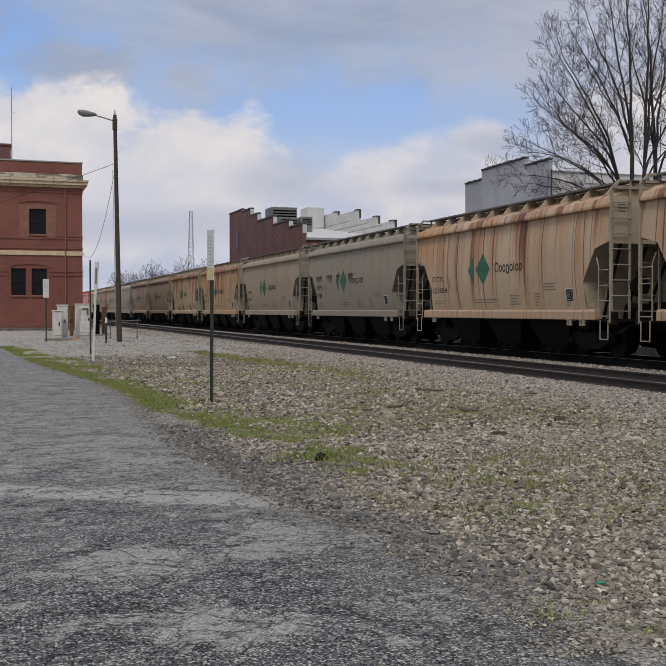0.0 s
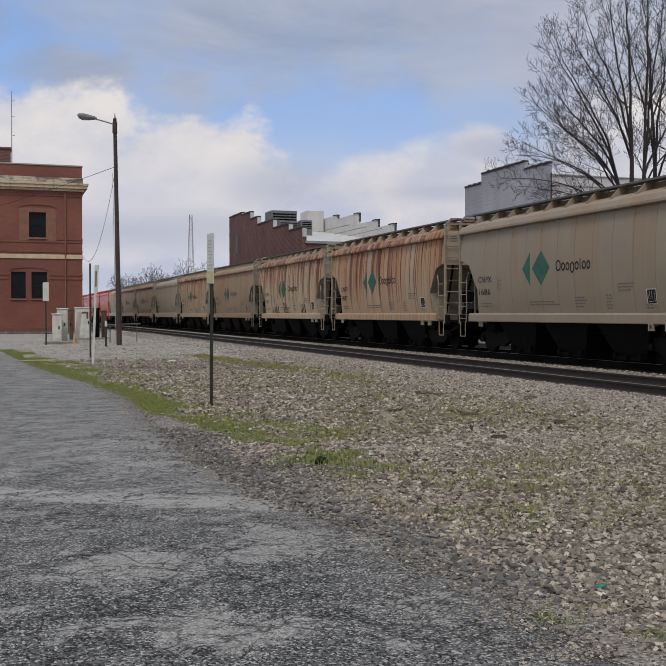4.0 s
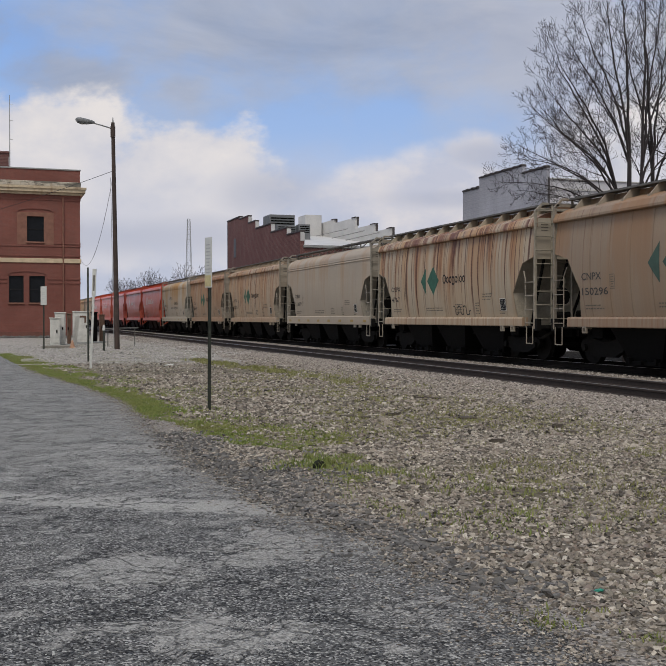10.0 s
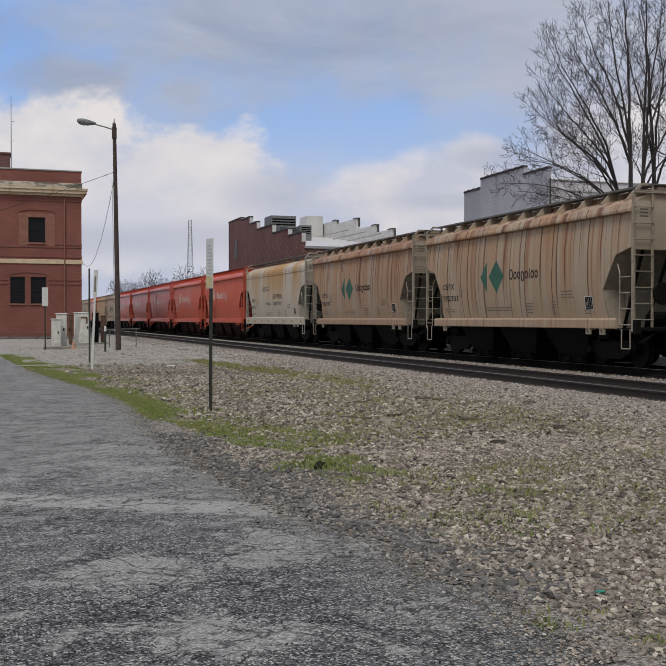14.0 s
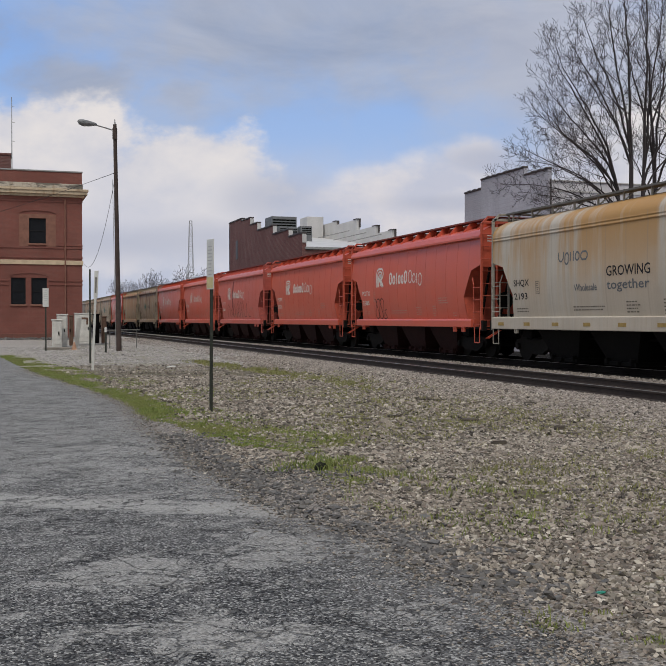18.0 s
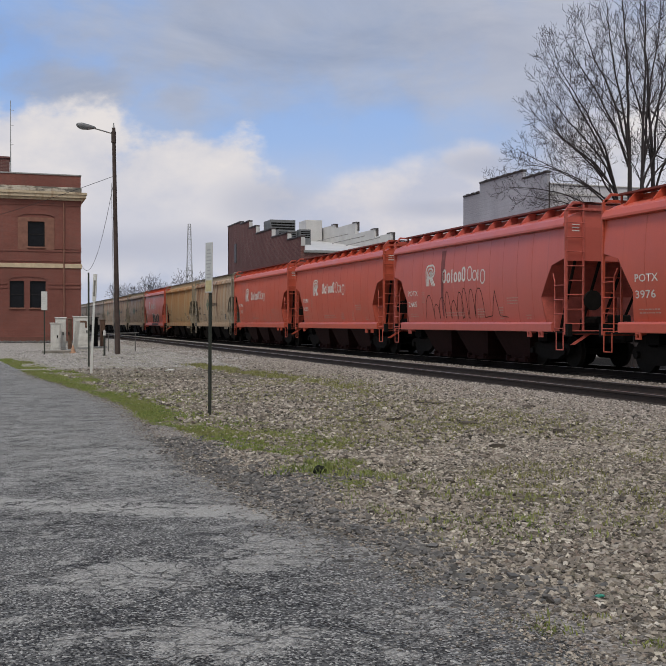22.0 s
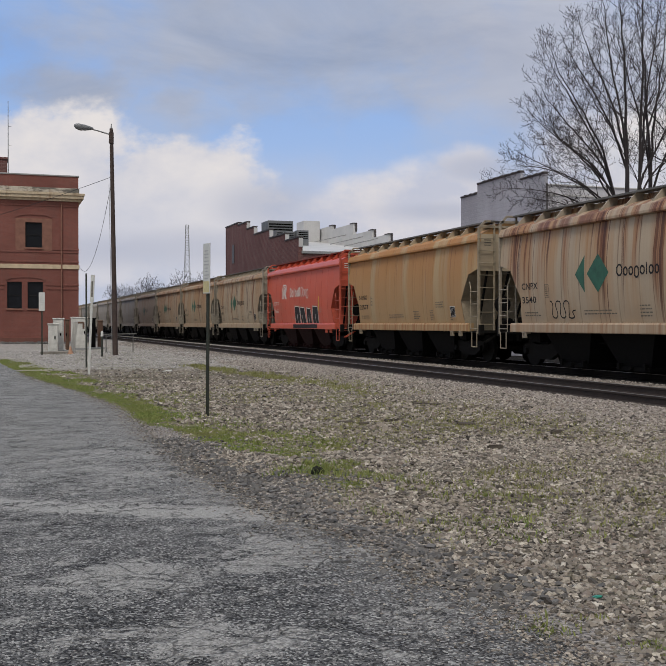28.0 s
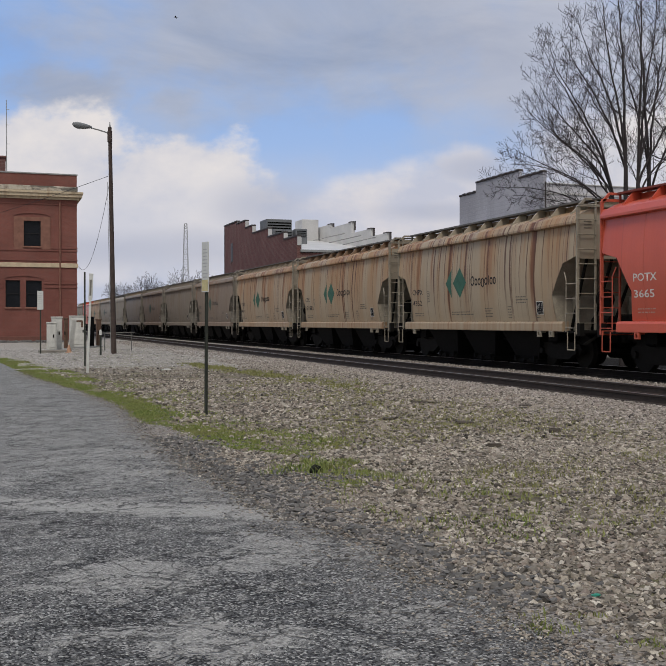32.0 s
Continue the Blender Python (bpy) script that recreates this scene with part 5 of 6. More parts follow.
    for z in (16.6, 18.2, 19.5):
        ant.tube((1.5, Y + 1.0, z), (1.75, Y + 1.0, z), 0.02, n=5)
    put("antenna", ant, M_GALV, house, "thin radio antenna")


build_depot()


# ---------------------------------------------------------------- buildings behind the train
def build_stepped_block():
    X, Y0 = 28.0, 92.7
    b = empty("stepped_brick_building", pose(0, 0, 0), "dark red brick building with stepped parapet and white roof", "building")
    steps = [(92.7, 97.4, 9.85), (97.4, 103.4, 10.58), (103.4, 110.1, 11.52), (110.1, 113.4, 12.42), (113.4, 117.6, 13.28), (117.6, 124.2, 13.58)]
    for y0, y1, z in steps:
        w = put("wall", Shape().box(X, X + 0.4, y0, y1, 0, z), M_BRICK2, b)
        put("coping", Shape().box(X - 0.06, X + 0.46, y0 - 0.06, y1 + 0.02, z, z + 0.16, 0.02), M_CAP, w)
        put("parapet_end", Shape().box(X + 0.02, X + 0.4, y0 - 0.08, y0, z - (0.3 if y0 > 117 else 0.85), z - 0.02), M_ROOF, w, "white painted parapet end")
        put("roof_flashing", Shape().box(X + 0.4, X + 0.46, y0, y1, z - 1.2, z - 0.1), M_ROOF, w)
    put("end_wall", Shape().box(X + 0.4, X + 17, Y0, Y0 + 0.4, 0, 8.5), M_BRICK2, b)
    put("wall", Shape().box(X, X + 17, 123.8, 124.2, 0, 13.2), M_BRICK2, b)
    put("roof", Shape().add([(X + 0.4, Y0, 8.55), (X + 17, Y0, 8.55), (X + 17, 123.8, 12.3), (X + 0.4, 123.8, 12.3),
                             (X + 0.4, Y0, 8.3), (X + 17, Y0, 8.3), (X + 17, 123.8, 12.0), (X + 0.4, 123.8, 12.0)],
                            [(0, 1, 2, 3), (7, 6, 5, 4), (0, 4, 5, 1), (1, 5, 6, 2), (2, 6, 7, 3), (3, 7, 4, 0)]), M_ROOF, b, "white membrane roof")
    put("gutter", Shape().box(X + 0.3, X + 17, Y0 - 0.18, Y0, 8.35, 8.6, 0.02), M_GALV, b)
    for y0, y1, z in ((96.0, 100.7, 10.77), (100.7, 106.6, 11.6), (106.6, 114.0, 12.85), (114.0, 123.8, 13.3)):
        w = put("parapet", Shape().box(X + 10.6, X + 11.0, y0, y1, 8.3, z), M_ROOF, b, "white painted stepped parapet")
        put("coping", Shape().box(X + 10.85, X + 11.05, y0 - 0.12, y0 + 0.02, z - 0.9, z + 0.1), M_CAP, w)
        put("coping_top", Shape().box(X + 10.55, X + 11.05, y0 - 0.12, y0 + 1.0, z, z + 0.1), M_CAP, w)
    for y in (98.0, 102.5, 108.0):
        z = 8.6 + (y - Y0) * 0.12
        put("vent_pipe", Shape().tube((X + 6.5, y, z + 0.35), (X + 10.4, y + 0.5, z + 1.3), 0.05, n=6), M_GALV, b, "thin pipe across the roof")
    slit = put("window", Shape().box(X - 0.02, X, 119.5, 120.6, 9.0, 11.2), M_GLASS, b, "small dark slit window")
    put("frame", Shape().box(X - 0.05, X - 0.02, 119.38, 119.5, 9.0, 11.2).box(X - 0.06, X - 0.02, 119.38, 120.7, 8.9, 9.0), M_CAP, slit, "narrow stone window frame")
    for x, y, w, d, h in ((30.2, 112, 3.0, 3.0, 2.6), (30.0, 108, 0.95, 1.2, 1.55), (31.05, 107.4, 0.95, 1.2, 1.5), (32.2, 107.0, 1.3, 1.2, 1.7)):
        z = 8.55 + (y - Y0) * 0.12
        u = tagged(put("air_conditioner", Shape().box(x, x + w, y, y + d, z, z + h, 0.03), plain("unit_grey", (0.16, 0.165, 0.17), 0.6, 0.3, 0.3, 2)), "grey rooftop air conditioning unit", "air conditioner", "rooftop units")
        for k in range(4):
            put("louvre", Shape().box(x + 0.12, x + w - 0.12, y - 0.03, y, z + h * (0.45 + 0.12 * k), z + h * (0.51 + 0.12 * k)), M_DARK, u)
    put("white_hut", Shape().box(X + 8.3, X + 10.4, 118, 121, 11, 14.2, 0.03), M_ROOF, b, "white rooftop stair head")


def build_grey_hall():
    X = 25.0
    b = empty("painted_block_building", pose(0, 0, 0), "pale grey painted masonry hall with stepped parapet", "building")
    for y0, y1, z in ((49.3, 51.3, 8.62), (44.6, 49.3, 9.12), (42.3, 44.6, 8.74)):
        w = put("wall", Shape().box(X, X + 0.18, y0, y1, 0, z), M_WALLGREY, b)
        put("coping", Shape().box(X - 0.05, X + 0.22, y0, y1, z, z + 0.10, 0.02), M_CAP, w)
        for k in range(int((y1 - y0) / 0.62)):
            put("coping_tile", Shape().box(X - 0.07, X + 0.24, y0 + 0.62 * k + 0.02, y0 + 0.62 * k + 0.30, z + 0.06, z + 0.125, 0.02), M_CAP, w)
    put("wall", Shape().box(X + 0.18, X + 12, 50.9, 51.3, 0, 8.4), M_WALLGREY, b)
    end = put("end_wall", Shape().box(X + 0.18, X + 12, 42.3, 42.7, 0, 8.2), M_ANNEX, b, "pale cream rendered end wall")
    put("coping", Shape().box(X + 0.18, X + 12, 42.24, 42.76, 8.2, 8.27, 0.02), M_ROOF, end)
    put("ledge", Shape().box(X + 0.18, X + 12, 42.26, 42.3, 7.72, 7.80), M_ROOF, end)
    put("roof", Shape().box(X + 0.18, X + 12, 42.7, 50.9, 7.9, 8.05), M_ROOF, b)
    put("downpipe", Shape().tube((X + 0.1, 42.24, 4), (X + 0.1, 42.24, 8.3), 0.035, n=8), M_CAP, b)


build_stepped_block()
build_grey_hall()


# ---------------------------------------------------------------- poles, signs, cabinets
def curve_tube(pts, r, n=5):
    s = Shape()
    for a, b in zip(pts, pts[1:]):
        s.tube(a, b, r, n=n, caps=False)
    return s


def sag(a, b, drop, k=14):
    a, b = Vector(a), Vector(b)
    return [a.lerp(b, i / k) - Vector((0, 0, drop * 4 * (i / k) * (1 - i / k))) for i in range(k + 1)]


def build_lamp_pole():
    base = Vector((6.04, 52.2, 0))
    top = Vector((5.86, 52.2, 11.5))
    p = empty("street_lamp", pose(0, 0, 0), "tall dark wooden pole with a street lamp", "street lamp")
    rings = []
    for i in range(9):
        c, r = base.lerp(top, i / 8), 0.138 - 0.006 * i
        rings.append([(c.x + r * cos(2 * pi * k / 12), c.y + r * sin(2 * pi * k / 12), c.z - (0.1 if i == 0 else 0)) for k in range(12)])
    s = Shape().loft(rings)
    put("pole", s, M_POLE, p)
    put("insulator", Shape().tube(top, top + Vector((0, 0, 0.14)), 0.05, 0.03, n=8).tube(top + Vector((0, 0, 0.1)), top + Vector((0, 0, 0.25)), 0.025, n=6), M_GALV, p)
    put("bracket_band", Shape().tube(top - Vector((0, 0, 0.75)), top - Vector((0, 0, 0.2)), 0.125, n=10), M_POLE, p)
    put("arm", curve_tube([top - Vector((0, 0, 0.32)), top + Vector((-0.5, -0.05, -0.2)), top + Vector((-1.1, -0.1, -0.08))], 0.035), M_GALV, p)
    head = Shape()
    prof = [(0, 0.03, 0.03), (0.12, 0.10, 0.07), (0.4, 0.15, 0.12), (0.7, 0.17, 0.14), (0.88, 0.12, 0.1), (0.95, 0.03, 0.03)]
    v, f, n = [], [], 12
    for d, w, h in prof:
        v += [(top.x - 0.9 - d, top.y - 0.1 + w * cos(2 * pi * i / n), top.z - 0.06 + 0.1 * d + h * sin(2 * pi * i / n) * (1.5 if sin(2 * pi * i / n) < 0 else 1)) for i in range(n)]
    for k in range(len(prof) - 1):
        f += [(k * n + i, k * n + (i + 1) % n, k * n + n + (i + 1) % n, k * n + n + i) for i in range(n)]
    head.add(v, f)
    put("lamp_head", head, plain("lamp_grey", (0.19, 0.195, 0.20), 0.5, 0.2, 0.3, 6), p, "grey cobra lamp head", smooth=True)
    put("lens", Shape().tube((top.x - 1.5, top.y - 0.1, top.z - 0.2), (top.x - 1.5, top.y - 0.1, top.z - 0.06), 0.06, 0.15, n=12), plain("lens_glass", (0.5, 0.5, 0.47), 0.2, 0, 0.1, 5), p)
    put("conduit", Shape().tube(base + Vector((-0.17, -0.1, 0)), top + Vector((-0.13, -0.1, -2.8)), 0.012, n=6), M_GALV, p)
    for a, b, d, lab in (((5.88, 52.1, 9.05), (-2.6, 88.2, 9.55), 0.15, 0), ((5.88, 52.1, 8.95), (7.25, 88.1, 6.4), 1.9, 2)):
        w = put("power_wire", curve_tube(sag(a, b, d), 0.013, 4), M_BLACK)
        tagged(w, "thin black overhead wire from the pole", "wire", "wires on the pole")


build_lamp_pole()


def build_sign(name, x, y, h, w, plate, lean, label, post_mat, face_turn=0.0, wide_post=0.045, rows=6):
    s = empty(name, pose(x, y, 0, 0, lean, face_turn), label, "sign")
    post = Shape().box(-wide_post / 2, wide_post / 2, -0.02, 0.005, -0.15, h)
    post.box(-wide_post / 2 - 0.012, -wide_post / 2, -0.03, 0.005, -0.15, h).box(wide_post / 2, wide_post / 2 + 0.012, -0.03, 0.005, -0.15, h)
    put("post", post, post_mat, s)
    if plate:
        pl = put("plate", Shape().box(-w / 2, w / 2, -0.045, -0.033, h - plate, h, 0.004), M_SIGN, s)
        rnd = random.Random(3)
        b = Shape()
        z = h - 0.12
        for k in range(rows):
            ww = w * rnd.uniform(0.4, 0.8)
            b.box(-ww / 2, ww / 2, -0.0485, -0.0455, z - 0.018, z)
            z -= (plate * 0.62) / rows
        put("writing", b, M_BARS, pl)
    return s


sign = build_sign("trespass_sign", 3.55, 17.13, 2.98, 0.30, 0.86, 0.9, "tall narrow weathered sign on a dark steel post", M_POST, -79, rows=9)
put("sticker", Shape().box(-0.13, 0.13, -0.0485, -0.0455, 2.14, 2.33), plain("pale_yellow", (0.52, 0.44, 0.22), 0.6, 0, 0.3, 12), sign, "faded yellow panel")
build_sign("marker_sign", 2.51, 53.38, 3.2, 0.3, 0.95, 0, "small white marker board on a thin dark post", M_POST, -12)
paddle = empty("white_marker_post", pose(2.96, 32.72, 0, 0, 2.6, -30), "slim white marker post with a bent top", "marker post")
put("post", Shape().box(-0.038, 0.038, -0.01, 0.01, -0.1, 2.3, 0.004), M_SIGN, paddle)
put("head", Shape().box(-0.065, 0.065, -0.012, 0.012, 2.3, 3.15, 0.004), M_SIGN, paddle, "white board with worn writing")
put("writing", Shape().box(-0.03, 0.03, -0.016, -0.0125, 2.45, 2.95), M_FADED, paddle)
thin = empty("thin_stake", pose(3.35, 38.0, 0), "thin dark steel stake in the gravel", "stake")
put("post", Shape().box(-0.03, 0.03, -0.03, 0.03, -0.1, 3.45, 0.005), M_POST, thin)


def build_cabinets():
    def cabinet(x, y, w, d, h, mat, label, pad=True):
        c = empty("signal_cabinet", pose(x, y, 0), label, "cabinet", "trackside cabinets")
        put("body", Shape().box(0, w, 0, d, 0.12, h, 0.02), mat, c)
        put("lid", Shape().box(-0.04, w + 0.04, -0.04, d + 0.04, h, h + 0.07, 0.02), mat, c)
        door = put("door", Shape().box(0.06, w - 0.06, -0.025, -0.002, 0.25, h - 0.1, 0.008), mat, c)
        put("handle", Shape().box(w - 0.2, w - 0.14, -0.06, -0.025, h * 0.5, h * 0.5 + 0.18), M_DARK, door)
        put("base", Shape().box(-0.12, w + 0.12, -0.12, d + 0.12, -0.05, 0.12, 0.02), M_GALV, c)
        return c
    cabinet(3.0, 56.6, 0.5, 0.5, 1.55, M_CABINET, "low white painted steel signal cabinet with scuffs")
    cabinet(3.3, 57.4, 0.55, 0.5, 1.85, M_CABINET, "white painted steel signal cabinet with scuffs")
    cabinet(4.1, 59.5, 0.2, 0.4, 1.8, M_RUSTY, "narrow rusty brown steel cabinet")
    c = cabinet(4.75, 64.0, 0.95, 0.6, 1.95, M_CABINET, "dirty white steel relay cabinet with a rusty patch")
    put("rust_patch", Shape().box(0.25, 0.75, -0.03, -0.026, 1.62, 1.74).box(0.66, 0.78, -0.031, -0.027, 1.3, 1.7), M_RUSTY, c, "dark rust patch")
    cabinet(5.95, 65.0, 0.35, 0.5, 1.9, M_DARK, "narrow black steel cabinet")
    cabinet(6.55, 66.0, 0.3, 0.4, 1.75, M_RUSTY, "narrow dark rusty cabinet")
    board = put("leaning_board", Shape().box(0, 0.26, -0.02, 0.02, 0, 1.75, 0.006), M_CABINET, at=pose(4.42, 60.6, 0.02, 8, 5, 4))
    tagged(board, "weathered white board leaning by the cabinets", "board")
    fence = empty("low_rail", pose(6.2, 58.0, 0), "low grey pipe rail on two posts", "rail")
    for x in (0, 1.5):
        put("post", Shape().tube((x, 0, -0.1), (x, 0, 1.02), 0.028, n=8), M_GRATE, fence)
    put("bar", Shape().tube((-0.15, 0, 1.0), (1.7, 0, 1.04), 0.03, n=8), M_GRATE, fence)
    slab = put("concrete_slab", Shape().box(-0.75, 0.75, -0.5, 0.5, -0.05, 0.14, 0.03), plain("old_concrete", (0.22, 0.20, 0.17), 0.9, 0, 0.4, 5, 0.4), at=pose(3.3, 55.6, 0, 0, 0, 6))
    tagged(slab, "worn concrete slab in the gravel", "slab")
    cone = empty("marker_cone", pose(4.0, 54.6, 0), "small faded orange marker cone", "cone")
    faded = plain("faded_orange", (0.42, 0.24, 0.15), 0.7, 0, 0.3, 6)
    put("cone", Shape().tube((0, 0, 0.03), (0, 0, 0.42), 0.14, 0.04, n=12), faded, cone)
    put("base", Shape().box(-0.17, 0.17, -0.17, 0.17, 0, 0.04, 0.01), faded, cone)
    b = empty("bollard", pose(5.1, 49.5, 0), "slim dark post with a white cap", "bollard")
    put("post", Shape().tube((0, 0, -0.1), (0, 0, 1.0), 0.05, n=10), M_POST, b)
    put("cap", Shape().tube((0, 0, 1.0), (0, 0, 1.2), 0.07, 0.06, n=10).tube((0, 0, 1.2), (0, 0, 1.26), 0.06, 0.03, n=10), M_SIGN, b, "white cap")


build_cabinets()


def build_mast():
    m = empty("radio_mast", pose(74.5, 400, 0), "distant grey lattice radio mast", "mast")
    s = Shape()
    w = lambda z: 1.6 - 1.1 * z / 41
    c = [(-1, -1), (1, -1), (1, 1), (-1, 1)]
    for k in range(20):
        z0, z1 = k * 2.05, (k + 1) * 2.05
        for i in range(4):
            a, b = c[i], c[(i + 1) % 4]
            p = lambda q, z: (q[0] * w(z), q[1] * w(z), z)
            s.tube(p(a, z0), p(a, z1), 0.09, n=4, caps=False)
            s.tube(p(a, z0), p(b, z1), 0.05, n=4, caps=False)
            s.tube(p(a, z1), p(b, z1), 0.05, n=4, caps=False)
    put("lattice", s, M_GALV, m)


build_mast()


# ---------------------------------------------------------------- bare trees
def skin(shape, pts, r0, r1, sides):
    for i, (p, q) in enumerate(zip(pts, pts[1:])):
        k0, k1 = i / (len(pts) - 1), (i + 1) / (len(pts) - 1)
        shape.tube(p, q, r0 + (r1 - r0) * k0, r0 + (r1 - r0) * k1, sides, False)


def bezier(a, b, c, d, n):
    out = []
    for i in range(n + 1):
        t = i / n
        u = 1 - t
        out.append(a * (u * u * u) + b * (3 * u * u * t) + c * (3 * u * t * t) + d * (t * t * t))
    return out


def wander(rnd, pts, k):
    """Small bends along a limb, so that no branch runs dead straight."""
    drift = Vector((0, 0, 0))
    out = [pts[0]]
    for p in pts[1:]:
        drift = drift * 0.6 + Vector((rnd.gauss(0, k), rnd.gauss(0, k), rnd.gauss(0, k * 0.7)))
        out.append(p + drift)
    return out


def side_branches(rnd, shape, pts, r0, r1, reach, many, level, least):
    """Branches along a limb that leave it at a slant and then turn up."""
    n = len(pts) - 1
    turn = rnd.uniform(0, 2 * pi)
    for k in range(many):
        t = 0.18 + 0.80 * (k + rnd.random()) / many
        i = min(n - 1, int(t * n))
        p = pts[i].lerp(pts[i + 1], t * n - i)
        d = (pts[i + 1] - pts[i]).normalized()
        turn += 2.4 + rnd.uniform(-0.5, 0.5)
        side = Matrix.Rotation(turn, 3, d) @ d.orthogonal().normalized()
        a = rnd.uniform(0.5, 0.95)
        l = reach * rnd.uniform(0.6, 1.15) * (1.1 - 0.6 * t)
        go = d * cos(a) + side * sin(a)
        end = p + go * l + Vector((0, 0, 0.16 * l))
        segs = (3, 4, 6)[level - 1]
        line = wander(rnd, bezier(p, p + go * (0.4 * l), end - (go * 0.6 + Vector((0, 0, 0.55)) + d * 0.3).normalized() * (0.35 * l), end, segs), 0.008 * l ** 0.5)
        q0 = max(least * 1.4, (r0 + (r1 - r0) * t) * 0.5)
        skin(shape, line, q0, least, 3 if level == 1 else 4)
        if level > 1:
            side_branches(rnd, shape, line, q0, least, reach * 0.46, (0, 4, 6)[level - 1], level - 1, least)


def bare_tree(name, x, y, limbs, seed, label, group, right, stem, least=0.0038, counts=(12, 3), reach=1.5, sides=7):
    """limbs hold (start u, start z, end u, end z, radius): u runs along right, z is the height."""
    rnd = random.Random(seed)
    t = empty(name, pose(x, y, 0), label, "tree", group)
    trunk, crown = Shape(), Shape()
    place = lambda u, z, dep: right * u + Vector((-right.y, right.x, 0)) * dep + Vector((0, 0, z))
    for u, z, r in stem:
        foot = place(u * 0.35, -0.1, 0)
        skin(trunk, wander(rnd, bezier(foot, place(u * 0.35, z * 0.4, 0), place(u * 0.7, z * 0.7, 0), place(u, z, 0), 6), 0.02), r * 1.5, r, sides + 2)
    for u0, z0, u1, z1, r in limbs:
        dep = rnd.uniform(-0.45, 0.45) * (abs(u1 - u0) + 1.4)
        a, d = place(u0, z0, 0), place(u1, z1, dep)
        du, dz = u1 - u0, z1 - z0
        rise = 0.30 if dz > 2.5 else 0.05
        b = place(u0 + 0.22 * du, z0 + (0.45 if dz > 2.5 else 0.75) * dz + 0.1, dep * 0.2)
        c = place(u1 - 0.22 * du, z1 - rise * dz - (0.0 if dz > 2.5 else -0.15), dep * 0.8)
        line = wander(rnd, bezier(a, b, c, d, 12), 0.03)
        skin(trunk, line, r, least * 1.3, sides)
        side_branches(rnd, crown, line, r, least, reach * (0.75 + 0.05 * abs(dz)), counts[0], counts[1], least)
    put("trunk", trunk, M_BARK, t)
    put("crown", crown, M_BARK, t)


def build_trees():
    label = "large leafless tree with many upright grey stems"
    right = Vector((cos(radians(YAW0)), -sin(radians(YAW0)), 0))
    # limbs leave the three stems at u = -0.5, -0.05 and 0.4
    reachout = [(-0.40, 5.0, -4.75, 6.75, 0.036), (-0.38, 4.8, -4.5, 6.05, 0.034), (-0.42, 5.3, -4.4, 7.4, 0.036), (-0.44, 5.5, -4.1, 8.2, 0.038), (-0.47, 5.8, -3.95, 9.0, 0.04), (-0.5, 6.15, -3.55, 9.7, 0.04),
                (-0.5, 6.2, -3.4, 10.4, 0.045), (-0.5, 6.2, -3.3, 11.2, 0.05), (-0.5, 6.2, -2.95, 11.9, 0.05), (-0.05, 7.1, -2.4, 12.4, 0.045), (-0.05, 7.2, -1.7, 13.0, 0.05), (-0.05, 7.2, -2.0, 10.6, 0.035),
                (-0.05, 7.2, -1.1, 13.8, 0.05), (-0.05, 7.2, -0.3, 14.6, 0.06), (0.4, 6.8, 0.5, 14.8, 0.06), (0.4, 6.8, 1.3, 14.0, 0.05), (0.4, 6.8, 2.1, 12.8, 0.045), (0.38, 6.4, 2.9, 11.2, 0.045),
                (0.36, 6.0, 3.3, 9.4, 0.04), (-0.36, 4.6, -3.5, 5.5, 0.03), (-0.42, 5.4, -2.6, 7.9, 0.03), (-0.5, 6.1, -2.9, 8.7, 0.034)]
    reachout = [(a, b, c * (0.93 if c < -2 else 1.0), d, r) for a, b, c, d, r in reachout]
    bare_tree("bare_tree", 21.75, 31.0, reachout, 11, label, "bare trees", right, [(-0.5, 6.25, 0.065), (-0.05, 7.25, 0.075), (0.4, 6.85, 0.07)], counts=(12, 3))
    bare_tree("bare_tree", 22.95, 31.4, [(0, 7.0, -1.4, 12.4, 0.05), (0, 7.4, -0.3, 14.0, 0.06), (0, 7.2, 0.9, 13.6, 0.05), (0, 6.0, 1.9, 11.0, 0.05), (0, 5.6, -1.5, 8.6, 0.03)], 23, label, "bare trees", right, [(0, 7.6, 0.07)], counts=(10, 3))
    bare_tree("bare_tree", 24.6, 30.6, [(0, 6.4, -2.0, 10.2, 0.05), (0, 6.8, -1.2, 13.2, 0.06), (0, 7.2, 0.1, 14.2, 0.06), (0, 6.8, 1.3, 12.8, 0.05), (0, 6.0, 2.0, 9.8, 0.05), (0, 5.6, -2.2, 8.0, 0.04)], 37, label, "bare trees", right, [(0, 7.4, 0.08)], counts=(10, 3))
    rnd = random.Random(4)
    for k, (px, h, w) in enumerate(((276, 10.6, 2.2), (302, 11.8, 2.6), (322, 11.2, 2.0), (348, 13.0, 3.0), (366, 13.4, 2.6), (392, 11.6, 2.2), (418, 13.2, 2.6), (440, 13.8, 3.2), (462, 13.2, 2.6), (488, 13.6, 2.8))):
        y0 = rnd.uniform(225, 275)
        x0 = y0 * tan(radians(YAW0) + atan((px - 784) / FOCAL))
        limbs = []
        for i in range(11):
            a = radians(-74 + 148 * (i + rnd.uniform(-0.3, 0.3)) / 10)
            limbs.append((0.1 * sin(a), h * 0.62, w * sin(a), h * 0.70 + h * 0.30 * cos(a) * rnd.uniform(0.85, 1.05), 0.07))
        bare_tree("distant_tree", x0, y0, limbs, 50 + k, "distant leafless tree behind the railway", "distant trees", right, [(0, h * 0.64, 0.13)], 0.014, (6, 2), 1.5, 4)


build_trees()


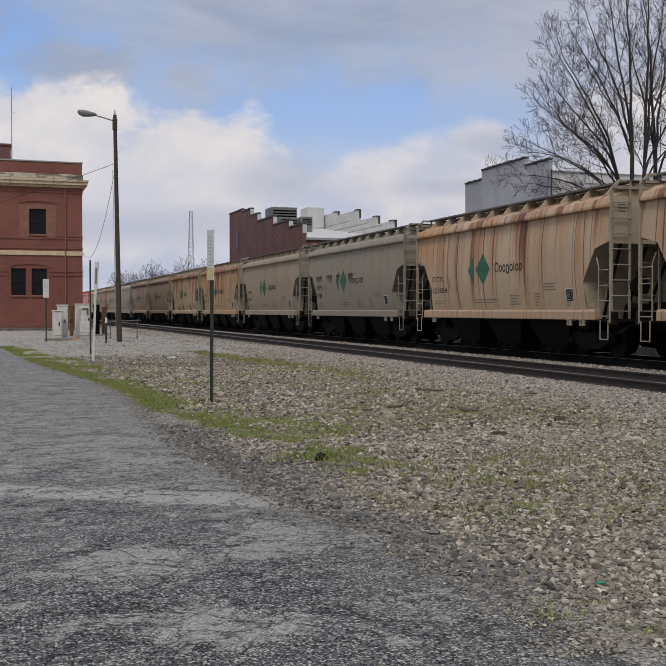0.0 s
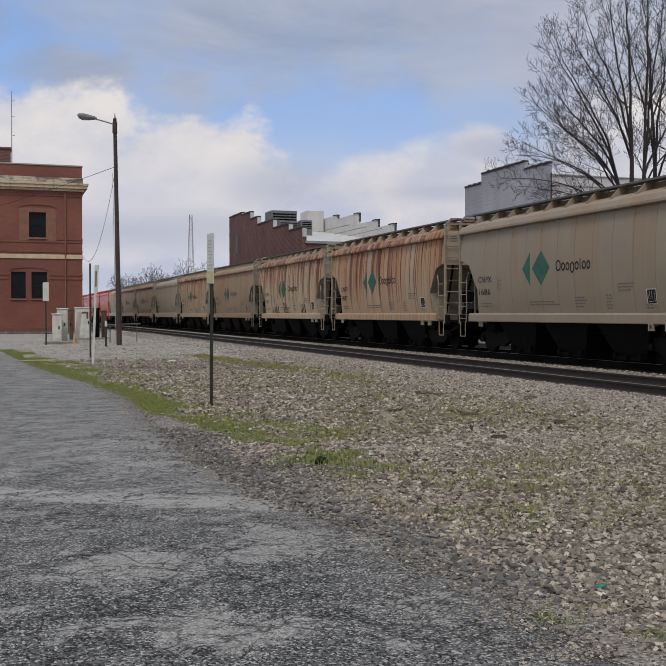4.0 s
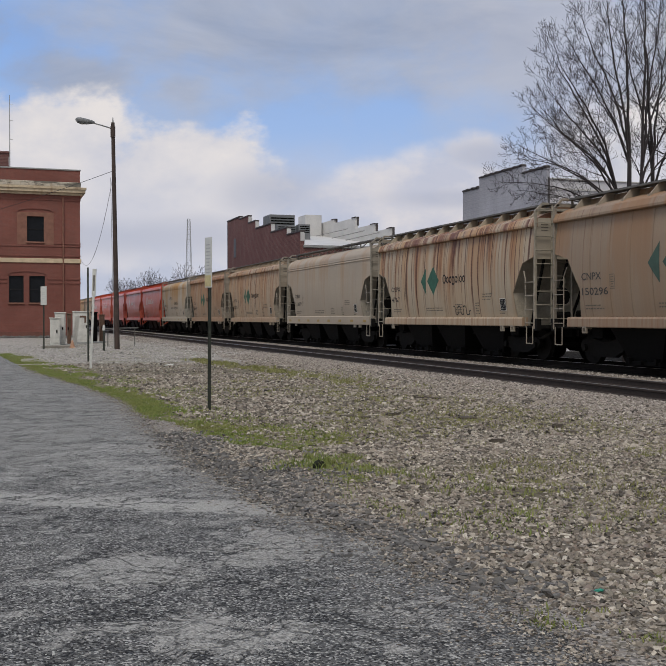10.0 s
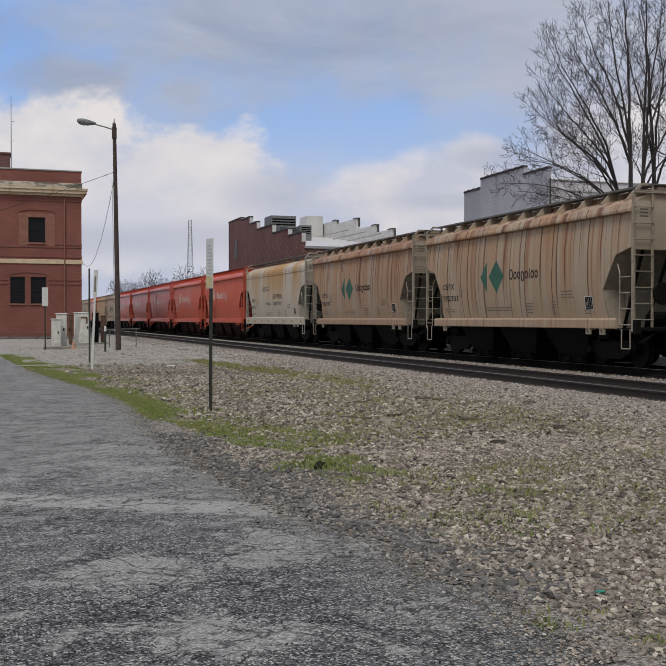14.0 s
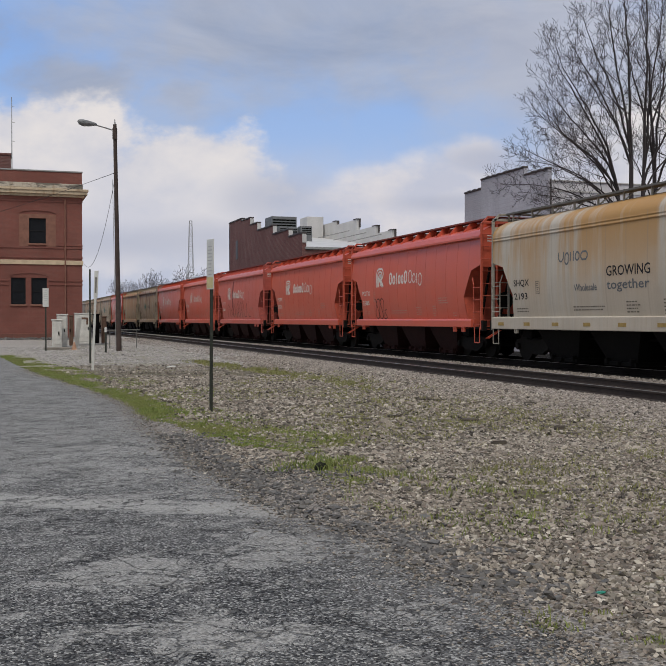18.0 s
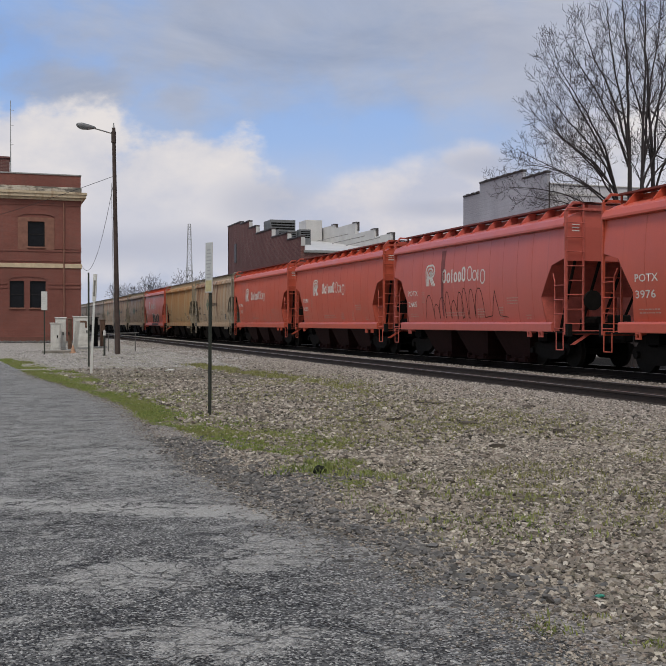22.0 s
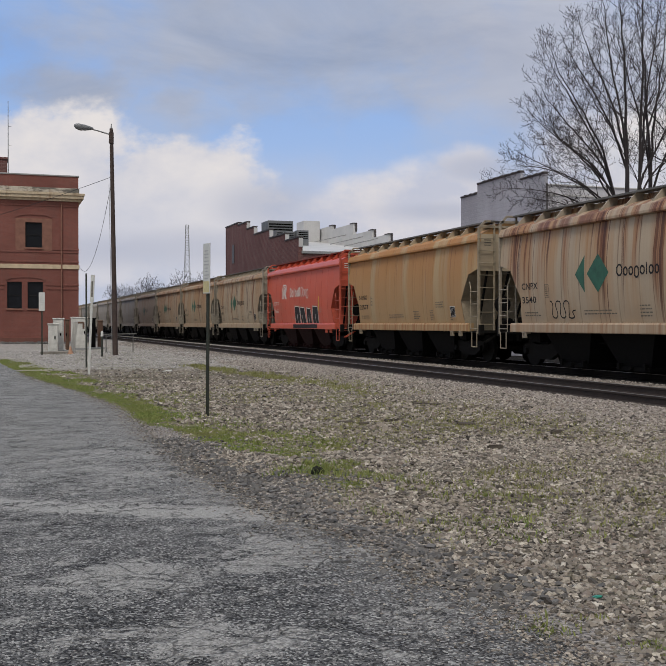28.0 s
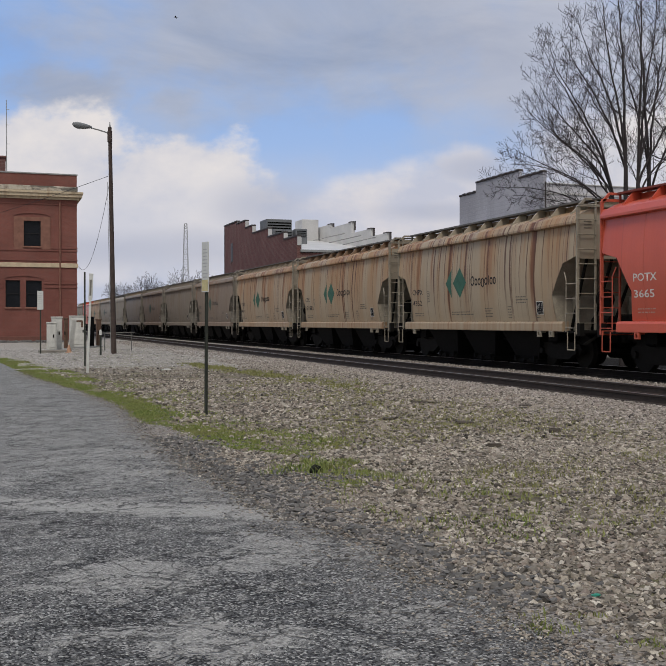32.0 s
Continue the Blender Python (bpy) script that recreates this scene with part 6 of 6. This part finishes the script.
# ---------------------------------------------------------------- stones, weeds and litter
def fast_mesh(name, verts, faces):
    """A mesh from arrays: verts n x 3, faces m x 3 or m x 4."""
    me = bpy.data.meshes.new(name)
    k = faces.shape[1]
    me.vertices.add(len(verts))
    me.vertices.foreach_set("co", verts.astype(np.float32).ravel())
    me.loops.add(faces.size)
    me.loops.foreach_set("vertex_index", faces.astype(np.int32).ravel())
    me.polygons.add(len(faces))
    me.polygons.foreach_set("loop_start", np.arange(0, faces.size, k, dtype=np.int32))
    me.update(calc_edges=True)
    return me


def turns(rng, n):
    q = rng.normal(size=(n, 4))
    q /= np.linalg.norm(q, axis=1)[:, None]
    w, x, y, z = q.T
    return np.stack([1 - 2 * (y * y + z * z), 2 * (x * y - z * w), 2 * (x * z + y * w), 2 * (x * y + z * w), 1 - 2 * (x * x + z * z), 2 * (y * z - x * w),
                     2 * (x * z - y * w), 2 * (y * z + x * w), 1 - 2 * (x * x + y * y)], 1).reshape(n, 3, 3)


CUBE = np.array([[-1, -1, -1], [1, -1, -1], [1, 1, -1], [-1, 1, -1], [-1, -1, 1], [1, -1, 1], [1, 1, 1], [-1, 1, 1]], float)
QUADS = np.array([[0, 3, 2, 1], [4, 5, 6, 7], [0, 1, 5, 4], [1, 2, 6, 5], [2, 3, 7, 6], [3, 0, 4, 7]])


def stones(name, xy, size, material, seed, flat=0.6, lift=0.0):
    rng = np.random.default_rng(seed)
    n = len(xy)
    v = CUBE[None] * rng.uniform(0.55, 1.1, (n, 8, 3))
    v *= (size[:, None] * np.stack([rng.uniform(0.6, 1.25, n), rng.uniform(0.55, 0.95, n), rng.uniform(0.45, 0.8, n)], 1))[:, None, :] * 0.60
    v = np.einsum("nij,nkj->nki", turns(rng, n), v)
    v[:, :, 2] *= flat
    v[:, :, :2] += xy[:, None, :]
    z = np.array([ground_z(a, b) for a, b in xy])
    v[:, :, 2] += (z + lift + size * 0.12)[:, None]
    f = (QUADS[None] + (np.arange(n) * 8)[:, None, None]).reshape(-1, 4)
    me = fast_mesh(name, v.reshape(-1, 3), f)
    me.shade_flat()
    me.materials.append(material)
    return new(name, me)


def stone_material(name, tones):
    n = Nodes(name, 0.9)
    r = n.island()
    ramp = n.t.nodes.new("ShaderNodeValToRGB")
    e = ramp.color_ramp.elements
    e[0].position, e[0].color = 0.0, (*tones[0], 1)
    e[1].position, e[1].color = 1.0, (*tones[-1], 1)
    for i, c in enumerate(tones[1:-1]):
        e.new((i + 1) / (len(tones) - 1)).color = (*c, 1)
    n.link(r, ramp.inputs[0])
    g = n.noise(scale=45, detail=4)
    n.color(n.mix(n.range(g, 0.3, 0.7, 0, 0.45), ramp.outputs[0], (0.10, 0.085, 0.07)))
    n.bump(g, 0.5, 0.01)
    return n.m


M_STONES = stone_material("field_stones", [(0.03, 0.026, 0.022), (0.16, 0.137, 0.112), (0.38, 0.335, 0.275), (0.19, 0.145, 0.118), (0.60, 0.545, 0.46), (0.045, 0.038, 0.032), (0.42, 0.37, 0.305), (0.085, 0.07, 0.058)])
M_BALLAST = stone_material("ballast_rock", [(0.07, 0.06, 0.05), (0.26, 0.225, 0.195), (0.38, 0.335, 0.295), (0.15, 0.128, 0.11), (0.50, 0.45, 0.405), (0.28, 0.24, 0.21)])
M_PALE = stone_material("yard_gravel", [(0.16, 0.15, 0.14), (0.42, 0.40, 0.38), (0.60, 0.58, 0.55), (0.30, 0.28, 0.26), (0.52, 0.49, 0.46)])
M_CHUNK = stone_material("asphalt_rubble", [(0.05, 0.05, 0.052), (0.10, 0.10, 0.10), (0.16, 0.155, 0.15), (0.08, 0.075, 0.07)])


def strew(rng, n, x0, x1, y0, y1, power=1.0):
    """Points in a field, thinning with distance."""
    y = y0 + (y1 - y0) * rng.random(n) ** power
    return np.stack([x0 + (x1 - x0) * rng.random(n), y], 1)


def build_stones():
    rng = np.random.default_rng(8)
    a = strew(rng, 84000, 2.1, 9.2, 3.4, 12)
    b = strew(rng, 58000, 2.0, 10.0, 11, 28, 1.3)
    c = strew(rng, 16000, -1.0, 10.0, 27, 62)
    xy = np.concatenate([a, b, c])
    xy = xy[xy[:, 0] < 0.8 * xy[:, 1] + 0.5]
    edge = np.array([lot_edge(y) for y in xy[:, 1]])
    patchy = np.array([noise.noise((x * 0.8, y * 0.8, 9.0)) for x, y in xy])
    keep = (xy[:, 0] > edge - 0.1 + 0.5 * rng.random(len(xy))) & (patchy > -0.75 + 0.3 * rng.random(len(xy)))
    near = np.array([along(GRASS_NEAR, y) for y in xy[:, 1]])
    far = np.array([along(GRASS_FAR, y) for y in xy[:, 1]])
    green = (xy[:, 1] > 9.3) & (xy[:, 1] < 48) & (xy[:, 0] > near) & (xy[:, 0] < far)
    keep &= ~(green & (rng.random(len(xy)) < 0.80 - 0.6 * (xy[:, 0] - near) / (far - near)))
    xy = xy[keep]
    size = 0.010 + 0.030 * rng.random(len(xy)) ** 1.8 + 0.022 * (rng.random(len(xy)) > 0.97)
    size *= np.clip((xy[:, 0] - np.array([lot_edge(y) for y in xy[:, 1]])) / (0.3 + 0.6 * np.clip((xy[:, 1] - 6.0) / 3.0, 0, 1)), 0.4, 1.0)
    size *= np.where(xy[:, 1] > 27, 1.9, np.where(xy[:, 1] > 16, 1.8, np.where(xy[:, 1] > 10.5, 1.45, 1.0)))
    size *= np.where((xy[:, 1] < 9) & (xy[:, 0] > 3.2), 1.15, 1.0)
    yard = xy[:, 1] > 36
    tagged(stones("yard_gravel", xy[yard], size[yard], M_PALE, 6, 0.5), "pale gravel in the yard by the depot", "gravel", kind="stuff")
    xy, size = xy[~yard], size[~yard]
    tagged(stones("field_stones", xy, size, M_STONES, 1, 0.72), "loose brown and grey stones on the ground", "stones", kind="stuff")
    xy = np.concatenate([strew(rng, 30000, 8.6, 11.0, 10, 40, 1.3), strew(rng, 15000, 11.1, 15.15, 12, 60, 1.3), strew(rng, 5000, 8.8, 11.0, 38, 80)])
    size = 0.026 + 0.032 * rng.random(len(xy))
    tagged(stones("ballast_stones", xy, size, M_BALLAST, 2, 0.75), "pale crushed rock ballast along the tracks", "ballast", kind="stuff")
    y = 5 + 9 * rng.random(2600)
    xy = np.stack([np.array([lot_edge(k) for k in y]) + rng.normal(0.15, 0.25, len(y)), y], 1)
    y2 = 4 + 30 * rng.random(9000) ** 1.5
    drift = np.stack([np.array([lot_edge(k) for k in y2]) - np.abs(rng.normal(0, 0.35, len(y2))) + 0.1, y2], 1)
    tagged(stones("loose_grit", drift, 0.006 + 0.018 * rng.random(len(y2)) ** 2, M_STONES, 4, 0.6, 0.012), "loose grit strewn over the asphalt's edge", "grit", kind="stuff")
    heap = np.stack([rng.uniform(-8, 6.5, 900), 83.0 + 4.6 * rng.random(900) ** 0.6], 1)
    tagged(stones("depot_rubble", heap, 0.08 + 0.22 * rng.random(900) ** 2, M_CHUNK, 7, 0.7), "dark rubble along the foot of the depot", "rubble", kind="stuff")
    more = np.stack([rng.normal(3.15, 0.35, 700), rng.normal(10.2, 0.7, 700)], 1)
    xy = np.concatenate([xy, more])
    tagged(stones("asphalt_crumbs", xy, 0.015 + 0.05 * rng.random(len(xy)) ** 2, M_CHUNK, 3), "dark crumbled asphalt along the lot's edge", "rubble", kind="stuff")


build_stones()


def grass_material():
    n = Nodes("weed_blades", 0.75)
    r = n.island()
    big = n.noise(scale=0.6, detail=4)
    col = n.mix(r, (0.10, 0.16, 0.03), (0.25, 0.27, 0.07))
    o = n.xyz()
    dry = n.math("MAXIMUM", n.range(big, 0.45, 0.65, 0, 0.6), n.range(o[0], 4.2, 5.0, 0, 0.62))
    col = n.mix(dry, col, n.mix(r, (0.30, 0.26, 0.12), (0.17, 0.16, 0.055)))
    n.color(col)
    return n.m


def build_grass():
    rng = np.random.default_rng(12)
    spots = []

    def clumps(n, x, y, sx, sy, h, blades):
        for _ in range(n):
            cx, cy = rng.normal(x, sx), rng.normal(y, sy)
            if cx > lot_edge(cy) - 0.05 and cx < 9.6:
                spots.append((cx, cy, h * rng.uniform(0.6, 1.4), blades))
    for i in range(15000):
        y = 9.2 + 38 * rng.random() ** 1.5
        near, far = along(GRASS_NEAR, y), along(GRASS_FAR, y)
        x = near + (far - near) * rng.random() ** 1.25 + rng.normal(0, 0.05)
        thick = noise.noise((x * 1.3, y * 0.6, 2.0)) + 0.5 * noise.noise((x * 4.0, y * 2.0, 8.0))
        if x > lot_edge(y) and thick > -0.34 + 0.6 * (x - near) / (far - near):
            spots.append((x, y, rng.uniform(0.012, 0.034) * (1.0 + 0.9 * max(0, thick)), 9))
    for i in range(700):
        y = 21 + 17 * rng.random()
        x = 8.1 - 0.075 * (y - 27) + rng.normal(0, 0.28)
        if noise.noise((x, y * 0.35, 5.0)) > -0.3:
            spots.append((x, y, rng.uniform(0.04, 0.10), 10))
    for cx, cy, sx, sy, many in ((7.0, 19.7, 0.5, 0.6, 160), (7.3, 16.6, 0.4, 0.5, 90), (6.7, 13.8, 0.5, 0.5, 80), (5.0, 15.2, 0.5, 0.6, 90), (5.6, 11.6, 0.5, 0.35, 90), (6.6, 10.2, 0.6, 0.4, 80)):
        for i in range(many):
            spots.append((rng.normal(cx, sx), rng.normal(cy, sy), rng.uniform(0.015, 0.045), 8))
    for i in range(9000):
        x, y = 3.0 + 6.2 * rng.random(), 6.4 + 21 * rng.random()
        if noise.noise((x * 0.55, y * 0.4, 14.0)) > -0.12 and x > lot_edge(y) + 0.35:
            spots.append((x, y, rng.uniform(0.015, 0.06), 5))
    clumps(36, 3.45, 10.4, 0.22, 0.25, 0.075, 20)
    clumps(16, 3.9, 9.4, 0.25, 0.3, 0.07, 14)
    clumps(14, 4.2, 8.6, 0.25, 0.25, 0.06, 12)
    clumps(10, 4.0, 7.35, 0.25, 0.12, 0.045, 12)
    clumps(12, 5.2, 9.2, 0.3, 0.3, 0.06, 12)
    clumps(12, 2.85, 4.65, 0.16, 0.10, 0.03, 14)
    clumps(8, 3.2, 4.2, 0.10, 0.08, 0.03, 14)
    clumps(5, 2.5, 4.25, 0.05, 0.08, 0.03, 10)
    clumps(10, 5.9, 7.9, 0.4, 0.25, 0.05, 10)
    base = []
    for x, y, h, k in spots:
        for _ in range(k):
            base.append((x + rng.normal(0, 0.05), y + rng.normal(0, 0.05), h * rng.uniform(0.5, 1.2)))
    b = np.array(base)
    n = len(b)
    z = np.array([ground_z(p[0], p[1]) for p in b]) - 0.004
    ang = rng.uniform(0, 2 * pi, n)
    lean = rng.uniform(0, 2 * pi, n)
    w = rng.uniform(0.0025, 0.006, n) * (1 + b[:, 1] * 0.05)
    side = np.stack([np.cos(ang), np.sin(ang), np.zeros(n)], 1) * w[:, None]
    root = np.stack([b[:, 0], b[:, 1], z], 1)
    out = np.stack([np.cos(lean), np.sin(lean), np.zeros(n)], 1) * (b[:, 2] * rng.uniform(0.15, 0.8, n))[:, None]
    mid = root + out * 0.35 + np.array([0, 0, 1]) * (b[:, 2] * 0.6)[:, None]
    tip = root + out + np.array([0, 0, 1]) * b[:, 2][:, None]
    v = np.stack([root - side, root + side, mid + side * 0.7, mid - side * 0.7, tip + side * 0.15, tip - side * 0.15], 1).reshape(-1, 3)
    f = np.array([[0, 1, 2, 3], [3, 2, 4, 5]])[None] + (np.arange(n) * 6)[:, None, None]
    me = fast_mesh("weeds", v, f.reshape(-1, 4))
    me.materials.append(grass_material())
    tagged(new("weeds", me), "low green and yellow weeds along the lot's edge", "weeds", kind="stuff")


build_grass()


def lump(rnd, sx, sy, sz, rough=0.2):
    rings = []
    for j in range(6):
        t = j / 5
        k = max(0.25, (1 - abs(2 * t - 1) ** 3))
        rings.append([(sx * (2 * t - 1) * (1 + rnd.uniform(-rough, rough) * 0.3), sy * k * cos(2 * pi * i / 8) * (1 + rnd.uniform(-rough, rough)),
                       sz * (0.35 + 0.6 * k * sin(2 * pi * i / 8) * (1 + rnd.uniform(-rough, rough)))) for i in range(8)])
    return Shape().loft(rings)


CHUNKS = [(8.16, 18.18, 0.319, 0.14, 0.04, -26), (6.27, 15.44, 0.126, 0.056, 0.05, -18), (7.18, 14.58, 0.15, 0.066, 0.038, -12), (7.7, 12.7, 0.081, 0.036, 0.065, -14), (7.63, 12.2, 0.109, 0.048, 0.034, -14), (6.03, 11.38, 0.098, 0.043, 0.061, -18), (5.34, 12.15, 0.101, 0.044, 0.04, -16), (5.37, 15.19, 0.115, 0.051, 0.043, -15), (5.59, 14.97, 0.094, 0.041, 0.032, -23), (5.63, 13.71, 0.087, 0.038, 0.03, -10), (9.17, 16.15, 0.102, 0.045, 0.038, -18), (4.68, 8.75, 0.033, 0.035, 0.047, 2), (4.32, 9.16, 0.043, 0.035, 0.03, -8), (9.07, 22.49, 0.092, 0.04, 0.049, -18)]


def build_litter():
    rnd = random.Random(9)
    wood = plain("rotten_wood", (0.075, 0.062, 0.048), 0.9, 0, 0.5, 9, 0.5)
    for x, y, sx, sy, sz, rot in CHUNKS:
        s = Shape()
        s.box(-sx, sx, -sy, sy, -0.01, sz, min(0.012, sz * 0.3))
        s.v = [(a * rnd.uniform(0.82, 1.08), b * rnd.uniform(0.75, 1.15), c * rnd.uniform(0.75, 1.15)) for a, b, c in s.v]
        ob = put("wood_chunk", s, wood, at=pose(x, y, ground_z(x, y), rnd.uniform(-4, 4), rnd.uniform(-4, 4), rot))
        tagged(ob, "dark rotten piece of a wooden tie on the stones", "wood chunk", "pieces of old ties")
    clump = put("dark_clod", lump(rnd, 0.07, 0.07, 0.1, 0.35), plain("dark_moss", (0.02, 0.022, 0.014), 0.95, 0, 0.5, 20, 0.6), at=pose(3.28, 10.15, 0))
    tagged(clump, "dark mossy clod among the weeds", "clod")
    scrap = put("plastic_scrap", lump(rnd, 0.03, 0.02, 0.015, 0.35), plain("green_plastic", (0.02, 0.22, 0.15), 0.4, 0, 0.1, 30, 0), at=pose(3.32, 5.02, 0.02))
    tagged(scrap, "small green plastic scrap on the stones", "litter")
    cup = put("white_litter", lump(rnd, 0.16, 0.07, 0.07, 0.25), M_SIGN, at=pose(5.6, 33.6, 0))
    tagged(cup, "crumpled white litter in the weeds", "litter")


build_litter()


def build_bird():
    """A dark bird that glides across the sky with its wings half spread."""
    b = empty("bird", pose(0, 0, 0), "small dark bird gliding across the sky", "bird")
    rings = []
    for x, r in ((-0.20, 0.012), (-0.15, 0.035), (-0.06, 0.055), (0.04, 0.05), (0.11, 0.03), (0.15, 0.032), (0.19, 0.018), (0.225, 0.004)):
        rings.append([(x, r * cos(2 * pi * i / 8), 0.9 * r * sin(2 * pi * i / 8)) for i in range(8)])
    small = Matrix.Scale(0.5, 4)
    put("body", Shape().loft(rings).move(small), M_BIRD, b, smooth=True)
    put("tail", Shape().prism([(-0.16, -0.02), (-0.33, -0.055), (-0.34, 0.055), (-0.16, 0.02)], 2, -0.006, 0.006).move(small), M_BIRD, b)
    for k in (-1, 1):
        line = [(0.08, 0.03, 0.02), (0.10, 0.16, 0.085), (0.02, 0.34, 0.06), (-0.06, 0.42, 0.03)]
        back = [(-0.08, 0.03, 0.015), (-0.07, 0.16, 0.075), (-0.09, 0.32, 0.05), (-0.09, 0.42, 0.028)]
        v = [(x, k * y, z) for x, y, z in line + back] + [(x, k * y, z - 0.012) for x, y, z in line + back]
        f = [(i, i + 1, i + 5, i + 4) for i in range(3)] + [(i + 8, i + 12, i + 13, i + 9) for i in range(3)] + [(i, i + 8, i + 9, i + 1) for i in range(3)] + [(i + 4, i + 5, i + 13, i + 12) for i in range(3)]
        f += [(0, 4, 12, 8), (3, 11, 15, 7)]
        put("wing", Shape().add(v, f).move(small), M_BIRD, b)
    return b


M_BIRD = plain("bird_feathers", (0.02, 0.019, 0.019), 0.8, 0, 0.4, 30, 0)
BIRD = build_bird()


# ---------------------------------------------------------------- what moves
def run(t):
    """How far the train has rolled after t seconds, in units of 13.374 m."""
    u = t / 32
    return u * (19.0883 + u * (-2.9800 + u * (11.7564 + u * (-16.5467 + u * (11.3450 - 3.2016 * u)))))


def motions():
    for car, y0 in TRAIN:
        walk(car, [(t, pose(TRAIN_X, y0 - UNIT * run(t), RAIL_TOP)) for t in range(0, 33, 2)])
    ahead = Vector((sin(radians(YAW0)), cos(radians(YAW0)), 0))
    across = Vector((ahead.y, -ahead.x, 0))
    rows = []
    for t in (0, 8, 16, 24, 29, 30, 30.4, 30.8, 31.2, 31.6, 32):
        p = ahead * 62 + across * (2.70 - 12.0 * (t - 31.0)) + Vector((0, 0, EYE_Z + 18.6 - 0.25 * cos(3.9 * (t - 30.85))))
        rows.append((t, Matrix.Translation(p) @ pose(0, 0, 0, 6, 0, 180 - YAW0)))
    walk(BIRD, rows)
    side = Vector((cos(radians(YAW0)), -sin(radians(YAW0)), 0))
    rows = []
    for t in (0, 16, 32):
        k = (t - 16) / 32
        turn = Matrix.Rotation(radians(0.5 * k), 4, "Z") @ Matrix.Rotation(radians(-0.68 * k), 4, side)
        rows.append((t, Matrix.Translation((0, 0, EYE_Z)) @ turn))
    walk(SKY, rows)


motions()
